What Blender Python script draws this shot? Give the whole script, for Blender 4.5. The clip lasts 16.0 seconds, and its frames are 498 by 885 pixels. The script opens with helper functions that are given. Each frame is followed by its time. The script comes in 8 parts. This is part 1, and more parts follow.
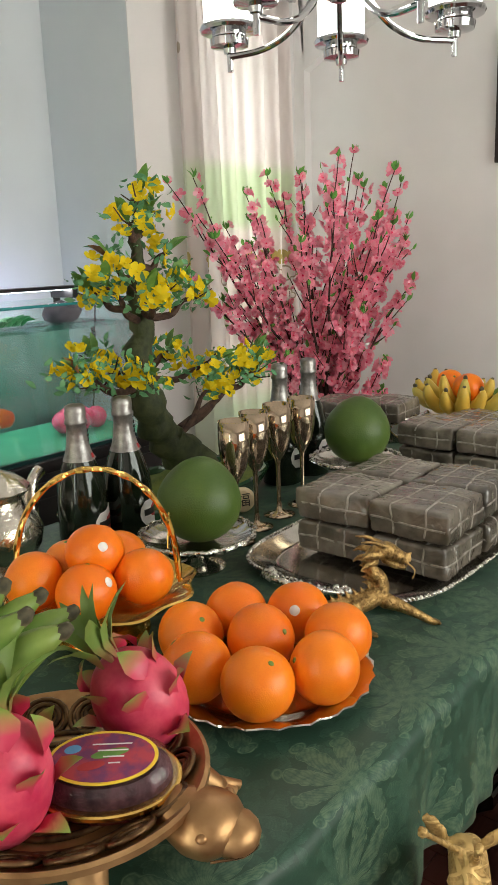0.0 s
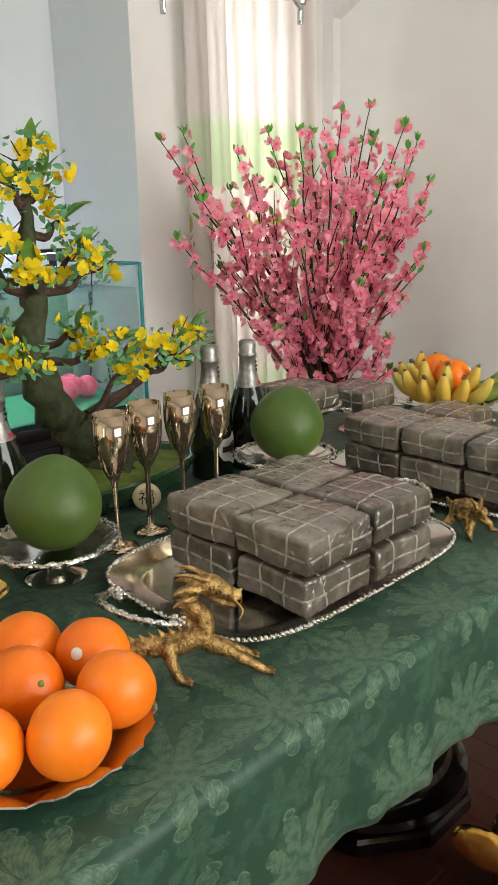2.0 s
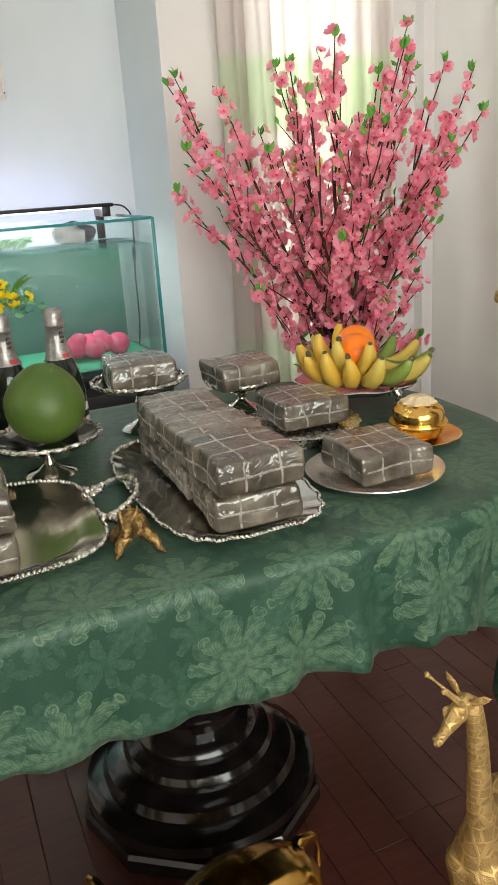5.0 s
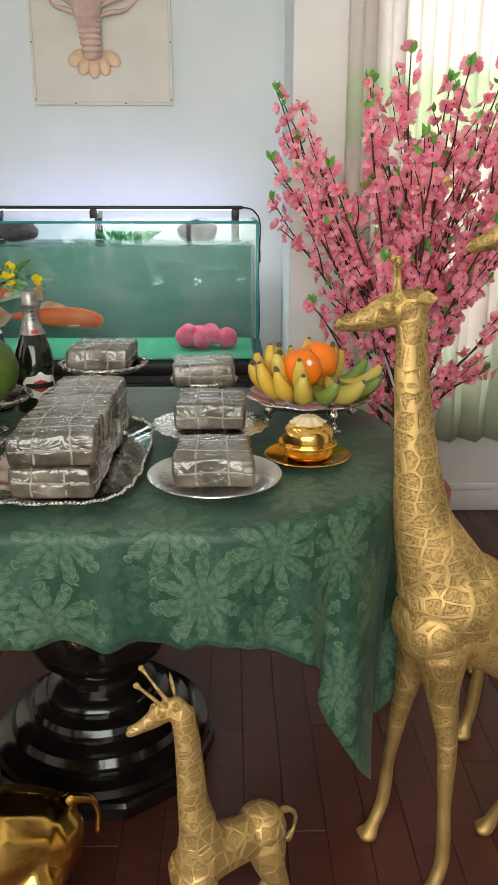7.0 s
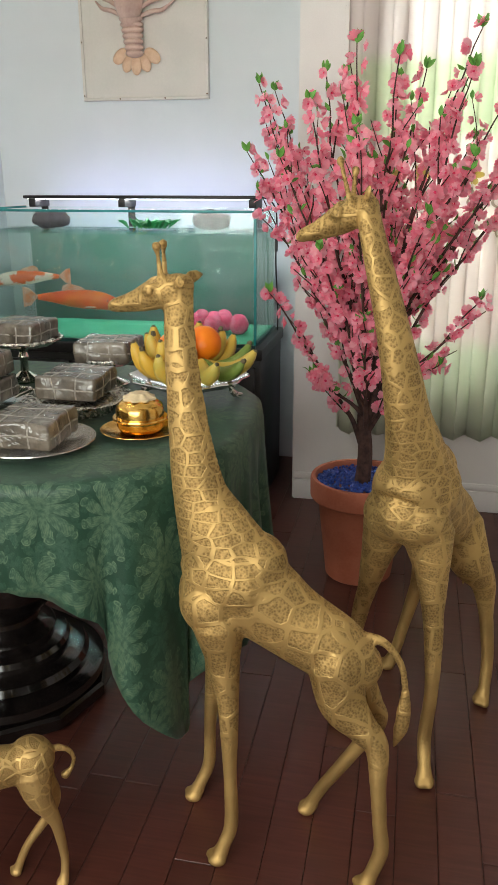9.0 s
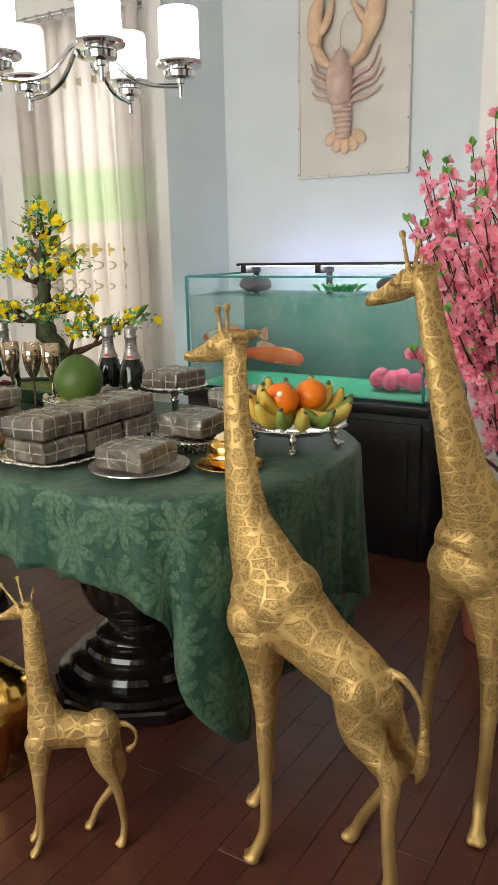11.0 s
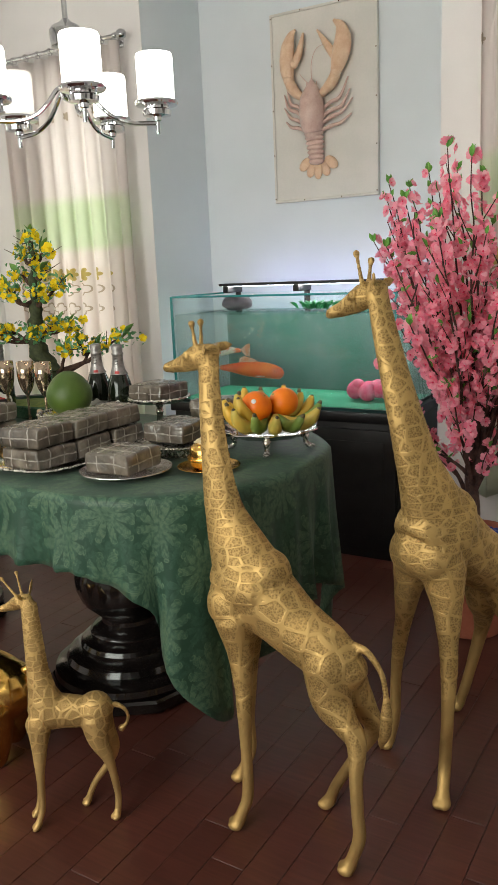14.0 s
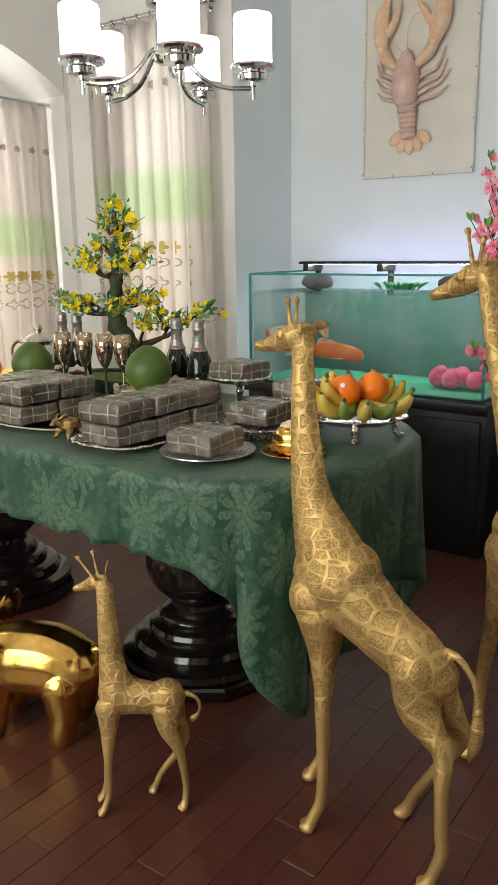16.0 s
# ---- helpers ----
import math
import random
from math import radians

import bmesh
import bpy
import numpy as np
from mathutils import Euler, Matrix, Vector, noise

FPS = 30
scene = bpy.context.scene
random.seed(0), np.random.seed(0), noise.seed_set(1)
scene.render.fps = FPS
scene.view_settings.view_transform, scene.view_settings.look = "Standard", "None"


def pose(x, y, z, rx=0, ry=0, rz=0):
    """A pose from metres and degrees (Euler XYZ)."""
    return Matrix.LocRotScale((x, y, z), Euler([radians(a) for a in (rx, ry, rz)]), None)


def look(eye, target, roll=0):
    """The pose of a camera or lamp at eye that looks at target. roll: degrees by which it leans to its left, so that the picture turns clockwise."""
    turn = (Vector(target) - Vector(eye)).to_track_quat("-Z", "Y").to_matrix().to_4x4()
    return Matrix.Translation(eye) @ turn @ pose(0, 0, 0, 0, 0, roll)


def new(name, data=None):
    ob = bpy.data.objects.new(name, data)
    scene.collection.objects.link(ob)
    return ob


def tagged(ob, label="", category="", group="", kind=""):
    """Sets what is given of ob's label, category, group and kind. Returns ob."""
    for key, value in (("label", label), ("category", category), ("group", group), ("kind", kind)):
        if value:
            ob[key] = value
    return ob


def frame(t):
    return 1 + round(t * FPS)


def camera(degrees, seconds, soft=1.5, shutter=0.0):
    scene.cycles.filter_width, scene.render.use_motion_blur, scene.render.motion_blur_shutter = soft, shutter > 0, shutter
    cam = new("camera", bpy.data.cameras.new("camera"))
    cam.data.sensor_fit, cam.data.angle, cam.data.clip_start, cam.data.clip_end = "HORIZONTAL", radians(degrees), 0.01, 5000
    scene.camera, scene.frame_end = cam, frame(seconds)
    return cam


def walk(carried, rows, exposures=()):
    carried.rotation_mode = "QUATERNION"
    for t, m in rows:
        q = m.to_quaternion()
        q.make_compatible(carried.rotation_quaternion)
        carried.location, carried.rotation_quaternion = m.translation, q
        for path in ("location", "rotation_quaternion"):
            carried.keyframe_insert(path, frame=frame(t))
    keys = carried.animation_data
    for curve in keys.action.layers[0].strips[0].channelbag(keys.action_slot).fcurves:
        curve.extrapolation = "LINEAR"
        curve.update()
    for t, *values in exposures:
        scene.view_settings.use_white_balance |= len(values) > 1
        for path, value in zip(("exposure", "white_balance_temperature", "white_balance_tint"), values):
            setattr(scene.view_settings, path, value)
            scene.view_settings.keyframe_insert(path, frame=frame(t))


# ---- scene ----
cam = camera(35.0, 16.0)
PATH = [
    (0, (-0.113, 1.887, 1.26), (1.386, 3.13, 0.803), -2.2),
    (0.5, (-0.054, 1.873, 1.252), (1.436, 3.109, 0.749), -1.8),
    (1, (0.064, 1.842, 1.259), (1.457, 3.184, 0.753), -0.0),
    (1.5, (0.15, 1.811, 1.264), (1.499, 3.197, 0.755), -0.3),
    (2, (0.234, 1.765, 1.268), (1.573, 3.147, 0.724), -1.3),
    (2.5, (0.353, 1.707, 1.263), (1.654, 3.126, 0.723), -1.8),
    (3, (0.486, 1.608, 1.272), (1.654, 3.139, 0.732), -2.5),
    (3.5, (0.648, 1.475, 1.278), (1.61, 3.123, 0.678), -1.5),
    (4, (0.771, 1.43, 1.265), (1.619, 3.126, 0.628), -1.6),
    (4.5, (0.945, 1.42, 1.258), (1.741, 3.139, 0.617), -3.3),
    (5, (1.114, 1.389, 1.251), (1.832, 3.141, 0.607), -3.8),
    (5.2, (1.191, 1.355, 1.251), (1.842, 3.133, 0.608), -2.9),
    (7.3, (1.892, 1.14, 1.239), (1.849, 3.043, 0.625), 0.1),
    (7.5, (1.955, 1.124, 1.238), (1.86, 3.021, 0.611), 0.1),
    (8, (2.112, 1.137, 1.224), (1.934, 3.027, 0.594), -0.4),
    (8.2, (2.183, 1.147, 1.229), (1.983, 3.035, 0.6), -0.4),
    (10.3, (2.759, 1.113, 1.247), (1.928, 2.837, 0.668), -0.8),
    (10.5, (2.793, 1.111, 1.254), (1.896, 2.813, 0.708), -1.1),
    (11, (2.906, 1.104, 1.252), (1.874, 2.749, 0.773), -1.2),
    (11.5, (2.991, 1.086, 1.244), (1.877, 2.677, 0.767), -1.0),
    (12, (3.017, 1.073, 1.242), (1.863, 2.642, 0.787), -1.3),
    (12.5, (3.013, 1.036, 1.245), (1.856, 2.61, 0.818), -1.8),
    (13, (3.025, 0.985, 1.251), (1.895, 2.588, 0.856), -2.4),
    (13.5, (3.034, 0.971, 1.253), (1.96, 2.608, 0.843), -2.7),
    (14, (3.038, 0.977, 1.25), (2.012, 2.639, 0.82), -2.5),
    (14.5, (3.049, 0.986, 1.25), (2.021, 2.649, 0.826), -2.0),
    (15, (3.049, 1.0, 1.244), (1.963, 2.627, 0.824), -1.6),
    (15.5, (3.017, 1.012, 1.241), (1.881, 2.596, 0.793), -0.9),
    (16, (2.929, 1.018, 1.241), (1.786, 2.589, 0.766), -0.8),
]
walk(cam, [(t, look(eye, target, roll)) for t, eye, target, roll in PATH], [(0, -0.16), (1.0, -0.12), (2.5, 0.12), (3.5, 0.04), (5.0, 0.12), (8.0, -0.06), (10.5, 0.06), (13.0, -0.08), (14.5, -0.12), (16.0, -0.06)])

# ---- light ----
world = bpy.data.worlds.new("daylight")
scene.world = world
world.use_nodes = True
wn = world.node_tree.nodes
sky = wn.new("ShaderNodeTexSky")
sky.sky_type, sky.sun_disc = "NISHITA", False
sky.sun_elevation, sky.sun_rotation = radians(38), radians(20)
world.node_tree.links.new(sky.outputs[0], wn["Background"].inputs[0])
wn["Background"].inputs[1].default_value = 0.12


def lamp(name, kind, power, place, colour, **more):
    data = bpy.data.lights.new(name, kind)
    data.energy, data.color = power, colour
    for key, value in more.items():
        if key == "size":
            data.size = value
        elif key == "size_y":
            data.shape, data.size_y = "RECTANGLE", value
        elif key == "radius":
            data.shadow_soft_size = value
        elif key == "angle":
            data.angle = value
    ob = new(name, data)
    ob.matrix_world = place
    return ob


lamp("sun", "SUN", 2.2, look((1, 9, 6), (1, 4, 1)), (1.0, 0.95, 0.87), angle=radians(0.6))
WINDOW_POWER, BULB, TANK_GLOW = 22.0, 17.0, 6.0

# ---- materials ----


def material(name):
    m = bpy.data.materials.new(name)
    m.use_nodes = True
    return m, m.node_tree.nodes, m.node_tree.links, m.node_tree.nodes["Principled BSDF"]


def ramp_of(nodes, stops):
    r = nodes.new("ShaderNodeValToRGB")
    while len(r.color_ramp.elements) < len(stops):
        r.color_ramp.elements.new(0.5)
    for e, (p, c) in zip(r.color_ramp.elements, stops):
        e.position, e.color = p, (*c, 1)
    return r


def surface(name, a, b, scale=8.0, rough=0.5, metal=0.0, bump=0.0, fine=120.0, spread=0.15, coat=0.0, sheen=0.0, sss=0.0, trans=0.0, rough_b=None, island=False, objrand=0.0, ior=1.45, stretch=None):
    """Two-tone noise surface with fine grain relief."""
    m, n, l, p = material(name)
    co = n.new("ShaderNodeTexCoord")
    src = co.outputs["Object"]
    if stretch:
        mp = n.new("ShaderNodeMapping")
        mp.inputs["Scale"].default_value = stretch
        l.new(src, mp.inputs["Vector"])
        src = mp.outputs["Vector"]
    n1 = n.new("ShaderNodeTexNoise")
    n1.inputs["Scale"].default_value, n1.inputs["Detail"].default_value = scale, 4
    l.new(src, n1.inputs["Vector"])
    n2 = n.new("ShaderNodeTexNoise")
    n2.inputs["Scale"].default_value, n2.inputs["Detail"].default_value = fine, 2
    l.new(src, n2.inputs["Vector"])
    mix = n.new("ShaderNodeMath")
    mix.operation = "MULTIPLY_ADD"
    mix.inputs[1].default_value = 0.3
    l.new(n2.outputs["Fac"], mix.inputs[0])
    l.new(n1.outputs["Fac"], mix.inputs[2])
    value = mix.outputs[0]
    if island or objrand:
        r = n.new("ShaderNodeNewGeometry" if island else "ShaderNodeObjectInfo")
        k = n.new("ShaderNodeMath")
        k.operation = "MULTIPLY_ADD"
        k.inputs[1].default_value = objrand or 0.4
        l.new(r.outputs["Random Per Island" if island else "Random"], k.inputs[0])
        l.new(value, k.inputs[2])
        sub = n.new("ShaderNodeMath")
        sub.operation = "SUBTRACT"
        sub.inputs[1].default_value = (objrand or 0.4) / 2
        l.new(k.outputs[0], sub.inputs[0])
        value = sub.outputs[0]
    r = ramp_of(n, [(0.65 - spread, a), (0.65 + spread, b)])
    l.new(value, r.inputs[0])
    l.new(r.outputs[0], p.inputs["Base Color"])
    p.inputs["Roughness"].default_value = rough
    if rough_b is not None:
        rr = n.new("ShaderNodeMapRange")
        rr.inputs[1].default_value, rr.inputs[2].default_value = 0.4, 0.85
        rr.inputs[3].default_value, rr.inputs[4].default_value = rough, rough_b
        l.new(mix.outputs[0], rr.inputs[0])
        l.new(rr.outputs[0], p.inputs["Roughness"])
    p.inputs["Metallic"].default_value = metal
    p.inputs["Coat Weight"].default_value = coat
    p.inputs["Coat Roughness"].default_value = 0.12
    p.inputs["Sheen Weight"].default_value = sheen
    p.inputs["Subsurface Weight"].default_value = sss
    p.inputs["Subsurface Scale"].default_value = 0.01
    p.inputs["Transmission Weight"].default_value = trans
    p.inputs["IOR"].default_value = ior
    if bump:
        bp = n.new("ShaderNodeBump")
        bp.inputs["Strength"].default_value, bp.inputs["Distance"].default_value = bump, 0.002
        l.new(n2.outputs["Fac"], bp.inputs["Height"])
        l.new(bp.outputs[0], p.inputs["Normal"])
    return m


WALL = surface("wall_paint", (0.715, 0.715, 0.705), (0.765, 0.765, 0.755), 3, 0.62, bump=0.12, fine=260, rough_b=0.72)
NICHE_PAINT = surface("niche_paint", (0.675, 0.735, 0.765), (0.715, 0.77, 0.80), 3, 0.62, bump=0.12, fine=260, rough_b=0.72)
CEIL = surface("ceiling_paint", (0.66, 0.67, 0.67), (0.72, 0.73, 0.73), 3, 0.8, bump=0.1, fine=200)
TRIM = surface("trim_paint", (0.78, 0.78, 0.77), (0.83, 0.83, 0.82), 5, 0.35, bump=0.05)
BLACKWOOD = surface("black_lacquer", (0.005, 0.004, 0.004), (0.011, 0.009, 0.008), 14, 0.09, bump=0.35, fine=26, coat=0.5, rough_b=0.16)
CABINET = surface("cabinet_black", (0.004, 0.004, 0.0045), (0.009, 0.009, 0.01), 20, 0.4, bump=0.08)
SILVER = surface("silver", (0.62, 0.59, 0.54), (0.72, 0.69, 0.64), 9, 0.09, 1.0, bump=0.02, fine=60, rough_b=0.17)
SILVER_ORN = surface("chased_silver", (0.54, 0.51, 0.46), (0.74, 0.71, 0.66), 110, 0.2, 1.0, bump=0.6, fine=220, rough_b=0.32)
CHROME = surface("chrome", (0.56, 0.57, 0.58), (0.62, 0.63, 0.64), 4, 0.08, 1.0)
GOLD_TUB = surface("polished_gold", (0.72, 0.42, 0.09), (0.90, 0.58, 0.17), 25, 0.13, 1.0, bump=0.2, fine=70, rough_b=0.25)
BRASS = surface("cast_brass", (0.15, 0.088, 0.03), (0.48, 0.315, 0.12), 120, 0.42, 0.9, bump=1.0, fine=330, rough_b=0.5)
BRONZE = surface("light_bronze", (0.34, 0.19, 0.085), (0.52, 0.32, 0.15), 18, 0.36, 0.9, bump=0.2, fine=90, rough_b=0.5)
BRONZE_DARK = surface("dark_woven_bronze", (0.055, 0.03, 0.014), (0.19, 0.11, 0.05), 60, 0.4, 0.85, bump=0.5, fine=140)
ORANGE = surface("orange_peel", (0.80, 0.165, 0.004), (0.92, 0.25, 0.009), 12, 0.38, bump=0.14, fine=520, sss=0.12, objrand=0.25)
POMELO = surface("pomelo_peel", (0.036, 0.082, 0.011), (0.088, 0.145, 0.022), 9, 0.44, bump=0.25, fine=420, spread=0.25)
BANANA = surface("banana_peel", (0.62, 0.39, 0.05), (0.50, 0.44, 0.10), 14, 0.45, bump=0.15, spread=0.25, objrand=0.4)
BANANA_GREEN = surface("green_banana", (0.10, 0.19, 0.03), (0.24, 0.32, 0.07), 16, 0.45, bump=0.2, spread=0.25, objrand=0.3)
BANANA_TIP = surface("banana_tip", (0.05, 0.045, 0.025), (0.14, 0.12, 0.06), 60, 0.7)
DRAGON_SKIN = surface("dragonfruit_skin", (0.50, 0.02, 0.075), (0.68, 0.09, 0.14), 18, 0.38, bump=0.2, sss=0.08)
BOTTLE = surface("dark_bottle_glass", (0.006, 0.010, 0.006), (0.010, 0.016, 0.008), 5, 0.07, coat=0.4)
FOIL = surface("silver_foil", (0.22, 0.21, 0.20), (0.40, 0.385, 0.37), 40, 0.36, 0.75, bump=0.5, fine=130)
PAPER = surface("paper_white", (0.72, 0.71, 0.68), (0.80, 0.79, 0.76), 30, 0.6)
RED = surface("print_red", (0.40, 0.03, 0.035), (0.48, 0.05, 0.05), 30, 0.5)
INK = surface("ink_black", (0.01, 0.01, 0.01), (0.02, 0.02, 0.02), 30, 0.5)
YELLOW = surface("print_yellow", (0.80, 0.55, 0.04), (0.86, 0.65, 0.08), 30, 0.4)
JADE = surface("jade_glaze", (0.012, 0.045, 0.022), (0.035, 0.085, 0.04), 14, 0.12, coat=0.6, spread=0.25)
MOSS = surface("moss", (0.05, 0.10, 0.012), (0.16, 0.20, 0.03), 40, 0.9, bump=0.9, fine=300, spread=0.25)
BONSAI_BARK = surface("green_bark", (0.010, 0.022, 0.007), (0.060, 0.070, 0.024), 45, 0.75, bump=1.0, fine=110, spread=0.25)
TWIG = surface("twig_brown", (0.035, 0.018, 0.012), (0.09, 0.05, 0.032), 60, 0.75, bump=0.5)
CHERRY_BARK = surface("cherry_bark", (0.030, 0.014, 0.012), (0.095, 0.048, 0.038), 45, 0.7, bump=0.8, fine=150)


def petal_material(name, a, b, through_light=0.45):
    """Thin silk petal: each one a little different, and light shines through it."""
    m, n, l, p = material(name)
    n.remove(p)
    geo, co, nz = n.new("ShaderNodeNewGeometry"), n.new("ShaderNodeTexCoord"), n.new("ShaderNodeTexNoise")
    nz.inputs["Scale"].default_value = 130
    l.new(co.outputs["Object"], nz.inputs["Vector"])
    k = n.new("ShaderNodeMath")
    k.operation = "MULTIPLY_ADD"
    k.inputs[1].default_value = 0.5
    l.new(nz.outputs["Fac"], k.inputs[0])
    l.new(geo.outputs["Random Per Island"], k.inputs[2])
    r = ramp_of(n, [(0.1, a), (1.25, b)])
    sc = n.new("ShaderNodeMath")
    sc.operation = "MULTIPLY"
    sc.inputs[1].default_value = 0.75
    l.new(k.outputs[0], sc.inputs[0])
    l.new(sc.outputs[0], r.inputs[0])
    d, t, x = n.new("ShaderNodeBsdfDiffuse"), n.new("ShaderNodeBsdfTranslucent"), n.new("ShaderNodeMixShader")
    l.new(r.outputs[0], d.inputs[0])
    l.new(r.outputs[0], t.inputs[0])
    x.inputs[0].default_value = through_light
    l.new(d.outputs[0], x.inputs[1])
    l.new(t.outputs[0], x.inputs[2])
    l.new(x.outputs[0], n["Material Output"].inputs[0])
    return m


PINK = petal_material("pink_silk", (0.92, 0.23, 0.36), (0.99, 0.62, 0.70), 0.5)
PINK_HEART = petal_material("pink_heart", (0.84, 0.05, 0.17), (0.92, 0.14, 0.28), 0.3)
YELLOW_SILK = petal_material("yellow_silk", (0.84, 0.60, 0.01), (0.94, 0.80, 0.05), 0.35)
LEAF = surface("leaf_green", (0.06, 0.17, 0.03), (0.17, 0.34, 0.07), 30, 0.5, island=True, spread=0.3)
LEAF_BLUE = surface("leaf_blue_green", (0.05, 0.20, 0.08), (0.16, 0.38, 0.17), 30, 0.5, island=True, spread=0.3)
LEAF_BRIGHT = surface("leaf_bright_green", (0.07, 0.26, 0.03), (0.20, 0.48, 0.10), 30, 0.5, island=True, objrand=0.3, spread=0.3)
LEAF_RED = surface("leaf_reddish", (0.16, 0.05, 0.02), (0.24, 0.14, 0.03), 30, 0.5, island=True)
TERRACOTTA = surface("terracotta", (0.36, 0.105, 0.055), (0.45, 0.15, 0.085), 9, 0.65, bump=0.3)
BLUE_STONE = surface("blue_pebble", (0.012, 0.03, 0.22), (0.04, 0.10, 0.42), 60, 0.3, island=True, spread=0.3)
CORAL = surface("pink_ornament", (0.97, 0.07, 0.20), (0.99, 0.20, 0.36), 30, 0.7, bump=0.8, fine=60)
ROCK = surface("grey_stone", (0.035, 0.030, 0.045), (0.15, 0.135, 0.17), 40, 0.85, bump=1.0, fine=90, spread=0.3)
PANEL = surface("panel_cream", (0.66, 0.65, 0.60), (0.72, 0.70, 0.65), 6, 0.5, bump=0.06)
LOBSTER = surface("lobster_shell", (0.64, 0.40, 0.25), (0.80, 0.60, 0.42), 22, 0.32, bump=0.5, fine=120, spread=0.25)
LOBSTER_PINK = surface("lobster_pink", (0.56, 0.37, 0.31), (0.72, 0.54, 0.47), 22, 0.28, bump=0.3, fine=110, spread=0.25, coat=0.5)
CREAM_CERAMIC = surface("cream_stone", (0.60, 0.50, 0.30), (0.70, 0.60, 0.40), 20, 0.4, bump=0.1)
PLATE_WHITE = surface("pewter_plate", (0.52, 0.50, 0.46), (0.64, 0.62, 0.58), 20, 0.24, 0.85, bump=0.1)
BLACK_PLASTIC = surface("black_plastic", (0.008, 0.008, 0.009), (0.014, 0.014, 0.015), 20, 0.4)
CANDY = surface("dark_sweets", (0.03, 0.012, 0.015), (0.14, 0.06, 0.07), 70, 0.5, bump=0.9, fine=110)
LACQUER_RED = surface("red_lacquer", (0.10, 0.006, 0.008), (0.15, 0.01, 0.012), 14, 0.15, coat=0.5)
FLUTE = surface("smoked_mirror_glass", (0.48, 0.37, 0.26), (0.56, 0.45, 0.33), 6, 0.06, 0.95)
TEA_SILVER = surface("tea_silver", (0.58, 0.54, 0.46), (0.72, 0.67, 0.58), 60, 0.2, 1.0, bump=0.7, fine=150)


def scale_material(name, base, tip, start, end):
    """Bract that turns from one colour at its root to another at its tip (local x, metres)."""
    m, n, l, p = material(name)
    co, sep, nz = n.new("ShaderNodeTexCoord"), n.new("ShaderNodeSeparateXYZ"), n.new("ShaderNodeTexNoise")
    l.new(co.outputs["Object"], sep.inputs[0])
    nz.inputs["Scale"].default_value = 90
    l.new(co.outputs["Object"], nz.inputs["Vector"])
    k = n.new("ShaderNodeMath")
    k.operation = "MULTIPLY_ADD"
    k.inputs[1].default_value = 0.008
    l.new(nz.outputs["Fac"], k.inputs[0])
    l.new(sep.outputs[0], k.inputs[2])
    r = n.new("ShaderNodeMapRange")
    r.inputs[1].default_value, r.inputs[2].default_value = start, end
    l.new(k.outputs[0], r.inputs[0])
    c = ramp_of(n, [(0.0, base), (1.0, tip)])
    l.new(r.outputs[0], c.inputs[0])
    l.new(c.outputs[0], p.inputs["Base Color"])
    p.inputs["Roughness"].default_value = 0.42
    return m


DRAGON_SCALE = scale_material("dragonfruit_scale", (0.56, 0.035, 0.09), (0.22, 0.33, 0.06), 0.018, 0.038)
DRAGON_CROWN = scale_material("dragonfruit_crown", (0.42, 0.12, 0.08), (0.17, 0.27, 0.06), 0.004, 0.034)


def glass_material(name, tint, rough=0.0, clear=0.75):
    """Thin pane: mostly see-through, with a Fresnel sheen."""
    m, n, l, p = material(name)
    n.remove(p)
    t, g, f = n.new("ShaderNodeBsdfTransparent"), n.new("ShaderNodeBsdfGlossy"), n.new("ShaderNodeFresnel")
    x = n.new("ShaderNodeMixShader")
    t.inputs[0].default_value = (*tint, 1)
    g.inputs["Roughness"].default_value = rough
    f.inputs[0].default_value = 1.45
    k = n.new("ShaderNodeMath")
    k.operation = "MINIMUM"
    k.inputs[1].default_value = 0.22
    l.new(f.outputs[0], k.inputs[0])
    l.new(k.outputs[0], x.inputs[0])
    l.new(t.outputs[0], x.inputs[1])
    l.new(g.outputs[0], x.inputs[2])
    l.new(x.outputs[0], n["Material Output"].inputs[0])
    return m


PANE = glass_material("clear_glass", (0.90, 0.96, 0.95))
TANK_GLASS = glass_material("tank_glass", (0.94, 0.985, 0.98))
FILM = glass_material("clear_plastic", (0.90, 0.89, 0.90), 0.06)
TANK_EDGE = surface("tank_edge", (0.02, 0.20, 0.20), (0.05, 0.30, 0.30), 10, 0.15)
TANK_TRIM = surface("tank_silicone", (0.006, 0.03, 0.03), (0.012, 0.05, 0.05), 10, 0.3)


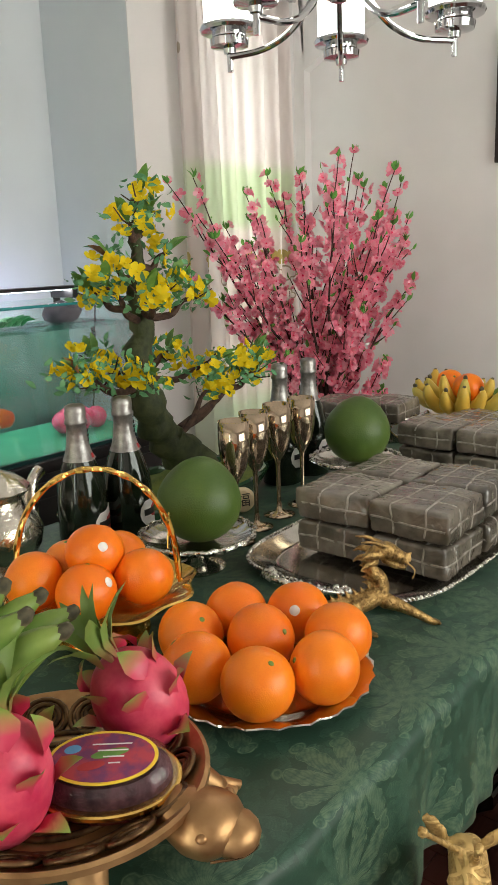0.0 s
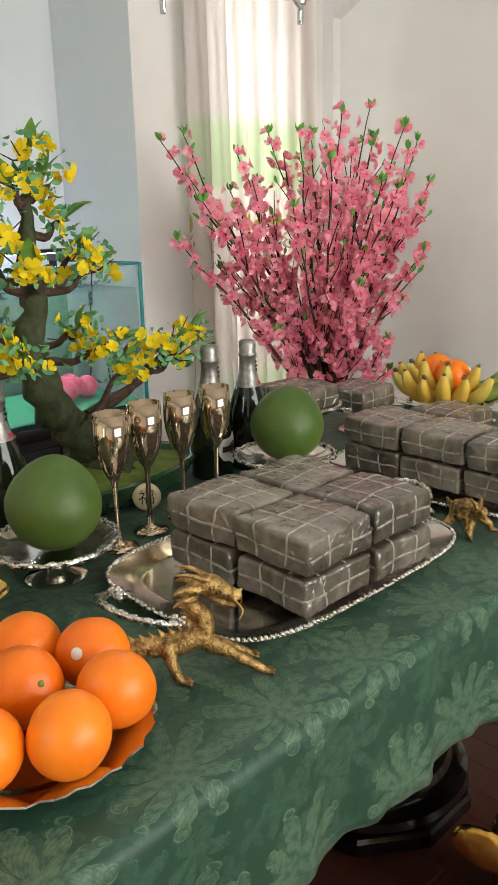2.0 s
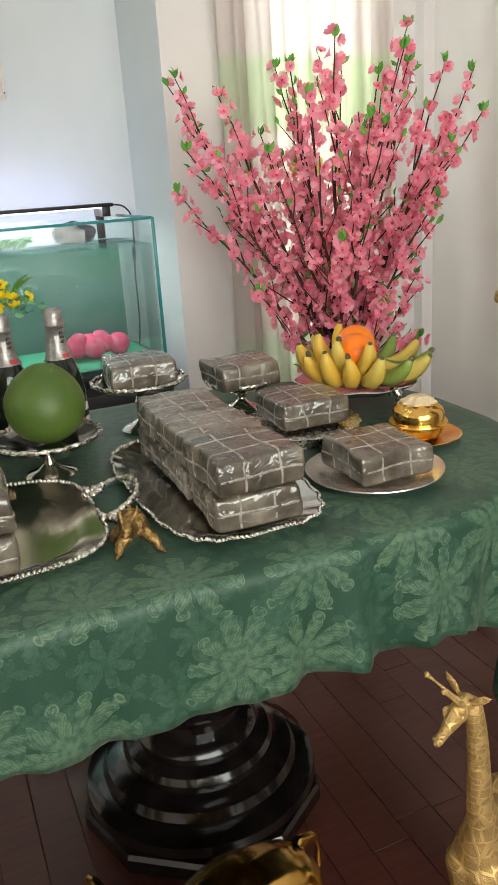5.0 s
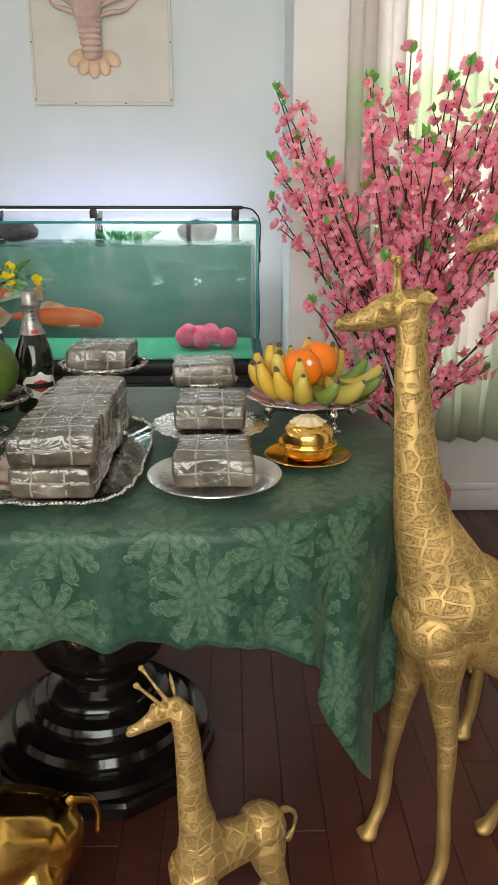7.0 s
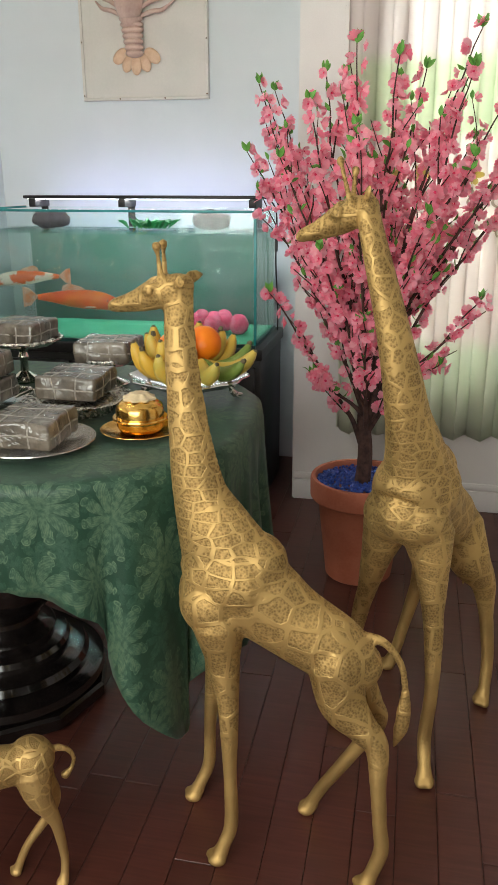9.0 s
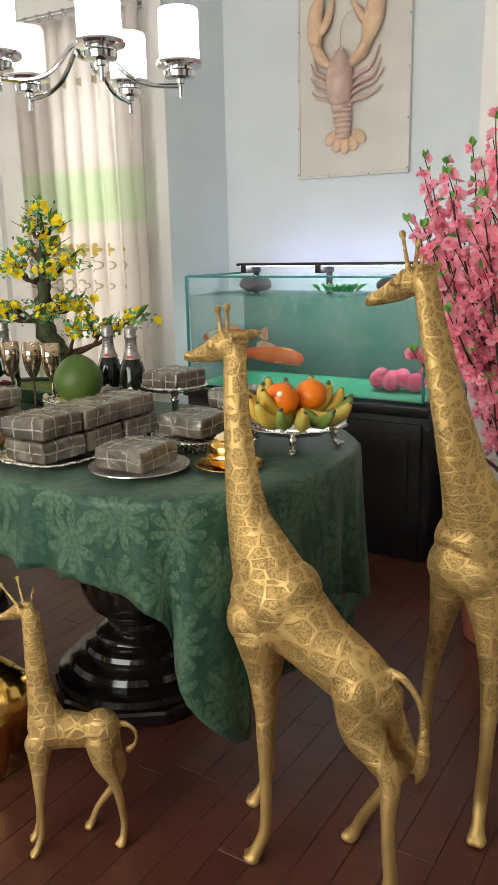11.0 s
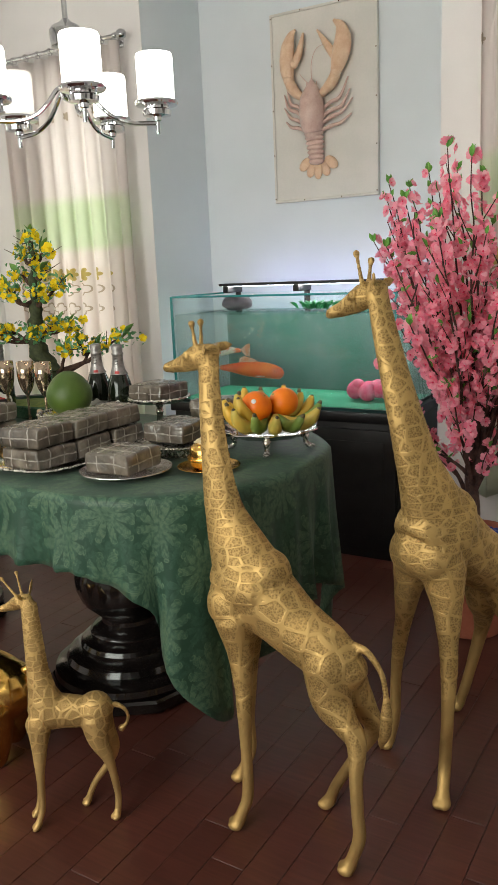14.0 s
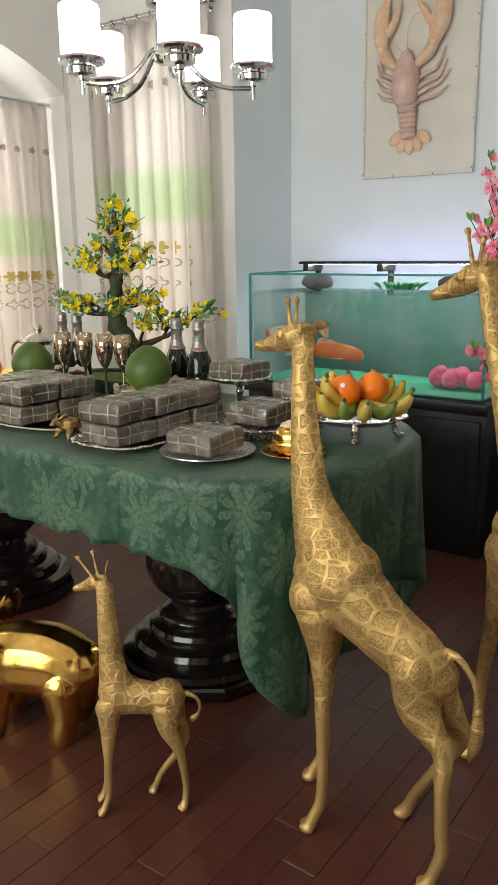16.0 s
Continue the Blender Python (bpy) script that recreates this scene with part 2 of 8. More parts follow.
def water_material():
    """Cloudy green aquarium water: part clear, part scattering."""
    m, n, l, p = material("cloudy_water")
    n.remove(p)
    co, nz = n.new("ShaderNodeTexCoord"), n.new("ShaderNodeTexNoise")
    nz.inputs["Scale"].default_value, nz.inputs["Detail"].default_value = 3.2, 3
    l.new(co.outputs["Object"], nz.inputs["Vector"])
    r = ramp_of(n, [(0.32, (0.33, 0.46, 0.40)), (0.68, (0.50, 0.57, 0.55))])
    l.new(nz.outputs["Fac"], r.inputs[0])
    t, tl, df = n.new("ShaderNodeBsdfTransparent"), n.new("ShaderNodeBsdfTranslucent"), n.new("ShaderNodeBsdfDiffuse")
    t.inputs[0].default_value = (0.93, 0.985, 0.965, 1)
    l.new(r.outputs[0], tl.inputs[0])
    l.new(r.outputs[0], df.inputs[0])
    a, b = n.new("ShaderNodeMixShader"), n.new("ShaderNodeMixShader")
    a.inputs[0].default_value = 0.35
    l.new(tl.outputs[0], a.inputs[1])
    l.new(df.outputs[0], a.inputs[2])
    b.inputs[0].default_value = 0.11
    l.new(t.outputs[0], b.inputs[1])
    l.new(a.outputs[0], b.inputs[2])
    l.new(b.outputs[0], n["Material Output"].inputs[0])
    return m


WATER = water_material()
WATER_TOP = glass_material("water_surface", (0.80, 0.92, 0.90), 0.03)


def glow_material(name, colour, strength):
    m, n, l, p = material(name)
    p.inputs["Base Color"].default_value = (0.9, 0.9, 0.88, 1)
    p.inputs["Roughness"].default_value = 0.3
    p.inputs["Emission Color"].default_value = (*colour, 1)
    p.inputs["Emission Strength"].default_value = strength
    return m


SHADE = glow_material("frosted_shade", (1.0, 0.95, 0.87), BULB)
SHADE_OFF = surface("frosted_shade_unlit", (0.66, 0.65, 0.62), (0.72, 0.71, 0.68), 6, 0.4, trans=0.1)
FROND = surface("plastic_green", (0.01, 0.22, 0.06), (0.04, 0.36, 0.12), 30, 0.5)
KOI_ORANGE = surface("koi_orange", (0.88, 0.07, 0.004), (0.95, 0.20, 0.015), 14, 0.3, bump=0.3, fine=160, coat=0.3)
KOI_PATCHED = surface("koi_patched", (0.90, 0.14, 0.02), (0.82, 0.74, 0.66), 16, 0.3, spread=0.03, coat=0.3)
FISH_FIN = surface("fish_fin", (0.85, 0.30, 0.12), (0.85, 0.62, 0.50), 30, 0.4, trans=0.2)
TANK_LED = glow_material("led_strip", (0.85, 0.92, 1.0), TANK_GLOW)


def cloth_material():
    """Dark green damask: woven poinsettia sprays, lighter than the ground."""
    m, n, l, p = material("green_damask")
    uv = n.new("ShaderNodeUVMap")
    wob = n.new("ShaderNodeTexNoise")
    wob.inputs["Scale"].default_value, wob.inputs["Detail"].default_value = 30, 3
    l.new(uv.outputs[0], wob.inputs["Vector"])
    shift = n.new("ShaderNodeVectorMath")
    shift.operation = "MULTIPLY_ADD"
    shift.inputs[1].default_value = (0.012, 0.012, 0)
    l.new(wob.outputs["Color"], shift.inputs[0])
    l.new(uv.outputs[0], shift.inputs[2])

    def math_node(op, a, b=None, c=None, clamp=False):
        k = n.new("ShaderNodeMath")
        k.operation, k.use_clamp = op, clamp
        for i, v in enumerate((a, b, c)):
            if v is None:
                continue
            if isinstance(v, (int, float)):
                k.inputs[i].default_value = v
            else:
                l.new(v, k.inputs[i])
        return k.outputs[0]

    def sprays(size, petals, reach, jitter, seed, sharp):
        """Rayed flowers on a loose grid: outline, fill and fine veins."""
        mv = n.new("ShaderNodeVectorMath")
        mv.operation = "MULTIPLY_ADD"
        mv.inputs[1].default_value = (1 / size,) * 3
        mv.inputs[2].default_value = (seed, seed * 0.7, 0)
        l.new(shift.outputs[0], mv.inputs[0])
        vor = n.new("ShaderNodeTexVoronoi")
        vor.voronoi_dimensions = "2D"
        vor.inputs["Scale"].default_value, vor.inputs["Randomness"].default_value = 1.0, jitter
        l.new(mv.outputs[0], vor.inputs["Vector"])
        pos = n.new("ShaderNodeVectorMath")
        pos.operation = "SUBTRACT"
        l.new(mv.outputs[0], pos.inputs[0])
        l.new(vor.outputs["Position"], pos.inputs[1])
        sep = n.new("ShaderNodeSeparateXYZ")
        l.new(pos.outputs[0], sep.inputs[0])
        ang = math_node("ARCTAN2", sep.outputs[1], sep.outputs[0])
        rad = math_node("SQRT", math_node("ADD", math_node("MULTIPLY", sep.outputs[0], sep.outputs[0]), math_node("MULTIPLY", sep.outputs[1], sep.outputs[1])))
        col = n.new("ShaderNodeSeparateXYZ")
        l.new(vor.outputs["Color"], col.inputs[0])
        turn = math_node("MULTIPLY_ADD", col.outputs[0], 6.28, ang)
        wave = math_node("ABSOLUTE", math_node("COSINE", math_node("MULTIPLY", turn, petals / 2)))
        uneven = math_node("MULTIPLY_ADD", math_node("COSINE", math_node("MULTIPLY", turn, 2.0)), 0.10, 0.92)
        lobes = math_node("MULTIPLY_ADD", math_node("ABSOLUTE", math_node("SINE", math_node("MULTIPLY", rad, 34.0))), 0.16, 0.84)
        edge = math_node("MULTIPLY", math_node("MULTIPLY", math_node("MULTIPLY", math_node("POWER", wave, sharp), reach), uneven), lobes)
        inside = math_node("SUBTRACT", edge, rad)
        body = math_node("MULTIPLY", inside, 22.0, clamp=True)
        rim = math_node("SUBTRACT", 1.0, math_node("MULTIPLY", math_node("ABSOLUTE", inside), 27.0), clamp=True)
        vein = math_node("ABSOLUTE", math_node("SINE", math_node("ADD", math_node("MULTIPLY", turn, petals * 3.0), math_node("MULTIPLY", rad, 60.0))))
        return math_node("MAXIMUM", math_node("MULTIPLY", rim, 0.82), math_node("MULTIPLY", body, math_node("MULTIPLY_ADD", vein, 0.24, 0.38)))

    one = sprays(0.16, 10, 0.56, 0.5, 0.0, 0.58)
    two = sprays(0.085, 6, 0.52, 0.9, 3.3, 0.8)
    three = sprays(0.05, 4, 0.50, 1.0, 7.1, 0.9)
    motif = math_node("MAXIMUM", one, math_node("MULTIPLY", math_node("MAXIMUM", two, math_node("MULTIPLY", three, 0.7)), 0.50))
    weave = n.new("ShaderNodeTexNoise")
    weave.inputs["Scale"].default_value, weave.inputs["Detail"].default_value = 420, 3
    l.new(uv.outputs[0], weave.inputs["Vector"])
    lace = n.new("ShaderNodeTexNoise")
    lace.inputs["Scale"].default_value, lace.inputs["Detail"].default_value = 95, 3
    l.new(uv.outputs[0], lace.inputs["Vector"])
    patch = n.new("ShaderNodeTexNoise")
    patch.inputs["Scale"].default_value, patch.inputs["Detail"].default_value = 9, 3
    l.new(uv.outputs[0], patch.inputs["Vector"])
    broken = math_node("MULTIPLY", math_node("SUBTRACT", lace.outputs["Fac"], 0.20), 2.6, clamp=True)
    soft = math_node("MULTIPLY", math_node("MULTIPLY", motif, broken), math_node("MULTIPLY_ADD", patch.outputs["Fac"], 0.7, 0.60), clamp=True)
    grain = math_node("MULTIPLY_ADD", math_node("SUBTRACT", weave.outputs["Fac"], 0.5), 0.35, soft)
    r = ramp_of(n, [(0.0, (0.017, 0.056, 0.034)), (0.22, (0.031, 0.085, 0.054)), (0.85, (0.125, 0.195, 0.115))])
    l.new(grain, r.inputs[0])
    l.new(r.outputs[0], p.inputs["Base Color"])
    rr = n.new("ShaderNodeMapRange")
    rr.inputs[3].default_value, rr.inputs[4].default_value = 0.46, 0.66
    l.new(soft, rr.inputs[0])
    l.new(rr.outputs[0], p.inputs["Roughness"])
    p.inputs["Sheen Weight"].default_value = 0.06
    p.inputs["Sheen Roughness"].default_value = 0.4
    p.inputs["Specular IOR Level"].default_value = 0.35
    bp = n.new("ShaderNodeBump")
    bp.inputs["Strength"].default_value, bp.inputs["Distance"].default_value = 0.25, 0.001
    l.new(grain, bp.inputs["Height"])
    l.new(bp.outputs[0], p.inputs["Normal"])
    return m


DAMASK = cloth_material()


def giraffe_material(name, scale, legs, a, b, pits, deep, patchy):
    """Antique gold casting: smooth raised lines between dimpled patches; plain below the knees."""
    m, n, l, p = material(name)
    co = n.new("ShaderNodeTexCoord")

    def math_node(op, x, y=None, z=None, clamp=False):
        k = n.new("ShaderNodeMath")
        k.operation, k.use_clamp = op, clamp
        for i, v in enumerate((x, y, z)):
            if v is None:
                continue
            if isinstance(v, (int, float)):
                k.inputs[i].default_value = v
            else:
                l.new(v, k.inputs[i])
        return k.outputs[0]

    wob = n.new("ShaderNodeTexNoise")
    wob.inputs["Scale"].default_value = scale * 1.3
    l.new(co.outputs["Object"], wob.inputs["Vector"])
    sh = n.new("ShaderNodeVectorMath")
    sh.operation = "MULTIPLY_ADD"
    sh.inputs[1].default_value = (0.2 / scale,) * 3
    sep = n.new("ShaderNodeSeparateXYZ")
    l.new(co.outputs["Object"], sep.inputs[0])
    # patches grow smaller up the neck
    slim = n.new("ShaderNodeMapRange")
    slim.interpolation_type = "SMOOTHSTEP"
    slim.inputs[1].default_value, slim.inputs[2].default_value = legs * 2.3, legs * 3.6
    slim.inputs[3].default_value, slim.inputs[4].default_value = 1.0, 1.4
    l.new(sep.outputs[2], slim.inputs[0])
    stretch = n.new("ShaderNodeVectorMath")
    stretch.operation = "SCALE"
    l.new(co.outputs["Object"], stretch.inputs[0])
    l.new(slim.outputs[0], stretch.inputs["Scale"])
    l.new(wob.outputs["Color"], sh.inputs[0])
    l.new(stretch.outputs[0], sh.inputs[2])
    v = n.new("ShaderNodeTexVoronoi")
    v.feature = "DISTANCE_TO_EDGE"
    v.inputs["Scale"].default_value, v.inputs["Randomness"].default_value = scale, 0.62
    l.new(sh.outputs[0], v.inputs["Vector"])
    upper = math_node("MULTIPLY", math_node("SUBTRACT", sep.outputs[2], legs), 14.0, clamp=True)
    patch = math_node("MULTIPLY", math_node("MULTIPLY", math_node("SUBTRACT", v.outputs["Distance"], 0.06), 26.0, clamp=True), upper)
    pit = n.new("ShaderNodeTexVoronoi")
    pit.inputs["Scale"].default_value = scale * pits
    l.new(co.outputs["Object"], pit.inputs["Vector"])
    dimple = math_node("MULTIPLY", math_node("SUBTRACT", 1.15, math_node("MULTIPLY", pit.outputs["Distance"], 1.5), clamp=True), patch)
    wear = n.new("ShaderNodeTexNoise")
    wear.inputs["Scale"].default_value, wear.inputs["Detail"].default_value = 11, 5
    l.new(co.outputs["Object"], wear.inputs["Vector"])
    tone = math_node("SUBTRACT", math_node("MULTIPLY_ADD", wear.outputs["Fac"], 0.9, 0.25), math_node("MULTIPLY_ADD", dimple, deep, math_node("MULTIPLY", patch, patchy)))
    r = ramp_of(n, [(0.0, a), (0.8, b)])
    l.new(tone, r.inputs[0])
    l.new(r.outputs[0], p.inputs["Base Color"])
    p.inputs["Metallic"].default_value = 0.8
    l.new(math_node("MULTIPLY_ADD", patch, 0.08, math_node("MULTIPLY_ADD", wear.outputs["Fac"], 0.24, 0.44)), p.inputs["Roughness"])
    h = math_node("MULTIPLY_ADD", dimple, -0.45, math_node("MULTIPLY", patch, -0.5))
    bp = n.new("ShaderNodeBump")
    bp.inputs["Strength"].default_value, bp.inputs["Distance"].default_value = 0.65, 0.0019
    l.new(h, bp.inputs["Height"])
    l.new(bp.outputs[0], p.inputs["Normal"])
    return m


GIRAFFE = giraffe_material("antique_gold", 21, 0.23, (0.19, 0.122, 0.042), (0.60, 0.42, 0.16), 10, 0.52, 0.05)
GIRAFFE_SMALL = giraffe_material("antique_gold_small", 40, 0.15, (0.23, 0.14, 0.044), (0.66, 0.47, 0.19), 9, 0.20, 0.25)


def cake_material():
    """Grey-brown leaf parcel under hazy, creased, shiny film."""
    m, n, l, p = material("wrapped_leaf")
    co, oi = n.new("ShaderNodeTexCoord"), n.new("ShaderNodeObjectInfo")
    add = n.new("ShaderNodeVectorMath")
    add.operation = "ADD"
    l.new(co.outputs["Object"], add.inputs[0])
    l.new(oi.outputs["Location"], add.inputs[1])

    def cloud(scale, detail, distortion=0.0):
        k = n.new("ShaderNodeTexNoise")
        k.inputs["Scale"].default_value, k.inputs["Detail"].default_value, k.inputs["Distortion"].default_value = scale, detail, distortion
        l.new(add.outputs[0], k.inputs["Vector"])
        return k.outputs["Fac"]

    def math_node(op, x, y=None, z=None):
        k = n.new("ShaderNodeMath")
        k.operation = op
        for i, v in enumerate((x, y, z)):
            if isinstance(v, (int, float)):
                k.inputs[i].default_value = v
            elif v is not None:
                l.new(v, k.inputs[i])
        return k.outputs[0]

    haze, leaf, fold, crease = cloud(13, 3), cloud(34, 5), cloud(10, 2, 1.3), cloud(27, 2, 1.9)
    tone = math_node("MULTIPLY_ADD", oi.outputs["Random"], 0.14, math_node("MULTIPLY_ADD", leaf, 0.5, math_node("MULTIPLY", haze, 0.5)))
    r = ramp_of(n, [(0.38, (0.020, 0.015, 0.008)), (0.55, (0.070, 0.057, 0.038)), (0.76, (0.200, 0.175, 0.132))])
    l.new(tone, r.inputs[0])
    l.new(r.outputs[0], p.inputs["Base Color"])
    p.inputs["Roughness"].default_value = 0.5
    p.inputs["Coat Weight"].default_value, p.inputs["Coat Roughness"].default_value, p.inputs["Coat IOR"].default_value = 1.0, 0.07, 1.75
    # sharp folds where the clouds cross their middle
    ridge = math_node("MULTIPLY_ADD", math_node("ABSOLUTE", math_node("SUBTRACT", fold, 0.5)), -2.0, math_node("MULTIPLY", math_node("ABSOLUTE", math_node("SUBTRACT", crease, 0.5)), -0.9))
    bp, bc = n.new("ShaderNodeBump"), n.new("ShaderNodeBump")
    bp.inputs["Strength"].default_value, bp.inputs["Distance"].default_value = 0.35, 0.002
    bc.inputs["Strength"].default_value, bc.inputs["Distance"].default_value = 0.85, 0.0065
    l.new(leaf, bp.inputs["Height"])
    l.new(ridge, bc.inputs["Height"])
    l.new(bp.outputs[0], p.inputs["Normal"])
    l.new(bc.outputs[0], p.inputs["Coat Normal"])
    return m


CAKE = cake_material()
STRING = surface("pale_string", (0.16, 0.145, 0.12), (0.33, 0.31, 0.27), 90, 0.55, coat=0.6)


def curtain_material():
    """Cream drapes with a broad pale green band and a woven flower border; lets daylight through."""
    m, n, l, p = material("cream_curtain")
    n.remove(p)
    uv = n.new("ShaderNodeUVMap")
    sep = n.new("ShaderNodeSeparateXYZ")
    l.new(uv.outputs[0], sep.inputs[0])
    band = ramp_of(n, [(0.0, (0.72, 0.76, 0.65)), (0.16, (0.72, 0.76, 0.65)), (0.19, (0.80, 0.75, 0.71)), (0.525, (0.82, 0.77, 0.74)), (0.545, (0.71, 0.76, 0.62)), (0.645, (0.72, 0.77, 0.63)), (0.67, (0.82, 0.78, 0.76)), (1.0, (0.82, 0.78, 0.76))])
    l.new(sep.outputs[1], band.inputs[0])

    def math_node(op, a, b=None, c=None, clamp=False):
        k = n.new("ShaderNodeMath")
        k.operation, k.use_clamp = op, clamp
        for i, v in enumerate((a, b, c)):
            if v is None:
                continue
            if isinstance(v, (int, float)):
                k.inputs[i].default_value = v
            else:
                l.new(v, k.inputs[i])
        return k.outputs[0]

    def flowers(height, pitch, size, petals):
        fx = math_node("SUBTRACT", math_node("FRACT", math_node("DIVIDE", sep.outputs[0], pitch)), 0.5)
        fx = math_node("MULTIPLY", fx, pitch)
        fy = math_node("MULTIPLY", math_node("SUBTRACT", sep.outputs[1], height), 2.06)
        rad = math_node("SQRT", math_node("ADD", math_node("MULTIPLY", fx, fx), math_node("MULTIPLY", fy, fy)))
        ang = math_node("ARCTAN2", fy, fx)
        edge = math_node("MULTIPLY_ADD", math_node("ABSOLUTE", math_node("COSINE", math_node("MULTIPLY", ang, petals / 2))), size * 0.45, size * 0.55)
        return math_node("SUBTRACT", edge, rad)

    gold = math_node("GREATER_THAN", flowers(0.472, 0.12, 0.037, 6), 0)
    rings = math_node("LESS_THAN", math_node("ABSOLUTE", flowers(0.385, 0.12, 0.030, 4)), 0.0042)
    top = math_node("LESS_THAN", math_node("ABSOLUTE", flowers(0.435, 0.12, 0.036, 3)), 0.0038)
    sprig = math_node("GREATER_THAN", flowers(0.86, 0.13, 0.022, 5), 0)
    line = math_node("MULTIPLY", math_node("MAXIMUM", math_node("MAXIMUM", rings, top), sprig), 0.62)
    m1, m2 = n.new("ShaderNodeMix"), n.new("ShaderNodeMix")
    m1.data_type = m2.data_type = "RGBA"
    l.new(math_node("MULTIPLY", gold, 0.85), m1.inputs[0])
    l.new(band.outputs[0], m1.inputs[6])
    m1.inputs[7].default_value = (0.56, 0.46, 0.12, 1)
    l.new(line, m2.inputs[0])
    l.new(m1.outputs[2], m2.inputs[6])
    m2.inputs[7].default_value = (0.30, 0.23, 0.12, 1)
    d, t, x = n.new("ShaderNodeBsdfDiffuse"), n.new("ShaderNodeBsdfTranslucent"), n.new("ShaderNodeMixShader")
    l.new(m2.outputs[2], d.inputs[0])
    l.new(m2.outputs[2], t.inputs[0])
    x.inputs[0].default_value = 0.55
    l.new(d.outputs[0], x.inputs[1])
    l.new(t.outputs[0], x.inputs[2])
    l.new(x.outputs[0], n["Material Output"].inputs[0])
    wv = n.new("ShaderNodeTexNoise")
    wv.inputs["Scale"].default_value = 700
    l.new(uv.outputs[0], wv.inputs["Vector"])
    bp = n.new("ShaderNodeBump")
    bp.inputs["Strength"].default_value, bp.inputs["Distance"].default_value = 0.15, 0.001
    l.new(wv.outputs["Fac"], bp.inputs["Height"])
    l.new(bp.outputs[0], d.inputs["Normal"])
    return m


CURTAIN = curtain_material()


def floor_material():
    m, n, l, p = material("dark_hardwood")
    co, oi = n.new("ShaderNodeTexCoord"), n.new("ShaderNodeObjectInfo")
    mp = n.new("ShaderNodeMapping")
    mp.inputs["Scale"].default_value = (2.0, 28.0, 2.0)
    add = n.new("ShaderNodeVectorMath")
    add.operation = "ADD"
    l.new(co.outputs["Object"], add.inputs[0])
    l.new(oi.outputs["Location"], add.inputs[1])
    l.new(add.outputs[0], mp.inputs["Vector"])
    nz = n.new("ShaderNodeTexNoise")
    nz.inputs["Scale"].default_value, nz.inputs["Detail"].default_value, nz.inputs["Distortion"].default_value = 3, 6, 0.8
    l.new(mp.outputs[0], nz.inputs["Vector"])
    k = n.new("ShaderNodeMath")
    k.operation = "MULTIPLY_ADD"
    k.inputs[1].default_value = 0.22
    l.new(oi.outputs["Random"], k.inputs[0])
    l.new(nz.outputs["Fac"], k.inputs[2])
    r = ramp_of(n, [(0.3, (0.052, 0.016, 0.011)), (0.6, (0.074, 0.023, 0.016)), (0.95, (0.105, 0.035, 0.024))])
    l.new(k.outputs[0], r.inputs[0])
    l.new(r.outputs[0], p.inputs["Base Color"])
    sm = n.new("ShaderNodeTexNoise")
    sm.inputs["Scale"].default_value, sm.inputs["Detail"].default_value = 5, 4
    l.new(add.outputs[0], sm.inputs["Vector"])
    rr = n.new("ShaderNodeMapRange")
    rr.inputs[3].default_value, rr.inputs[4].default_value = 0.26, 0.46
    l.new(sm.outputs["Fac"], rr.inputs[0])
    l.new(rr.outputs[0], p.inputs["Roughness"])
    bp = n.new("ShaderNodeBump")
    bp.inputs["Strength"].default_value, bp.inputs["Distance"].default_value = 0.12, 0.001
    l.new(nz.outputs["Fac"], bp.inputs["Height"])
    l.new(bp.outputs[0], p.inputs["Normal"])
    return m


WOODFLOOR = floor_material()

# ---- shape helpers ----
BM = bmesh.new


def thing(name, label, category, place=(0, 0, 0), turn=0.0, group="", kind=""):
    ob = new(name)
    ob.matrix_world = pose(*place, 0, 0, turn)
    ob.empty_display_size = 0.05
    return tagged(ob, label, category, group, kind)


def finish(bm, name, mat, smooth=True):
    bmesh.ops.recalc_face_normals(bm, faces=bm.faces)
    me = bpy.data.meshes.new(name)
    bm.to_mesh(me)
    bm.free()
    for f in me.polygons:
        f.use_smooth = smooth
    for one in mat if isinstance(mat, (list, tuple)) else (mat,):
        me.materials.append(one)
    return me


def part(name, bm, mat, parent=None, label="", smooth=True, place=None, edge=35):
    """One mesh object from a bmesh, under a thing or a part."""
    me = bm if isinstance(bm, bpy.types.Mesh) else finish(bm, name, mat, smooth)
    ob = new(name, me)
    if smooth and edge and not isinstance(bm, bpy.types.Mesh):
        me.set_sharp_from_angle(angle=radians(edge))
    if parent:
        ob.parent = parent
    if place is not None:
        ob.matrix_basis = place
    if label:
        ob["label"] = label
    return ob


def box(bm, lo, hi, bevel=0.0, seg=2, m=None):
    """A box from corner to corner, with rounded edges."""
    size = [hi[i] - lo[i] for i in range(3)]
    mid = Matrix.Translation([(hi[i] + lo[i]) / 2 for i in range(3)]) @ Matrix.Diagonal((*size, 1))
    r = bmesh.ops.create_cube(bm, size=1, matrix=(m or Matrix()) @ mid)
    if bevel:
        edges = list({e for v in r["verts"] for e in v.link_edges})
        bmesh.ops.bevel(bm, geom=edges, offset=min(bevel, min(size) * 0.49), segments=seg, affect="EDGES", profile=0.5)
    return bm


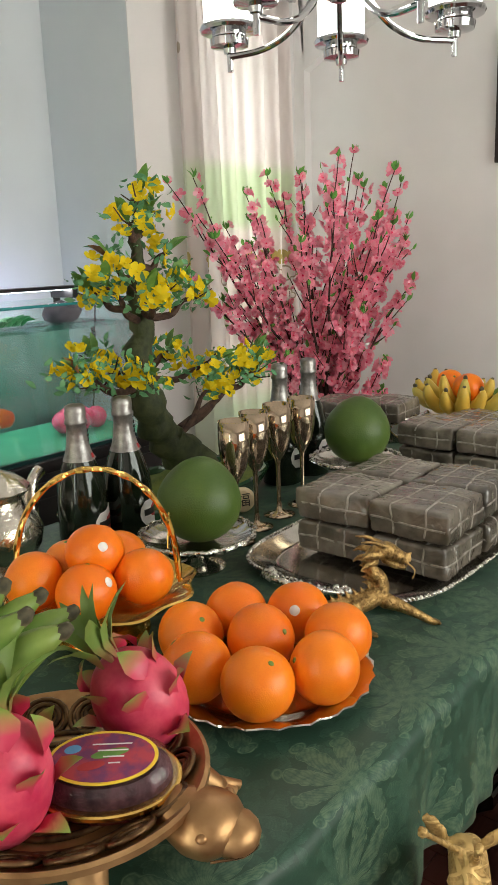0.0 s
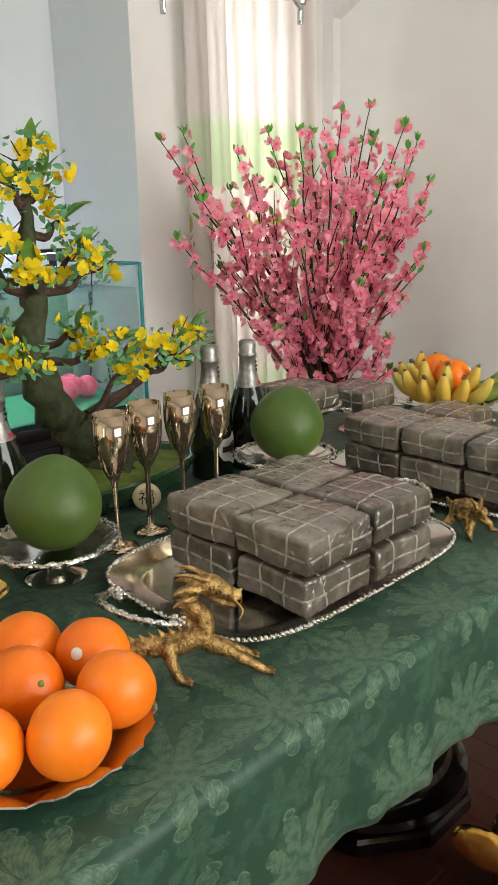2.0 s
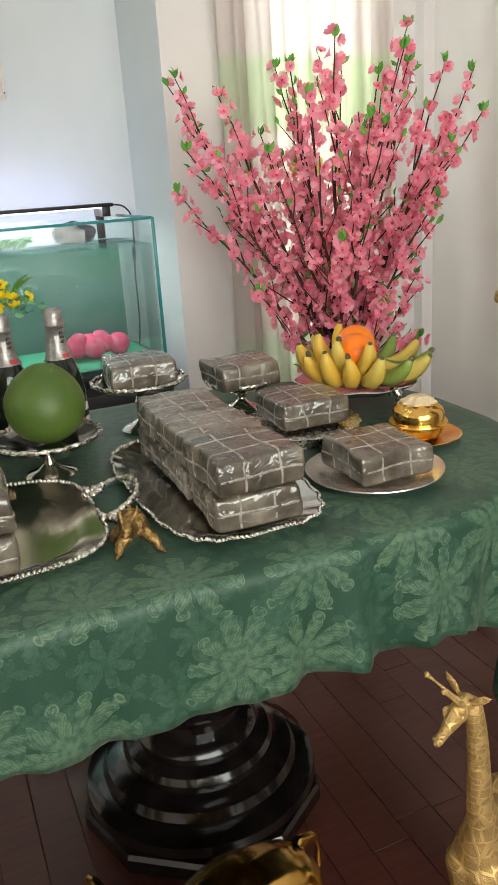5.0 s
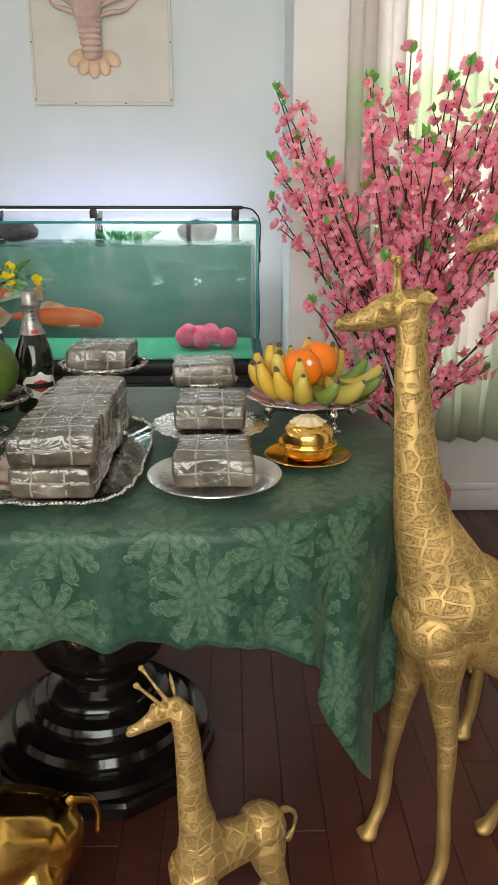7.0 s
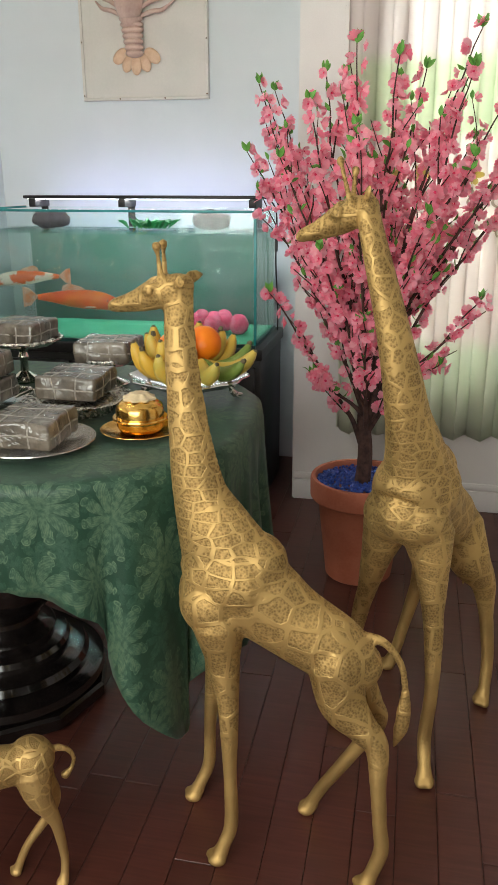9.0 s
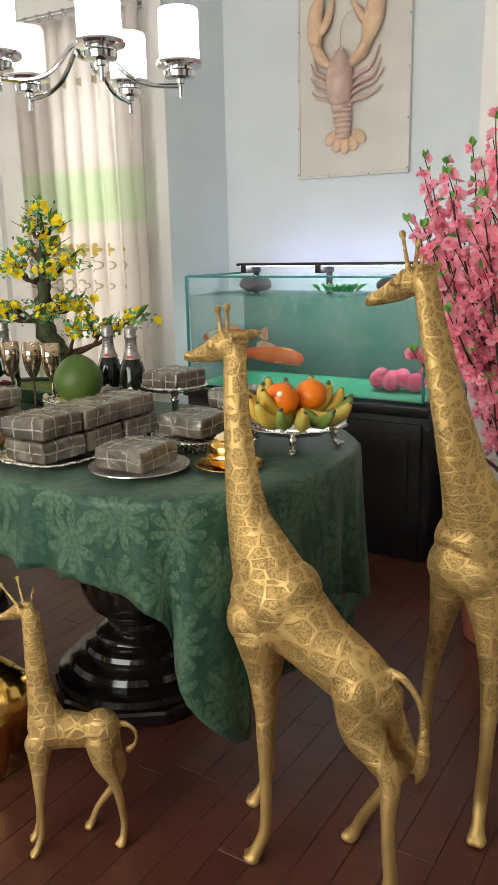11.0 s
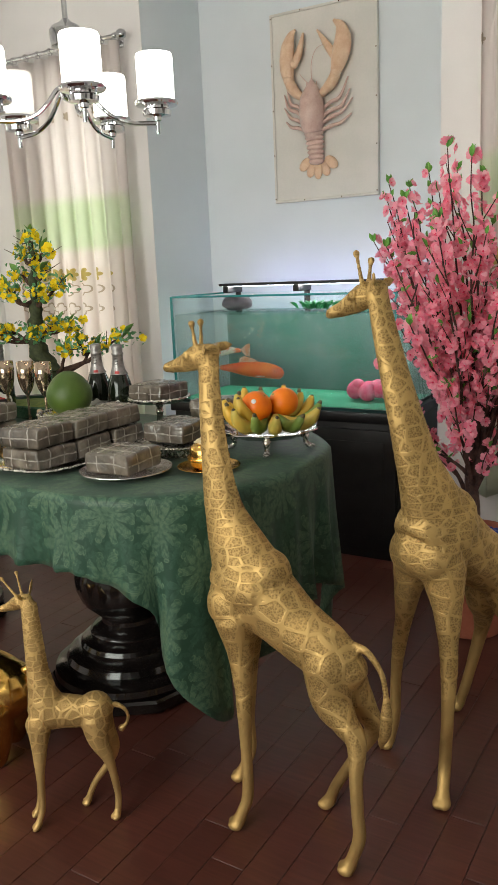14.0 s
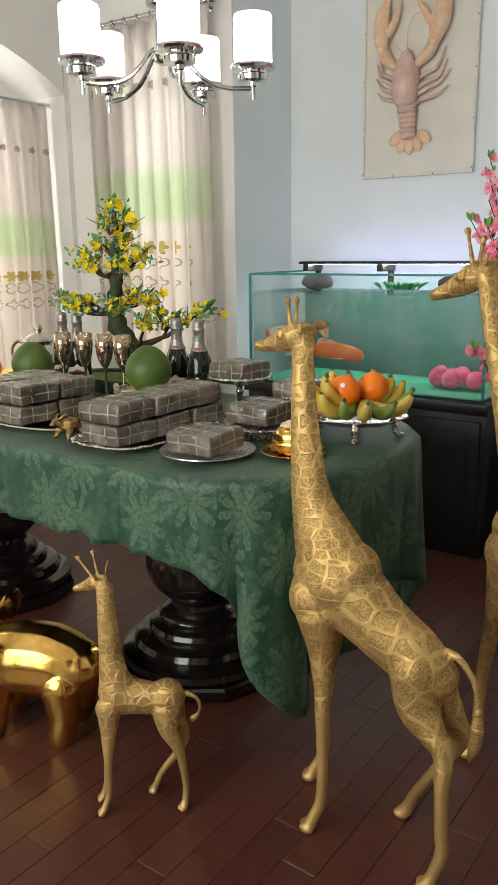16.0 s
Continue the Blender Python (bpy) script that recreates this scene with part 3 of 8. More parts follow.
def lathe(bm, profile, steps=32, m=None, wave=None):
    """Turn a profile of (radius, height) about z. wave(angle, i) scales the radius."""
    m = m or Matrix()
    rings = []
    for i, (r, z) in enumerate(profile):
        if r < 1e-5:
            rings.append([bm.verts.new(m @ Vector((0, 0, z)))])
            continue
        ring = []
        for k in range(steps):
            a = 2 * math.pi * k / steps
            w = wave(a, i) if wave else 1.0
            ring.append(bm.verts.new(m @ Vector((r * w * math.cos(a), r * w * math.sin(a), z))))
        rings.append(ring)
    for p, q in zip(rings, rings[1:]):
        for k in range(steps):
            j = (k + 1) % steps
            if len(p) == 1 and len(q) == 1:
                break
            if len(p) == 1:
                bm.faces.new((p[0], q[k], q[j]))
            elif len(q) == 1:
                bm.faces.new((p[k], q[0], p[j]))
            else:
                bm.faces.new((p[k], q[k], q[j], p[j]))
    return bm


def tube(bm, points, radii, sides=8, m=None, flat=1.0, up=None, closed=False):
    """A tapered tube along points; flat squeezes it across."""
    m = m or Matrix()
    pts = [Vector(p) for p in points]
    if isinstance(radii, (int, float)):
        radii = [radii] * len(pts)
    rings, last = [], up or Vector((0.13, 0.21, 1)).normalized()
    n = len(pts)
    for i, p in enumerate(pts):
        a, b = pts[i - 1 if (i or closed) else 0], pts[(i + 1) % n if (i < n - 1 or closed) else i]
        d = (b - a).normalized() if (b - a).length else Vector((0, 0, 1))
        x = d.cross(last)
        if x.length < 1e-3:
            x = d.cross(Vector((1, 0.3, 0)))
        x.normalize()
        y = x.cross(d).normalized()
        if up is None:
            last = y
        ring = []
        for k in range(sides):
            t = 2 * math.pi * k / sides
            ring.append(bm.verts.new(m @ (p + radii[i] * (math.cos(t) * x * flat + math.sin(t) * y))))
        rings.append(ring)
    pairs = list(zip(rings, rings[1:]))
    if closed:
        pairs.append((rings[-1], rings[0]))
    for p, q in pairs:
        for k in range(sides):
            j = (k + 1) % sides
            bm.faces.new((p[k], p[j], q[j], q[k]))
    if not closed:
        bm.faces.new(rings[0][::-1])
        bm.faces.new(rings[-1])
    return bm


def ball(bm, centre, radius, m=None, seg=16, rings=10, scale=(1, 1, 1), rot=None):
    t = (m or Matrix()) @ Matrix.Translation(centre) @ (rot or Matrix()) @ Matrix.Diagonal((*[radius * s for s in scale], 1))
    put = bm.verts.new
    south, north = put(t @ Vector((0, 0, -1))), put(t @ Vector((0, 0, 1)))
    rows = []
    for i in range(1, rings):
        a = math.pi * i / rings
        r, z = math.sin(a), -math.cos(a)
        rows.append([put(t @ Vector((r * math.cos(math.tau * j / seg), r * math.sin(math.tau * j / seg), z))) for j in range(seg)])
    for j in range(seg):
        k = (j + 1) % seg
        bm.faces.new((south, rows[0][k], rows[0][j]))
        bm.faces.new((north, rows[-1][j], rows[-1][k]))
        for lo, hi in zip(rows, rows[1:]):
            bm.faces.new((lo[j], lo[k], hi[k], hi[j]))
    return bm


def curve_points(points, n):
    """Catmull-Rom through points."""
    pts = [Vector(p) for p in points]
    pts = [2 * pts[0] - pts[1], *pts, 2 * pts[-1] - pts[-2]]
    out, spans = [], len(pts) - 3
    for i in range(n):
        s = i / (n - 1) * spans
        k = min(int(s), spans - 1)
        t = s - k
        a, b, c, d = pts[k:k + 4]
        out.append(0.5 * (2 * b + (c - a) * t + (2 * a - 5 * b + 4 * c - d) * t * t + (3 * b - a - 3 * c + d) * t ** 3))
    return out


def spread_radii(radii, n):
    return [float(v) for v in np.interp(np.linspace(0, len(radii) - 1, n), range(len(radii)), radii)]


def text_mesh(bm, words, size, m, depth=0.0008):
    cu = bpy.data.curves.new("letters", "FONT")
    cu.body, cu.size, cu.extrude, cu.align_x, cu.align_y = words, size, depth, "CENTER", "CENTER"
    ob = bpy.data.objects.new("letters", cu)
    scene.collection.objects.link(ob)
    me = bpy.data.meshes.new_from_object(ob.evaluated_get(bpy.context.evaluated_depsgraph_get()))
    me.transform(m)
    bm.from_mesh(me)
    bpy.data.objects.remove(ob)
    bpy.data.curves.remove(cu)
    bpy.data.meshes.remove(me)
    return bm

# ---- the room ----
WALL_Y, NICHE_Y = 4.14, 4.63        # curtain wall, back of the aquarium niche
NICHE_L, NICHE_R = 0.59, 2.02
WEST, EAST, SOUTH, TOP = -0.50, 3.02, 0.10, 2.75


def wall(name, boxes, mat=WALL):
    bm = BM()
    for lo, hi in boxes:
        box(bm, lo, hi)
    return tagged(part(name, bm, mat, smooth=False), "pale blue-white painted plaster wall", "wall", kind="structure")


def pierced(x0, x1, y0, y1, holes):
    """Boxes of a wall along x with openings (left, right, sill, head)."""
    out, x = [], x0
    for a, b, s, h in holes:
        out += [((x, y0, 0), (a, y1, TOP)), ((a, y0, 0), (b, y1, s)), ((a, y0, h), (b, y1, TOP))]
        x = b
    return out + [((x, y0, 0), (x1, y1, TOP))]


W1, W2 = (-0.03, 0.385, 0.55, 2.22), (2.36, 2.80, 0.55, 2.22)
wall("wall_north_west", pierced(WEST - 0.45, NICHE_L - 0.151, WALL_Y, WALL_Y + 0.20, [W1]))
wall("wall_niche", [((NICHE_L - 0.15, NICHE_Y, 0), (NICHE_R + 0.15, NICHE_Y + 0.12, TOP))], NICHE_PAINT)
for name, x, d in (("wall_niche_west", NICHE_L, -1), ("wall_niche_east", NICHE_R, 1)):
    a, b = sorted((x - 0.004 * d, x + 0.15 * d))
    wall(name, [((a, WALL_Y + 0.003, 0), (b, NICHE_Y - 0.001, TOP))], NICHE_PAINT)
wall("wall_north_east", pierced(NICHE_R + 0.151, EAST + 0.14, WALL_Y, WALL_Y + 0.20, [W2]))


for name, a, b in (("wall_corner_west", NICHE_L - 0.151, NICHE_L + 0.004), ("wall_corner_east", NICHE_R - 0.004, NICHE_R + 0.151)):
    wall(name, [((a, WALL_Y - 0.0005, 0), (b, WALL_Y + 0.0025, TOP))])


def arch_wall(name, x, depth, y0, y1, ya, yb, spring, rise, solid):
    """A wall along y at x with a segmental arched recess from ya to yb; solid: the recess is closed at the back."""
    bm = BM()
    n = 18
    curve = [(ya + (yb - ya) * i / n, spring + rise * math.sin(math.pi * i / n) ** 0.8) for i in range(n + 1)]
    face = [(y0, 0), (ya, 0)] + curve + [(yb, 0), (y1, 0), (y1, TOP), (y0, TOP)]
    pts = [bm.verts.new((x, y, z)) for y, z in face]
    m = len(curve)
    bm.faces.new((pts[0], pts[1], pts[2], pts[-1]))
    for i in range(n):
        t0 = bm.verts.new((x, curve[i][0], TOP))
        t1 = bm.verts.new((x, curve[i + 1][0], TOP))
        bm.faces.new((pts[2 + i], pts[3 + i], t1, t0))
    bm.faces.new((pts[1 + m], pts[2 + m], pts[3 + m], pts[4 + m]))
    inner = [pts[1]] + pts[2:2 + m] + [pts[2 + m]]
    back = [bm.verts.new((x + depth, v.co.y, v.co.z)) for v in inner]
    for a, b, c, d in zip(inner, inner[1:], back[1:], back):
        bm.faces.new((a, b, c, d))
    if solid:
        box(bm, (min(x + depth, x + depth * 2.2), ya - 0.05, 0), (max(x + depth, x + depth * 2.2), yb + 0.05, TOP))
    bmesh.ops.remove_doubles(bm, verts=bm.verts, dist=0.0005)
    return tagged(part(name, bm, WALL, smooth=False), "pale plaster wall with an arched recess", "wall", kind="structure")


arch_wall("wall_west", WEST, -0.32, SOUTH, WALL_Y, 1.95, 4.105, 2.05, 0.30, False)
wall("wall_west_bay", [((WEST - 0.45, 1.75, 0), (WEST - 0.32, 2.20, TOP)), ((WEST - 0.45, 3.85, 0), (WEST - 0.32, WALL_Y, TOP)), ((WEST - 0.45, 2.20, 0), (WEST - 0.32, 3.85, 0.5)), ((WEST - 0.45, 2.20, 2.02), (WEST - 0.32, 3.85, TOP)), ((WEST - 0.45, SOUTH, 0), (WEST - 0.32, 1.75, TOP))])
arch_wall("wall_east", EAST, 0.05, 1.60, WALL_Y, 2.05, 4.085, 2.06, 0.24, True)
wall("wall_hall", [((EAST + 0.14, 1.60, 0), (4.6, 1.72, TOP)), ((4.6, SOUTH - 0.12, 0), (4.72, 1.72, TOP)), ((EAST, SOUTH, 0), (EAST + 0.14, 0.35, TOP)), ((EAST, 0.35, 2.1), (EAST + 0.14, 1.50, TOP)), ((EAST, 1.60, 0), (EAST + 0.14, 2.04, TOP))])
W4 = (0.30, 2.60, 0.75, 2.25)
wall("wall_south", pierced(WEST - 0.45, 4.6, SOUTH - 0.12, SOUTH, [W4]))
bm = BM()
box(bm, (2.919, 1.50, 0), (3.17, 1.60, 2.75), 0.006)
tagged(part("door_casing", bm, TRIM), "white painted doorway casing", "door frame", kind="structure")
bm = BM()
box(bm, (WEST - 0.45, SOUTH - 0.12, TOP), (4.72, NICHE_Y + 0.12, TOP + 0.1))
tagged(part("ceiling", bm, CEIL, smooth=False), "plain white painted ceiling", "ceiling", kind="structure")


def baseboard(name, lo, hi):
    bm = BM()
    box(bm, lo, (hi[0], hi[1], 0.085), 0.004)
    grow = 0.004
    box(bm, (lo[0], lo[1] + (grow if hi[1] - lo[1] < hi[0] - lo[0] else 0), 0.085), (hi[0], hi[1], 0.115), 0.006)
    return tagged(part(name, bm, TRIM), "white painted moulded baseboard", "baseboard", kind="structure")


baseboard("baseboard_east", (NICHE_R + 0.003, WALL_Y - 0.016, 0), (EAST, WALL_Y, 0))
baseboard("baseboard_west", (WEST, WALL_Y - 0.016, 0), (NICHE_L - 0.003, WALL_Y, 0))
baseboard("baseboard_right", (EAST - 0.016, 1.62, 0), (EAST - 0.001, 2.05, 0))


def window(name, x0, x1, z0, z1, y):
    """A casement: frame, mullion and two panes, in the wall's opening."""
    w = tagged(thing(name, "white framed window behind drawn curtains", "window", (x0, y, z0), kind="structure"))
    bm = BM()
    W, H = x1 - x0, z1 - z0
    for lo, hi in (((0, 0, 0), (0.05, 0.06, H)), ((W - 0.05, 0, 0), (W, 0.06, H)), ((0.05, 0, 0), (W - 0.05, 0.06, 0.05)), ((0.05, 0, H - 0.05), (W - 0.05, 0.06, H)), ((W / 2 - 0.02, 0.003, 0.05), (W / 2 + 0.02, 0.057, H - 0.05))):
        box(bm, lo, hi, 0.004)
    part("window_frame", bm, TRIM, w)
    for a, b in ((0.05, W / 2 - 0.02), (W / 2 + 0.02, W - 0.05)):
        bm = BM()
        box(bm, (a, 0.027, 0.05), (b, 0.033, H - 0.05))
        part("pane", bm, PANE, w, smooth=False).visible_shadow = False
    bm = BM()
    box(bm, (-0.02, -0.10, -0.03), (W + 0.02, 0.0, -0.002), 0.006)
    part("window_sill", bm, TRIM, w)
    return w


window("window_1", *W1, WALL_Y + 0.10)
window("window_2", *W2, WALL_Y + 0.10)
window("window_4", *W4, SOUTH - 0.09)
bay = window("window_3", 0, 1.65, 0.5, 2.02, 0)
bay.matrix_world = pose(WEST - 0.38, 2.20, 0.5, 0, 0, 90)

lamp("window_light_1", "AREA", WINDOW_POWER * 0.64, look((0.18, WALL_Y + 0.26, 1.45), (0.18, 3, 1.3)), (1.0, 0.94, 0.86), size=0.36, size_y=1.6)
lamp("window_light_2", "AREA", WINDOW_POWER * 0.95, look((2.58, WALL_Y + 0.26, 1.45), (2.58, 3, 1.3)), (1.0, 0.96, 0.93), size=0.40, size_y=1.6)
lamp("window_light_3", "AREA", WINDOW_POWER * 2.9, look((WEST - 0.55, 3.05, 1.3), (1, 3.05, 1.1)), (1.0, 0.93, 0.84), size=1.5, size_y=1.5)
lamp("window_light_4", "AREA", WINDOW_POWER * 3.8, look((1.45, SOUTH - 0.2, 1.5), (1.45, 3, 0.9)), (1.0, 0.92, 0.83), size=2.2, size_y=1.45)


def curtain(name, width, z0, z1, folds, seed, label):
    """A pleated drape hanging along local x; uv runs in metres across and 0..1 up."""
    rnd = random.Random(seed)
    bm = BM()
    uvl = bm.loops.layers.uv.new("UVMap")
    nx, nz = folds * 14, 26
    phase = [rnd.uniform(-0.5, 0.5) for _ in range(folds + 2)]
    amp = [rnd.uniform(0.65, 1.2) for _ in range(folds + 2)]
    grid = []
    for j in range(nz + 1):
        v = j / nz
        row = []
        for i in range(nx + 1):
            u = i / nx
            f = u * folds
            k = int(min(f, folds - 1e-6))
            loose = 1.0 - 0.35 * v
            a = 0.034 * np.interp(f, range(folds + 2), amp) * loose
            y = a * math.sin(2 * math.pi * (f + 0.22 * np.interp(f, range(folds + 2), phase) * (1 - v))) + 0.006 * math.sin(7 * u + 4 * v + seed)
            x = width * (u - 0.5) + 0.008 * math.sin(4 * math.pi * f + 1 + 2 * v)
            row.append(bm.verts.new((x, y, z0 + (z1 - z0) * v - 0.012 * abs(math.sin(math.pi * f)) * (1 - v) ** 4)))
        grid.append(row)
    for j in range(nz):
        for i in range(nx):
            f = bm.faces.new((grid[j][i], grid[j][i + 1], grid[j + 1][i + 1], grid[j + 1][i]))
            for lp, (a, b) in zip(f.loops, ((i, j), (i + 1, j), (i + 1, j + 1), (i, j + 1))):
                lp[uvl].uv = (a / nx * width * 1.35 + seed * 0.03, b / nz)
    me = finish(bm, "drape", CURTAIN)
    c = thing(name, label, "curtain")
    d = part("drape", me, CURTAIN, c)
    s = d.modifiers.new("thickness", "SOLIDIFY")
    s.thickness = 0.0015
    return c


def rod(c, x0, x1, z, knobs):
    bm = BM()
    tube(bm, [(x0, 0, z), (x1, 0, z)], 0.009, 12)
    part("curtain_rod", bm, CHROME, c)
    for x in knobs:
        bm = BM()
        s = 1 if x > 0 else -1
        lathe(bm, [(0, 0), (0.011, 0.0), (0.014, 0.012), (0.009, 0.02), (0.02, 0.035), (0.024, 0.05), (0.018, 0.066), (0.006, 0.075), (0, 0.078)], 16, pose(x, 0, z, 0, 90 * s, 0))
        part("finial", bm, CHROME, c)
    for x in (x0 + 0.02, x1 - 0.02):
        bm = BM()
        tube(bm, [(x, 0, z - 0.006), (x, 0.06, z - 0.006), (x, 0.0845, z - 0.006)], 0.006, 8)
        box(bm, (x - 0.015, 0.080, z - 0.03), (x + 0.015, 0.085, z + 0.02), 0.002)
        part("bracket", bm, CHROME, c)
    n = 9
    for i in range(n):
        bm = BM()
        x = x0 + 0.05 + (x1 - x0 - 0.12) * i / (n - 1)
        tube(bm, [(x, 0.017 * math.cos(a), z - 0.004 + 0.017 * math.sin(a)) for a in np.linspace(0, 2 * math.pi, 13)[:-1]], 0.0025, 6, closed=True)
        part("ring", bm, CHROME, c)


c1 = curtain("curtain", 0.79, 0.33, 2.295, 8, 1, "cream patterned curtain with a pale green band")
c1.matrix_world = pose(0.137, WALL_Y - 0.085, 0)
rod(c1, -0.42, 0.36, 2.32, (0.36,))
c2 = curtain("curtain", 0.67, 0.33, 2.295, 7, 2, "cream curtain with green bands behind the blossom tree")
c2.matrix_world = pose(2.522, WALL_Y - 0.085, 0)
rod(c2, -0.40, 0.40, 2.32, ())
c3 = curtain("curtain", 1.55, 0.33, 2.0, 16, 3, "cream patterned curtain in the arched bay")
c3.matrix_world = pose(WEST - 0.12, 3.30, 0, 0, 0, 90)
bm = BM()
tube(bm, [(-0.80, 0, 2.01), (0.80, 0, 2.01)], 0.009, 10)
for x in (-0.6, 0.6):
    tube(bm, [(x, 0, 2.01), (x, 0.199, 2.01)], 0.006, 8)
part("curtain_rod", bm, CHROME, c3)

# ---- picture on the east wall ----
pic = thing("wall_picture", "dark wall picture with white painted blossom", "picture", (EAST + 0.048, 3.20, 1.585), -90)
bm = BM()
box(bm, (0, -0.022, 0), (0.62, 0, 0.475), 0.004)
part("frame", bm, surface("picture_dark", (0.018, 0.013, 0.012), (0.035, 0.028, 0.026), 8, 0.45), pic)
bm = BM()
rnd = random.Random(4)
for k in range(34):
    x, z = rnd.uniform(0.03, 0.30), rnd.uniform(0.12, 0.34)
    r = rnd.uniform(0.006, 0.012)
    for q in range(5):
        a = q * 1.2566 + k
        ball(bm, (x + r * math.cos(a), -0.024, z + r * math.sin(a)), r * 0.6, seg=6, rings=4, scale=(1, 0.12, 1))
for k in range(5):
    tube(bm, [(0.02 + 0.07 * k, -0.0235, 0.08), (0.05 + 0.07 * k, -0.0235, 0.2), (0.04 + 0.08 * k, -0.0235, 0.34)], 0.0016, 5)
part("painted_blossom", bm, PAPER, pic)

# ---- lobster panel ----
PX, PZ, PW, PH = 1.017, 1.563, 0.553, 0.87
panel = thing("lobster_panel", "cream framed wall panel", "wall panel", (PX, NICHE_Y, PZ))
bm = BM()
box(bm, (0.012, -0.020, 0.012), (PW - 0.012, 0, PH - 0.012), 0.002)
part("board", bm, PANEL, panel)
for lo, hi in (((0, -0.026, 0), (PW, 0, 0.012)), ((0, -0.026, PH - 0.012), (PW, 0, PH)), ((0, -0.026, 0.0125), (0.012, 0, PH - 0.0125)), ((PW - 0.012, -0.026, 0.0125), (PW, 0, PH - 0.0125))):
    bm = BM()
    box(bm, lo, hi, 0.003)
    part("frame_strip", bm, PANEL, panel)
for x, z in [(e, 0.02 + (PH - 0.04) * k / 4) for e in (0.006, PW - 0.006) for k in range(5)] + [(PW * f, e) for e in (0.006, PH - 0.006) for f in (0.30, 0.66)]:
    bm = BM()
    ball(bm, (x, -0.026, z), 0.0032, seg=8, rings=6)
    part("pin", bm, BRONZE_DARK, panel)


def lobster():
    """The mounted lobster, claws up: carapace, ringed tail and fan, two claws, eight legs, feelers. x across, z up, y out of the board."""
    lob = thing("mounted_lobster", "pale orange-pink mounted lobster on the cream panel", "wall ornament", (PX - 0.010, NICHE_Y - 0.018, PZ))

    def limb(name, pts, radii, flat=1.0, sides=10, mat=LOBSTER, n=18, parent=None):
        bm = BM()
        c = curve_points(pts, n)
        rr = spread_radii(radii, n)
        tube(bm, c, rr, sides, flat=flat, up=Vector((1, 0, 0)))
        for p, r in ((c[0], rr[0]), (c[-1], rr[-1])):
            ball(bm, p, r, seg=10, rings=6)
        return part(name, bm, mat, parent or lob, edge=None)

    limb("carapace", [(0.243, -0.026, 0.315), (0.243, -0.036, 0.35), (0.243, -0.040, 0.40), (0.242, -0.038, 0.46), (0.241, -0.032, 0.505), (0.240, -0.030, 0.545)], [0.048, 0.058, 0.063, 0.056, 0.035, 0.006], 1.0, 18, LOBSTER_PINK)
    for sgn in (-1, 1):
        limb("spine", [(0.241 + 0.022 * sgn, -0.030, 0.50), (0.241 + 0.026 * sgn, -0.034, 0.532)], [0.008, 0.002], mat=LOBSTER_PINK, n=5)
        bm = BM()
        ball(bm, (0.241 + 0.034 * sgn, -0.052, 0.478), 0.006, seg=10, rings=8)
        part("eye", bm, INK, lob)
    for k in range(7):
        bm = BM()
        w = 0.052 - 0.0022 * k
        ball(bm, (0.245 + 0.0016 * k, -0.026, 0.306 - 0.0215 * k), 1, seg=18, rings=10, scale=(w, 0.028, 0.017))
        part("tail_ring", bm, LOBSTER_PINK, lob, edge=None)
    for dx, dz, a, w, h in ((0, -0.006, 0, 0.024, 0.042), (0.036, 0.002, -24, 0.025, 0.040), (-0.036, 0.002, 24, 0.025, 0.040), (0.070, 0.026, -52, 0.026, 0.040), (-0.068, 0.028, 52, 0.026, 0.040)):
        bm = BM()
        ball(bm, (0, 0, 0), 1, seg=14, rings=8, scale=(w, 0.007, h))
        part("fan_blade", bm, LOBSTER, lob, edge=None, place=pose(0.257 + dx, -0.012 - 0.004 * (dx == 0), 0.142 + dz, 0, a, 0))
    # arms and claws
    limb("arm", [(0.200, -0.030, 0.470), (0.165, -0.032, 0.490), (0.138, -0.034, 0.522), (0.122, -0.034, 0.552)], [0.017, 0.022, 0.027, 0.024])
    c = limb("claw", [(0.121, -0.036, 0.556), (0.117, -0.040, 0.600), (0.118, -0.040, 0.650), (0.122, -0.038, 0.705), (0.140, -0.036, 0.752), (0.158, -0.034, 0.770)], [0.026, 0.036, 0.040, 0.034, 0.020, 0.008], 0.62, 14, LOBSTER, 24)
    limb("pincer", [(0.150, -0.036, 0.625), (0.176, -0.036, 0.662), (0.190, -0.034, 0.705), (0.201, -0.032, 0.750)], [0.022, 0.020, 0.014, 0.006], 0.75, parent=c)
    limb("arm", [(0.282, -0.030, 0.470), (0.315, -0.032, 0.492), (0.345, -0.034, 0.515), (0.366, -0.034, 0.548)], [0.017, 0.022, 0.028, 0.026])
    c = limb("claw", [(0.368, -0.036, 0.556), (0.386, -0.040, 0.600), (0.402, -0.040, 0.650), (0.408, -0.038, 0.700), (0.395, -0.036, 0.750), (0.365, -0.034, 0.778)], [0.026, 0.040, 0.046, 0.040, 0.024, 0.008], 0.62, 14, LOBSTER, 24)
    limb("pincer", [(0.366, -0.036, 0.625), (0.342, -0.036, 0.660), (0.312, -0.034, 0.702), (0.277, -0.032, 0.752)], [0.020, 0.020, 0.014, 0.005], 0.75, parent=c)
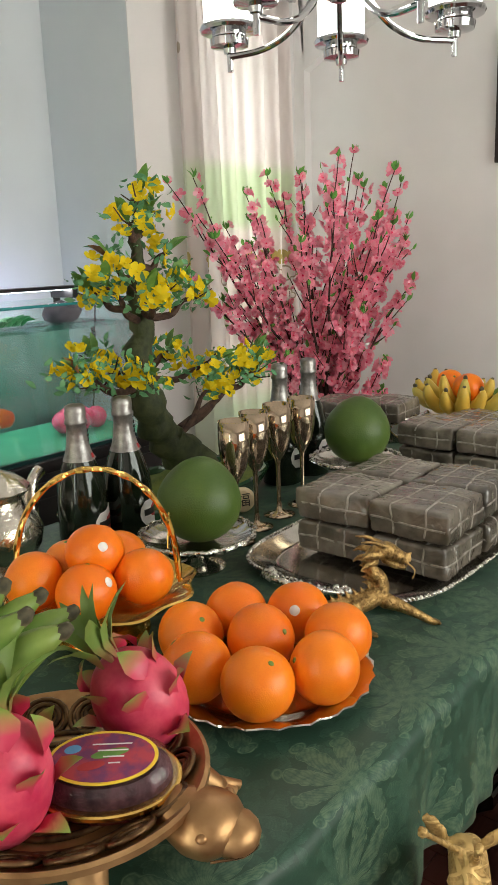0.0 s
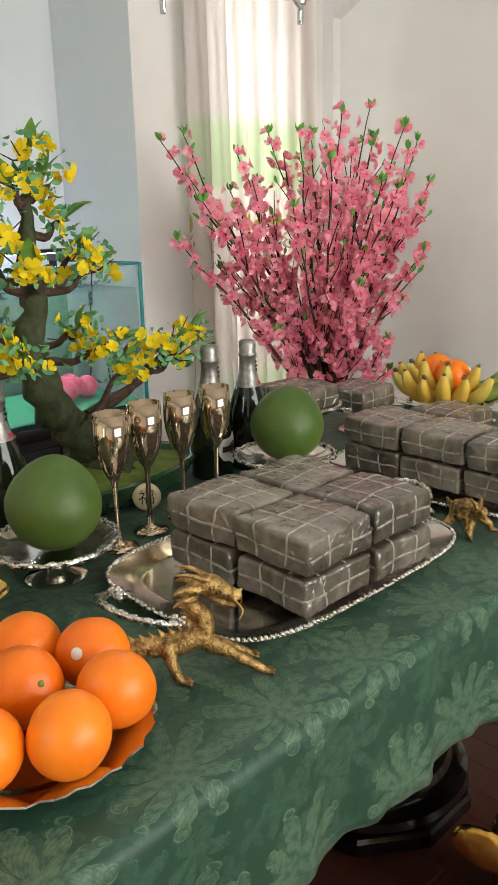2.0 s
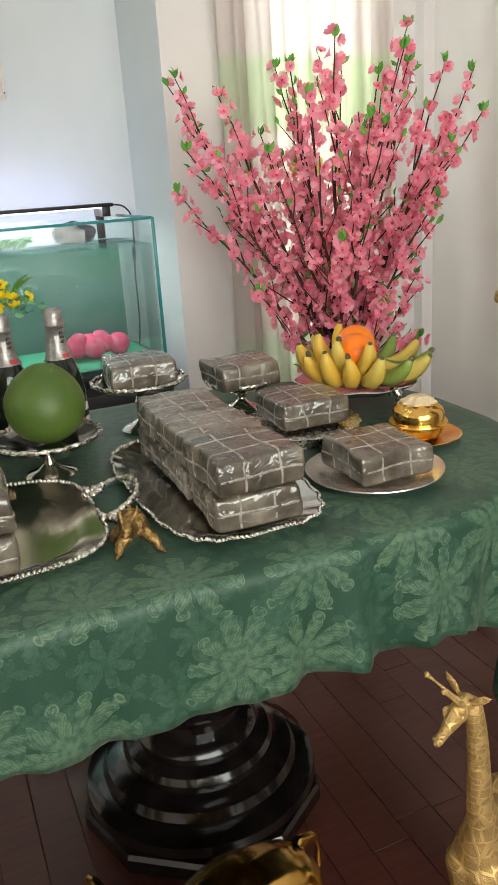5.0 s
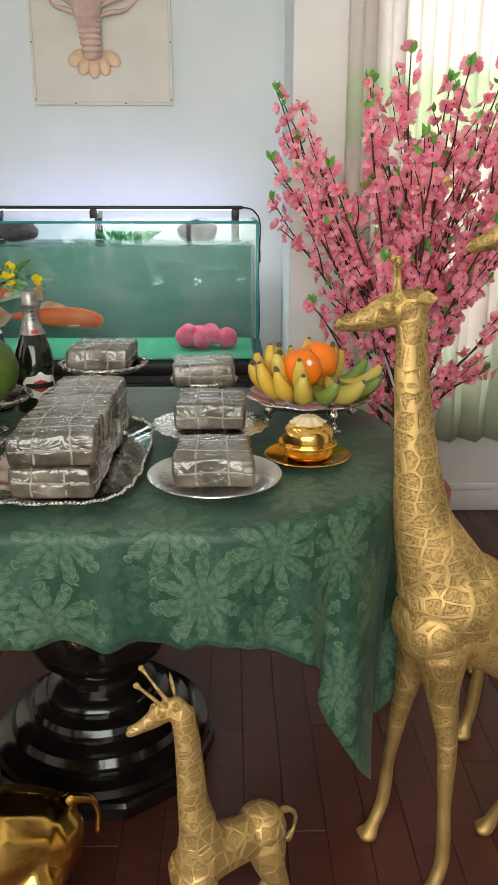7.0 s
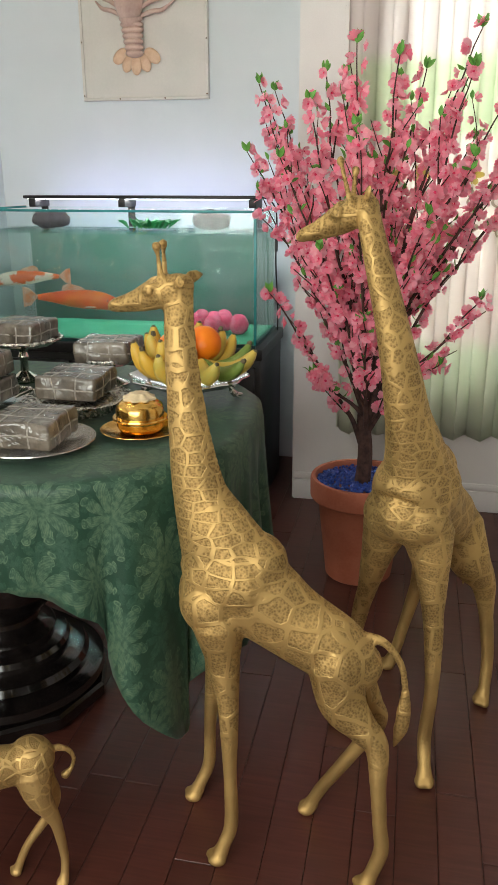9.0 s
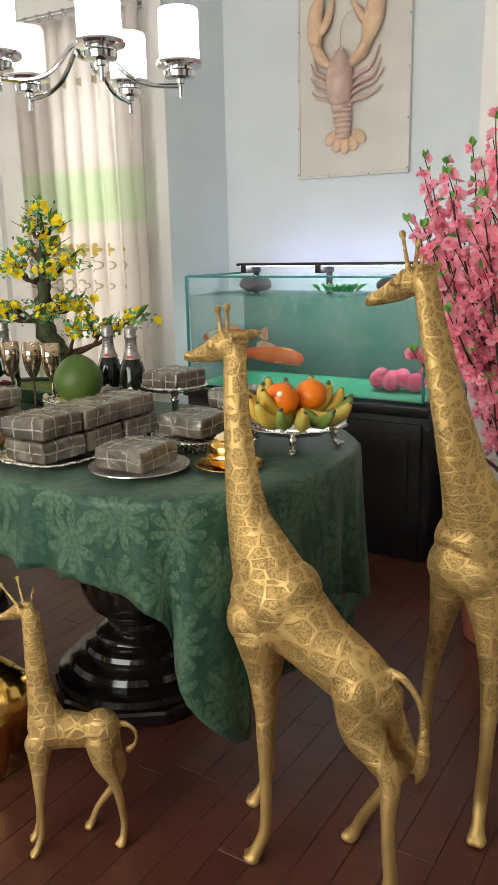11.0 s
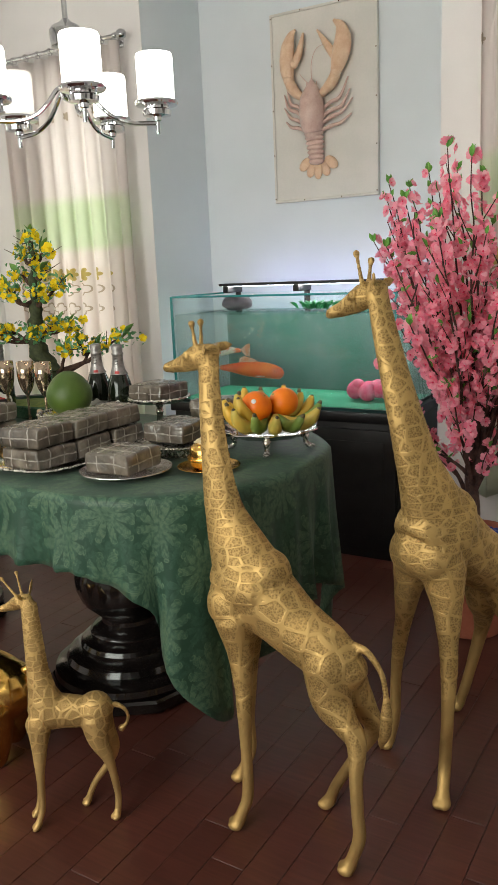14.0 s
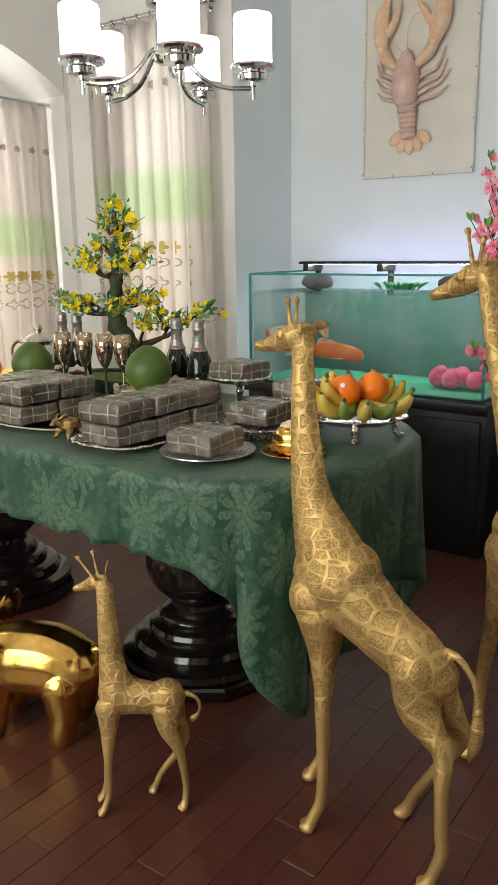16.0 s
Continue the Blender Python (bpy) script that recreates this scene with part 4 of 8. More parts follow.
    for a, b, e in (((0.195, 0.410), (0.124, 0.454), (0.103, 0.526)), ((0.195, 0.384), (0.113, 0.434), (0.088, 0.497)), ((0.195, 0.349), (0.122, 0.390), (0.087, 0.437)), ((0.200, 0.321), (0.126, 0.346), (0.094, 0.374)),
                    ((0.290, 0.406), (0.385, 0.452), (0.422, 0.532)), ((0.292, 0.375), (0.394, 0.413), (0.430, 0.479)), ((0.290, 0.346), (0.393, 0.384), (0.443, 0.438)), ((0.285, 0.313), (0.383, 0.335), (0.436, 0.372))):
        m_ = ((a[0] + b[0]) / 2, (a[1] + b[1]) / 2 + 0.004)
        limb("leg", [(a[0], -0.026, a[1]), (m_[0], -0.030, m_[1]), (b[0], -0.028, b[1]), (e[0], -0.020, e[1])], [0.0085, 0.0095, 0.0085, 0.0035], 1.0, 8, LOBSTER_PINK)
    limb("feeler", [(0.241, -0.032, 0.530), (0.243, -0.034, 0.616), (0.266, -0.030, 0.674), (0.300, -0.024, 0.690)], [0.0022, 0.0016, 0.001], 1.0, 6, LOBSTER_PINK)
    limb("feeler", [(0.222, -0.032, 0.530), (0.196, -0.030, 0.556), (0.176, -0.026, 0.580)], [0.0022, 0.0016, 0.001], 1.0, 6, LOBSTER_PINK)
    return lob


lobster()

# ---- aquarium and its cabinet ----
TX0, TX1, TY0, TY1, TZ0, TZ1 = 0.785, 1.89, 3.99, 4.44, 0.655, 1.135
cab = thing("aquarium_cabinet", "black wooden aquarium cabinet with panel doors", "cabinet", ((TX0 + TX1) / 2, 4.22, 0))
hw = (TX1 - TX0) / 2 + 0.03
bm = BM()
box(bm, (-hw + 0.01, -0.225, 0.0), (hw - 0.01, 0.24, 0.60), 0.004)
part("body", bm, CABINET, cab)
bm = BM()
box(bm, (-hw, -0.25, 0.60), (hw, 0.25, TZ0 - 0.012), 0.006)
part("top", bm, CABINET, cab)
for a, b in ((-hw + 0.03, -0.19), (-0.18, 0.18), (0.19, hw - 0.03)):
    bm = BM()
    box(bm, (a, -0.243, 0.05), (b, -0.2255, 0.57), 0.004)
    d = part("door", bm, CABINET, cab)
    bm = BM()
    box(bm, (a + 0.05, -0.2475, 0.10), (b - 0.05, -0.2435, 0.52), 0.002)
    part("door_panel", bm, CABINET, d)

tank = thing("aquarium", "glass aquarium of cloudy green water", "aquarium", (TX0, TY0, TZ0 - 0.012))
W, D, H, G = TX1 - TX0, TY1 - TY0, TZ1 - TZ0 + 0.012, 0.008
for nm, lo, hi in (("base", (0, 0, 0), (W, D, 0.012)),):
    bm = BM()
    box(bm, lo, hi)
    part(nm, bm, TANK_TRIM, tank, smooth=False)
for lo, hi in (((G, 0, 0.0125), (W - G, G, H)), ((G, D - G, 0.0125), (W - G, D, H)), ((0, 0, 0.0125), (G - 0.0005, D, H)), ((W - G + 0.0005, 0, 0.0125), (W, D, H))):
    bm = BM()
    box(bm, lo, hi)
    part("glass_pane", bm, TANK_GLASS, tank, smooth=False).visible_shadow = False
for x in (0.0, W):
    for y in (0.0,):
        bm = BM()
        box(bm, (x - 0.005, y - 0.005, 0.0125), (x + 0.005, y + 0.005, H + 0.001), 0.002)
        part("corner_strip", bm, TANK_EDGE, tank)
for lo, hi in (((0.006, -0.004, H - 0.006), (W - 0.006, 0.010, H + 0.003)), ((-0.004, 0.006, H - 0.006), (0.010, D - 0.006, H + 0.003)), ((W - 0.010, 0.006, H - 0.006), (W + 0.004, D - 0.006, H + 0.003))):
    bm = BM()
    box(bm, lo, hi, 0.002)
    part("rim_strip", bm, TANK_EDGE, tank)
bm = BM()
box(bm, (G + 0.002, G + 0.002, 0.014), (W - G - 0.002, D - G - 0.002, H - 0.085))
part("water", bm, WATER, tank, "cloudy green water", smooth=False).visible_shadow = False
bm = BM()
box(bm, (G + 0.002, G + 0.002, H - 0.084), (W - G - 0.002, D - G - 0.002, H - 0.0825))
part("water_surface", bm, WATER_TOP, tank, smooth=False).visible_shadow = False
bm = BM()
box(bm, (0.01, D + 0.006, 0.0), (W - 0.01, D + 0.012, H - 0.085), 0.001)
part("back_sheet", bm, surface("back_sheet_green", (0.13, 0.33, 0.27), (0.30, 0.41, 0.40), 4, 0.7), tank)

bm = BM()
box(bm, (0.012, 0.012, 0.0125), (W - 0.012, D - 0.012, 0.0132))
part("green_floor", bm, surface("tank_floor_green", (0.03, 0.36, 0.20), (0.07, 0.46, 0.28), 6, 0.6), tank, "bright green tank floor", smooth=False)

orn = thing("aquarium_ornament", "bright pink knobbly aquarium ornament", "ornament", (1.705, 4.205, TZ0 + 0.004))
bm = BM()
rnd = random.Random(8)
for k in range(11):
    ball(bm, (rnd.uniform(-0.085, 0.085), rnd.uniform(-0.03, 0.03), rnd.uniform(0.03, 0.062)), rnd.uniform(0.03, 0.042), seg=12, rings=8)
part("coral_body", bm, CORAL, orn, edge=None)

bar = thing("aquarium_light", "slim black aquarium light bar, switched on", "light", (1.346, 4.335, TZ1 + 0.004))
bm = BM()
box(bm, (-0.50, -0.032, 0.030), (0.50, 0.032, 0.043), 0.005)
part("housing", bm, BLACK_PLASTIC, bar)
bm = BM()
box(bm, (-0.48, -0.026, 0.0275), (0.48, 0.026, 0.0305))
part("led_strip", bm, TANK_LED, bar, "glowing bluish LED strip", smooth=False)
for x in (-0.46, -0.07, 0.47):
    bm = BM()
    box(bm, (x - 0.015, -0.030, -0.003), (x + 0.015, 0.106, 0.030), 0.003)
    box(bm, (x - 0.015, 0.084, -0.085), (x + 0.015, 0.092, 0.001), 0.002)
    part("bracket", bm, BLACK_PLASTIC, bar)
bm = BM()
tube(bm, curve_points([(0.495, 0.0, 0.038), (0.54, -0.02, 0.025), (0.565, -0.02, -0.03), (0.56, 0.0, -0.20), (0.565, 0.03, -0.40), (0.56, 0.06, -0.52)], 30), 0.003, 8)
box(bm, (0.556, -0.010, -0.17), (0.568, 0.004, -0.12), 0.003)
part("cable", bm, BLACK_PLASTIC, bar)
lamp("aquarium_lamp", "AREA", 4.2, look((1.346, 4.335, TZ1 + 0.030), (1.346, 4.335, 0)), (1.0, 0.96, 0.95), size=0.95, size_y=0.05)
lamp("aquarium_wash", "AREA", 0.6, look((1.346, 4.455, TZ1 + 0.03), (1.346, 4.66, 1.24)), (0.46, 0.45, 1.0), size=0.95, size_y=0.04)

# stones and a plastic plant on a glass ledge at the water's edge, along the back
bm = BM()
box(bm, (G + 0.002, D - 0.28, H - 0.081), (W - G - 0.002, D - 0.16, H - 0.077), 0.001)
part("glass_ledge", bm, TANK_GLASS, tank, smooth=False).visible_shadow = False
for x, seed in ((1.005, 3), (1.672, 9)):
    bm = BM()
    ball(bm, (0, 0, 0.034), 1, seg=24, rings=16, scale=(0.078, 0.050, 0.036))
    for v in bm.verts:
        v.co += Vector(noise.noise_vector(v.co * 22 + Vector((seed, 0, 0)))) * 0.012 + Vector(noise.noise_vector(v.co * 70)) * 0.004
        v.co.z = max(v.co.z, 0.0)
    ob = part("aquarium_stone", bm, ROCK, edge=None)
    ob.location = (x, 4.215, TZ1 - 0.0765)
    tagged(ob, "rough purplish-grey stone at the aquarium's back", "stone", "aquarium stones")
plant = thing("aquarium_plant", "bright green plastic aquarium plant", "plant", (1.415, 4.215, TZ1 - 0.0765))
rnd = random.Random(15)
for k in range(26):
    a, r = rnd.uniform(0, 360), rnd.uniform(0, 0.09)
    bm = BM()
    tube(bm, curve_points([(0, 0, 0), (0.020, 0, 0.022), (0.048, 0, 0.026 + rnd.uniform(-0.01, 0.012))], 6), [0.002, 0.006, 0.008, 0.008, 0.005, 0.001], 5, flat=1.0)
    part("frond", bm, FROND, plant, place=pose(r * math.cos(radians(a)) * 1.1, r * math.sin(radians(a)) * 0.3, 0.002, 0, 0, a))


def koi(x, y, z, turn, length, mat, label):
    """A carp: tapering body with forked tail, back fin, breast fins and mouth; it swims toward local x."""
    fish = thing("koi_fish", label, "fish", (x, y, z), turn, "aquarium fish")
    k = length
    bm = BM()
    spine = curve_points([(-0.40 * k, 0.02 * k, 0.01 * k), (-0.2 * k, 0, 0.012 * k), (0.05 * k, 0, 0.0), (0.28 * k, 0, -0.012 * k), (0.45 * k, 0, -0.045 * k), (0.5 * k, 0, -0.06 * k)], 26)
    tube(bm, spine, [k * r for r in spread_radii([0.030, 0.055, 0.092, 0.105, 0.095, 0.070, 0.026], 26)], 14, flat=0.62, up=Vector((0, 0, 1)))
    part("body", bm, mat, fish, edge=None)
    for name, pts in (("tail_fin", [(-0.39, 0.02), (-0.50, 0.11), (-0.56, 0.12), (-0.49, 0.01), (-0.56, -0.10), (-0.48, -0.08)]), ("back_fin", [(-0.12, 0.075), (-0.10, 0.14), (-0.04, 0.165), (0.10, 0.13), (0.16, 0.09), (0.02, 0.06)])):
        bm = BM()
        lo = [bm.verts.new((px * k, -0.003, pz * k)) for px, pz in pts]
        hi = [bm.verts.new((px * k, 0.003, pz * k)) for px, pz in pts]
        bm.faces.new(lo)
        bm.faces.new(hi[::-1])
        for i in range(len(pts)):
            j = (i + 1) % len(pts)
            bm.faces.new((lo[i], hi[i], hi[j], lo[j]))
        bmesh.ops.triangulate(bm, faces=[f for f in bm.faces if len(f.verts) > 4])
        part(name, bm, FISH_FIN, fish)
    for sgn in (-1, 1):
        bm = BM()
        ball(bm, (0.22 * k, 0.085 * k * sgn, -0.075 * k), 0.055 * k, seg=10, rings=6, scale=(1.3, 0.7, 0.15))
        part("breast_fin", bm, FISH_FIN, fish, edge=None)
        bm = BM()
        ball(bm, (0.40 * k, 0.042 * k * sgn, -0.012 * k), 0.012 * k, seg=8, rings=6)
        part("eye", bm, INK, fish, edge=None)
    return fish


koi(1.150, 4.050, 0.800, 4, 0.36, KOI_ORANGE, "orange koi swimming in the aquarium")
koi(0.945, 4.120, 0.870, 200, 0.28, KOI_PATCHED, "orange and white koi in the aquarium")

# ---- chandelier ----
CX, CY = 1.346, 2.822
ch = thing("chandelier", "chrome five-arm chandelier with lit frosted cylinder shades", "chandelier", (CX, CY, 0))
bm = BM()
tube(bm, [(0, 0, 1.93), (0, 0, TOP)], 0.008, 12)
lathe(bm, [(0, 1.745), (0.010, 1.747), (0.016, 1.745), (0.030, 1.752), (0.034, 1.765), (0.028, 1.775), (0.024, 1.80), (0.024, 1.885), (0.046, 1.892), (0.048, 1.905), (0.048, 1.935), (0.040, 1.945), (0.020, 1.955), (0.009, 1.965)], 28)
part("stem", bm, CHROME, ch)
bm = BM()
lathe(bm, [(0, TOP - 0.002), (0.065, TOP - 0.002), (0.065, TOP - 0.02), (0.04, TOP - 0.045), (0.012, TOP - 0.055), (0, TOP - 0.055)], 28)
part("canopy", bm, CHROME, ch)
ARM = 0.245
for k in range(5):
    a = 31.75 + 72 * k
    m = pose(0, 0, 0, 0, 0, a)
    bm = BM()
    tube(bm, curve_points([(0.020, 0, 1.785), (0.045, 0, 1.772), (0.075, 0, 1.735), (0.115, 0, 1.700), (0.17, 0, 1.680), (ARM, 0, 1.676)], 24), 0.0065, 10, m)
    arm = part("arm", bm, CHROME, ch)
    bm = BM()
    t = m @ Matrix.Translation((ARM, 0, 0.020))
    lathe(bm, [(0, 1.625), (0.006, 1.626), (0.0065, 1.66), (0.012, 1.662), (0.014, 1.672), (0.040, 1.676), (0.042, 1.690), (0.036, 1.694), (0.036, 1.702), (0.060, 1.704), (0.063, 1.710), (0.060, 1.716), (0.050, 1.718), (0.0, 1.718)], 28, t)
    part("cup", bm, CHROME, arm, "chrome lamp cup with a flared rim")
    bm = BM()
    lathe(bm, [(0.0, 1.7185), (0.050, 1.719), (0.0525, 1.725), (0.0525, 1.836), (0.050, 1.842), (0.046, 1.842), (0.048, 1.834), (0.048, 1.73), (0, 1.725)], 32, t)
    if k == 2:
        part("shade", bm, SHADE_OFF, ch, "frosted white glass shade, its bulb out")
    else:
        part("shade", bm, SHADE, ch, "lit frosted white glass shade")

# ---- dining table ----
TABLE = 0.762                        # top of the cloth
TL, TR, TN, TF, TROUND = -0.05, 2.14, 2.24, 3.15, 0.40
TCX, TCY = (TL + TR) / 2, (TN + TF) / 2
table = thing("dining_table", "black lacquered table on two turned pedestals", "table", (TCX, TCY, 0))


def outline(grow, n=360):
    """Rounded rectangle round the table: points and outward normals, by even steps of length."""
    hx, hy, r = (TR - TL) / 2, (TF - TN) / 2, TROUND
    sx, sy, q = 2 * (hx - r), 2 * (hy - r), math.pi * r / 2
    total, out = 2 * (sx + sy) + 4 * q, []
    for i in range(n):
        s = total * i / n
        for kind, length, start, d in (("l", sx, (-hx + r, -hy), 0), ("a", q, (hx - r, -hy + r), -90), ("l", sy, (hx, -hy + r), 90), ("a", q, (hx - r, hy - r), 0), ("l", sx, (hx - r, hy), 180), ("a", q, (-hx + r, hy - r), 90), ("l", sy, (-hx, hy - r), 270), ("a", q, (-hx + r, -hy + r), 180)):
            if s <= length:
                break
            s -= length
        if kind == "l":
            t = radians(d)
            p = Vector((start[0] + math.cos(t) * s, start[1] + math.sin(t) * s))
            nrm = Vector((math.sin(t), -math.cos(t)))
        else:
            t = radians(d) + s / r
            nrm = Vector((math.cos(t), math.sin(t)))
            p = Vector(start) + nrm * r
        out.append((p + nrm * grow, nrm, kind == "a", s / length))
    return out


bm = BM()
ring = outline(-0.012, 120)
for z0, z1, g in ((TABLE - 0.045, TABLE - 0.006, 0.0),):
    lo = [bm.verts.new((p.x, p.y, z0)) for p, *_ in ring]
    hi = [bm.verts.new((p.x, p.y, z1)) for p, *_ in ring]
    bm.faces.new(lo[::-1])
    bm.faces.new(hi)
    for k in range(len(lo)):
        j = (k + 1) % len(lo)
        bm.faces.new((lo[k], lo[j], hi[j], hi[k]))
part("tabletop", bm, BLACKWOOD, table)


def pedestal(x):
    ped = new("pedestal")
    ped.parent, ped.location = table, (x, 0, 0)
    bm = BM()
    lathe(bm, [(0, 0.004), (0.272, 0.004), (0.285, 0.012), (0.285, 0.040), (0.278, 0.048), (0, 0.05)], 10)
    base = part("plinth", bm, BLACKWOOD, table, smooth=False)
    base.location = (x, 0, 0)
    bm = BM()
    lathe(bm, [(0.262, 0.049), (0.272, 0.062), (0.268, 0.080), (0.245, 0.090), (0.225, 0.092), (0.228, 0.104), (0.218, 0.120), (0.195, 0.128), (0.175, 0.130), (0.176, 0.146), (0.168, 0.158), (0.150, 0.164), (0.138, 0.166), (0.140, 0.182), (0.130, 0.196), (0.112, 0.205), (0.100, 0.212), (0.098, 0.225), (0.0, 0.226)], 48)
    part("turned_base", bm, BLACKWOOD, table).location = (x, 0, 0)
    bm = BM()
    lathe(bm, [(0.085, 0.222), (0.105, 0.245), (0.135, 0.28), (0.150, 0.32), (0.152, 0.36), (0.138, 0.41), (0.112, 0.455), (0.09, 0.50), (0.075, 0.55), (0.08, 0.60), (0.10, 0.63), (0.125, 0.66), (0.14, 0.70), (0.14, 0.718), (0, 0.718)], 64, wave=lambda a, i: 1 + (0.05 if 1 < i < 7 else 0) * abs(math.sin(6 * a)) ** 0.6)
    part("carved_vase", bm, BLACKWOOD, table, "carved leafy vase-shaped column").location = (x, 0, 0)
    bpy.data.objects.remove(ped)


for x in (1.50 - TCX, 0.55 - TCX):
    pedestal(x)
for ob in table.children:
    if ob.name.split(".")[0] in ("plinth", "turned_base", "carved_vase"):
        ob.location.y += 0.025
        if "vase" not in ob.name:
            ob.scale = (0.89, 0.89, 1)


def tablecloth():
    """A rectangular damask cloth over the rounded top: flat, then hanging in folds, longest at the corners."""
    bm = BM()
    uvl = bm.loops.layers.uv.new("UVMap")
    n, down = 420, 16
    hx, hy = (TR - TL) / 2 + 0.36, (TF - TN) / 2 + 0.195
    ring = outline(0.0, n)
    rows, uvs = [], []
    for g in (-0.40, -0.30, -0.2, -0.10, -0.04, -0.012):
        inner = []
        for p, nm, arc, f in ring:
            q = p + nm * g
            inner.append(bm.verts.new((q.x, q.y, TABLE + 0.0012 * noise.noise(Vector((q.x * 5, q.y * 5, 0))) - 0.001)))
        rows.append(inner)
        uvs.append([(p + nm * g) for p, nm, *_ in ring])
    lengths = []
    for p, nm, arc, f in ring:
        reach = min((hx - abs(p.x)) / abs(nm.x) if abs(nm.x) > 1e-4 else 9, (hy - abs(p.y)) / abs(nm.y) if abs(nm.y) > 1e-4 else 9)
        lengths.append(reach)
    lengths = [r + (0.11 * max(0.0, 1 - abs(q[3] - 0.5) * 4.5) if q[2] else 0) for r, q in zip(lengths, ring)]
    lengths = [sum(lengths[(k + d) % n] for d in range(-2, 3)) / 5 for k in range(n)]
    for j in range(1, down + 1):
        row, uvr = [], []
        for k, (p, nm, arc, f) in enumerate(ring):
            s = lengths[k] * (j / down) ** 1.15
            L = lengths[k]
            w = k / n * 2 * math.pi
            corner = math.sin(math.pi * f) if arc else 0.0
            edge = 0.016
            if s < edge * 1.57:
                a = s / edge
                out, drop = edge * math.sin(a), edge * (1 - math.cos(a))
            else:
                out, drop = edge, edge + (s - edge * 1.57)
            t = (s / L) ** 1.3
            soft = 0.017 * math.sin(31 * w + 2 * math.sin(5 * w)) + 0.010 * math.sin(53 * w + 1.3) + 0.005 * math.sin(97 * w + 0.4)
            big = 0.030 * corner * math.cos((f - 0.5) * math.pi * 7.0)
            soft *= 0.45 + 0.75 * min(1.0, max(0.0, (abs(p.x) - 0.35) / 0.5))
            out += t * (soft + big + 0.006) - 0.012 * t * corner ** 3
            side = t * 0.03 * corner * math.sin((f - 0.5) * math.pi * 7.0)
            q = p + nm * (out - 0.012) + Vector((-nm.y, nm.x)) * side
            hem = 0.003 * math.sin(24 * w) * (j == down)
            row.append(bm.verts.new((q.x, q.y, TABLE - 0.001 - drop + hem)))
            uvr.append(p + nm * s)
        rows.append(row)
        uvs.append(uvr)
    for a in range(len(rows) - 1):
        for k in range(n):
            j = (k + 1) % n
            f = bm.faces.new((rows[a][k], rows[a][j], rows[a + 1][j], rows[a + 1][k]))
            for lp, (r_, c_) in zip(f.loops, ((a, k), (a, j), (a + 1, j), (a + 1, k))):
                lp[uvl].uv = (uvs[r_][c_].x, uvs[r_][c_].y)
    f = bm.faces.new(rows[0][::-1])
    for lp in f.loops:
        lp[uvl].uv = (lp.vert.co.x, lp.vert.co.y)
    ob = part("tablecloth", bm, DAMASK, edge=None)
    ob.location = (TCX, TCY, 0)
    s = ob.modifiers.new("thickness", "SOLIDIFY")
    s.thickness, s.offset = 0.0014, -1
    return tagged(ob, "dark green damask tablecloth with woven flowers", "tablecloth")


tablecloth()

# ---- golden animals ----


def statue(name, label, strokes, balls, place, turn, voxel, mat, category="statue", soften=4):
    """One cast figure: limbs and body as tapered strokes, fused into a single skin."""
    bm = BM()
    for pts, radii, flat, *up in strokes:
        n = max(4, len(pts) * 5)
        tube(bm, curve_points(pts, n), spread_radii(radii, n), 14, flat=flat, up=Vector(up[0]) if up else None)
        for end, r in ((pts[0], radii[0]), (pts[-1], radii[-1])):
            ball(bm, end, r * min(flat, 0.98), seg=12, rings=8)
    for c, r, sc, *rot in balls:
        ball(bm, c, r, seg=16, rings=12, scale=sc, rot=rot[0] if rot else None)
    ob = part(name, bm, mat, edge=None)
    ob.matrix_world = pose(*place, 0, 0, turn)
    fuse = ob.modifiers.new("fuse", "REMESH")
    fuse.mode, fuse.voxel_size, fuse.use_smooth_shade = "VOXEL", voxel, True
    sm = ob.modifiers.new("soften", "SMOOTH")
    sm.factor, sm.iterations = 0.5, soften
    skin = bpy.data.meshes.new_from_object(ob.evaluated_get(bpy.context.evaluated_depsgraph_get()))
    ob.modifiers.clear()
    ob.data = skin
    return tagged(ob, label, category, "golden animals")


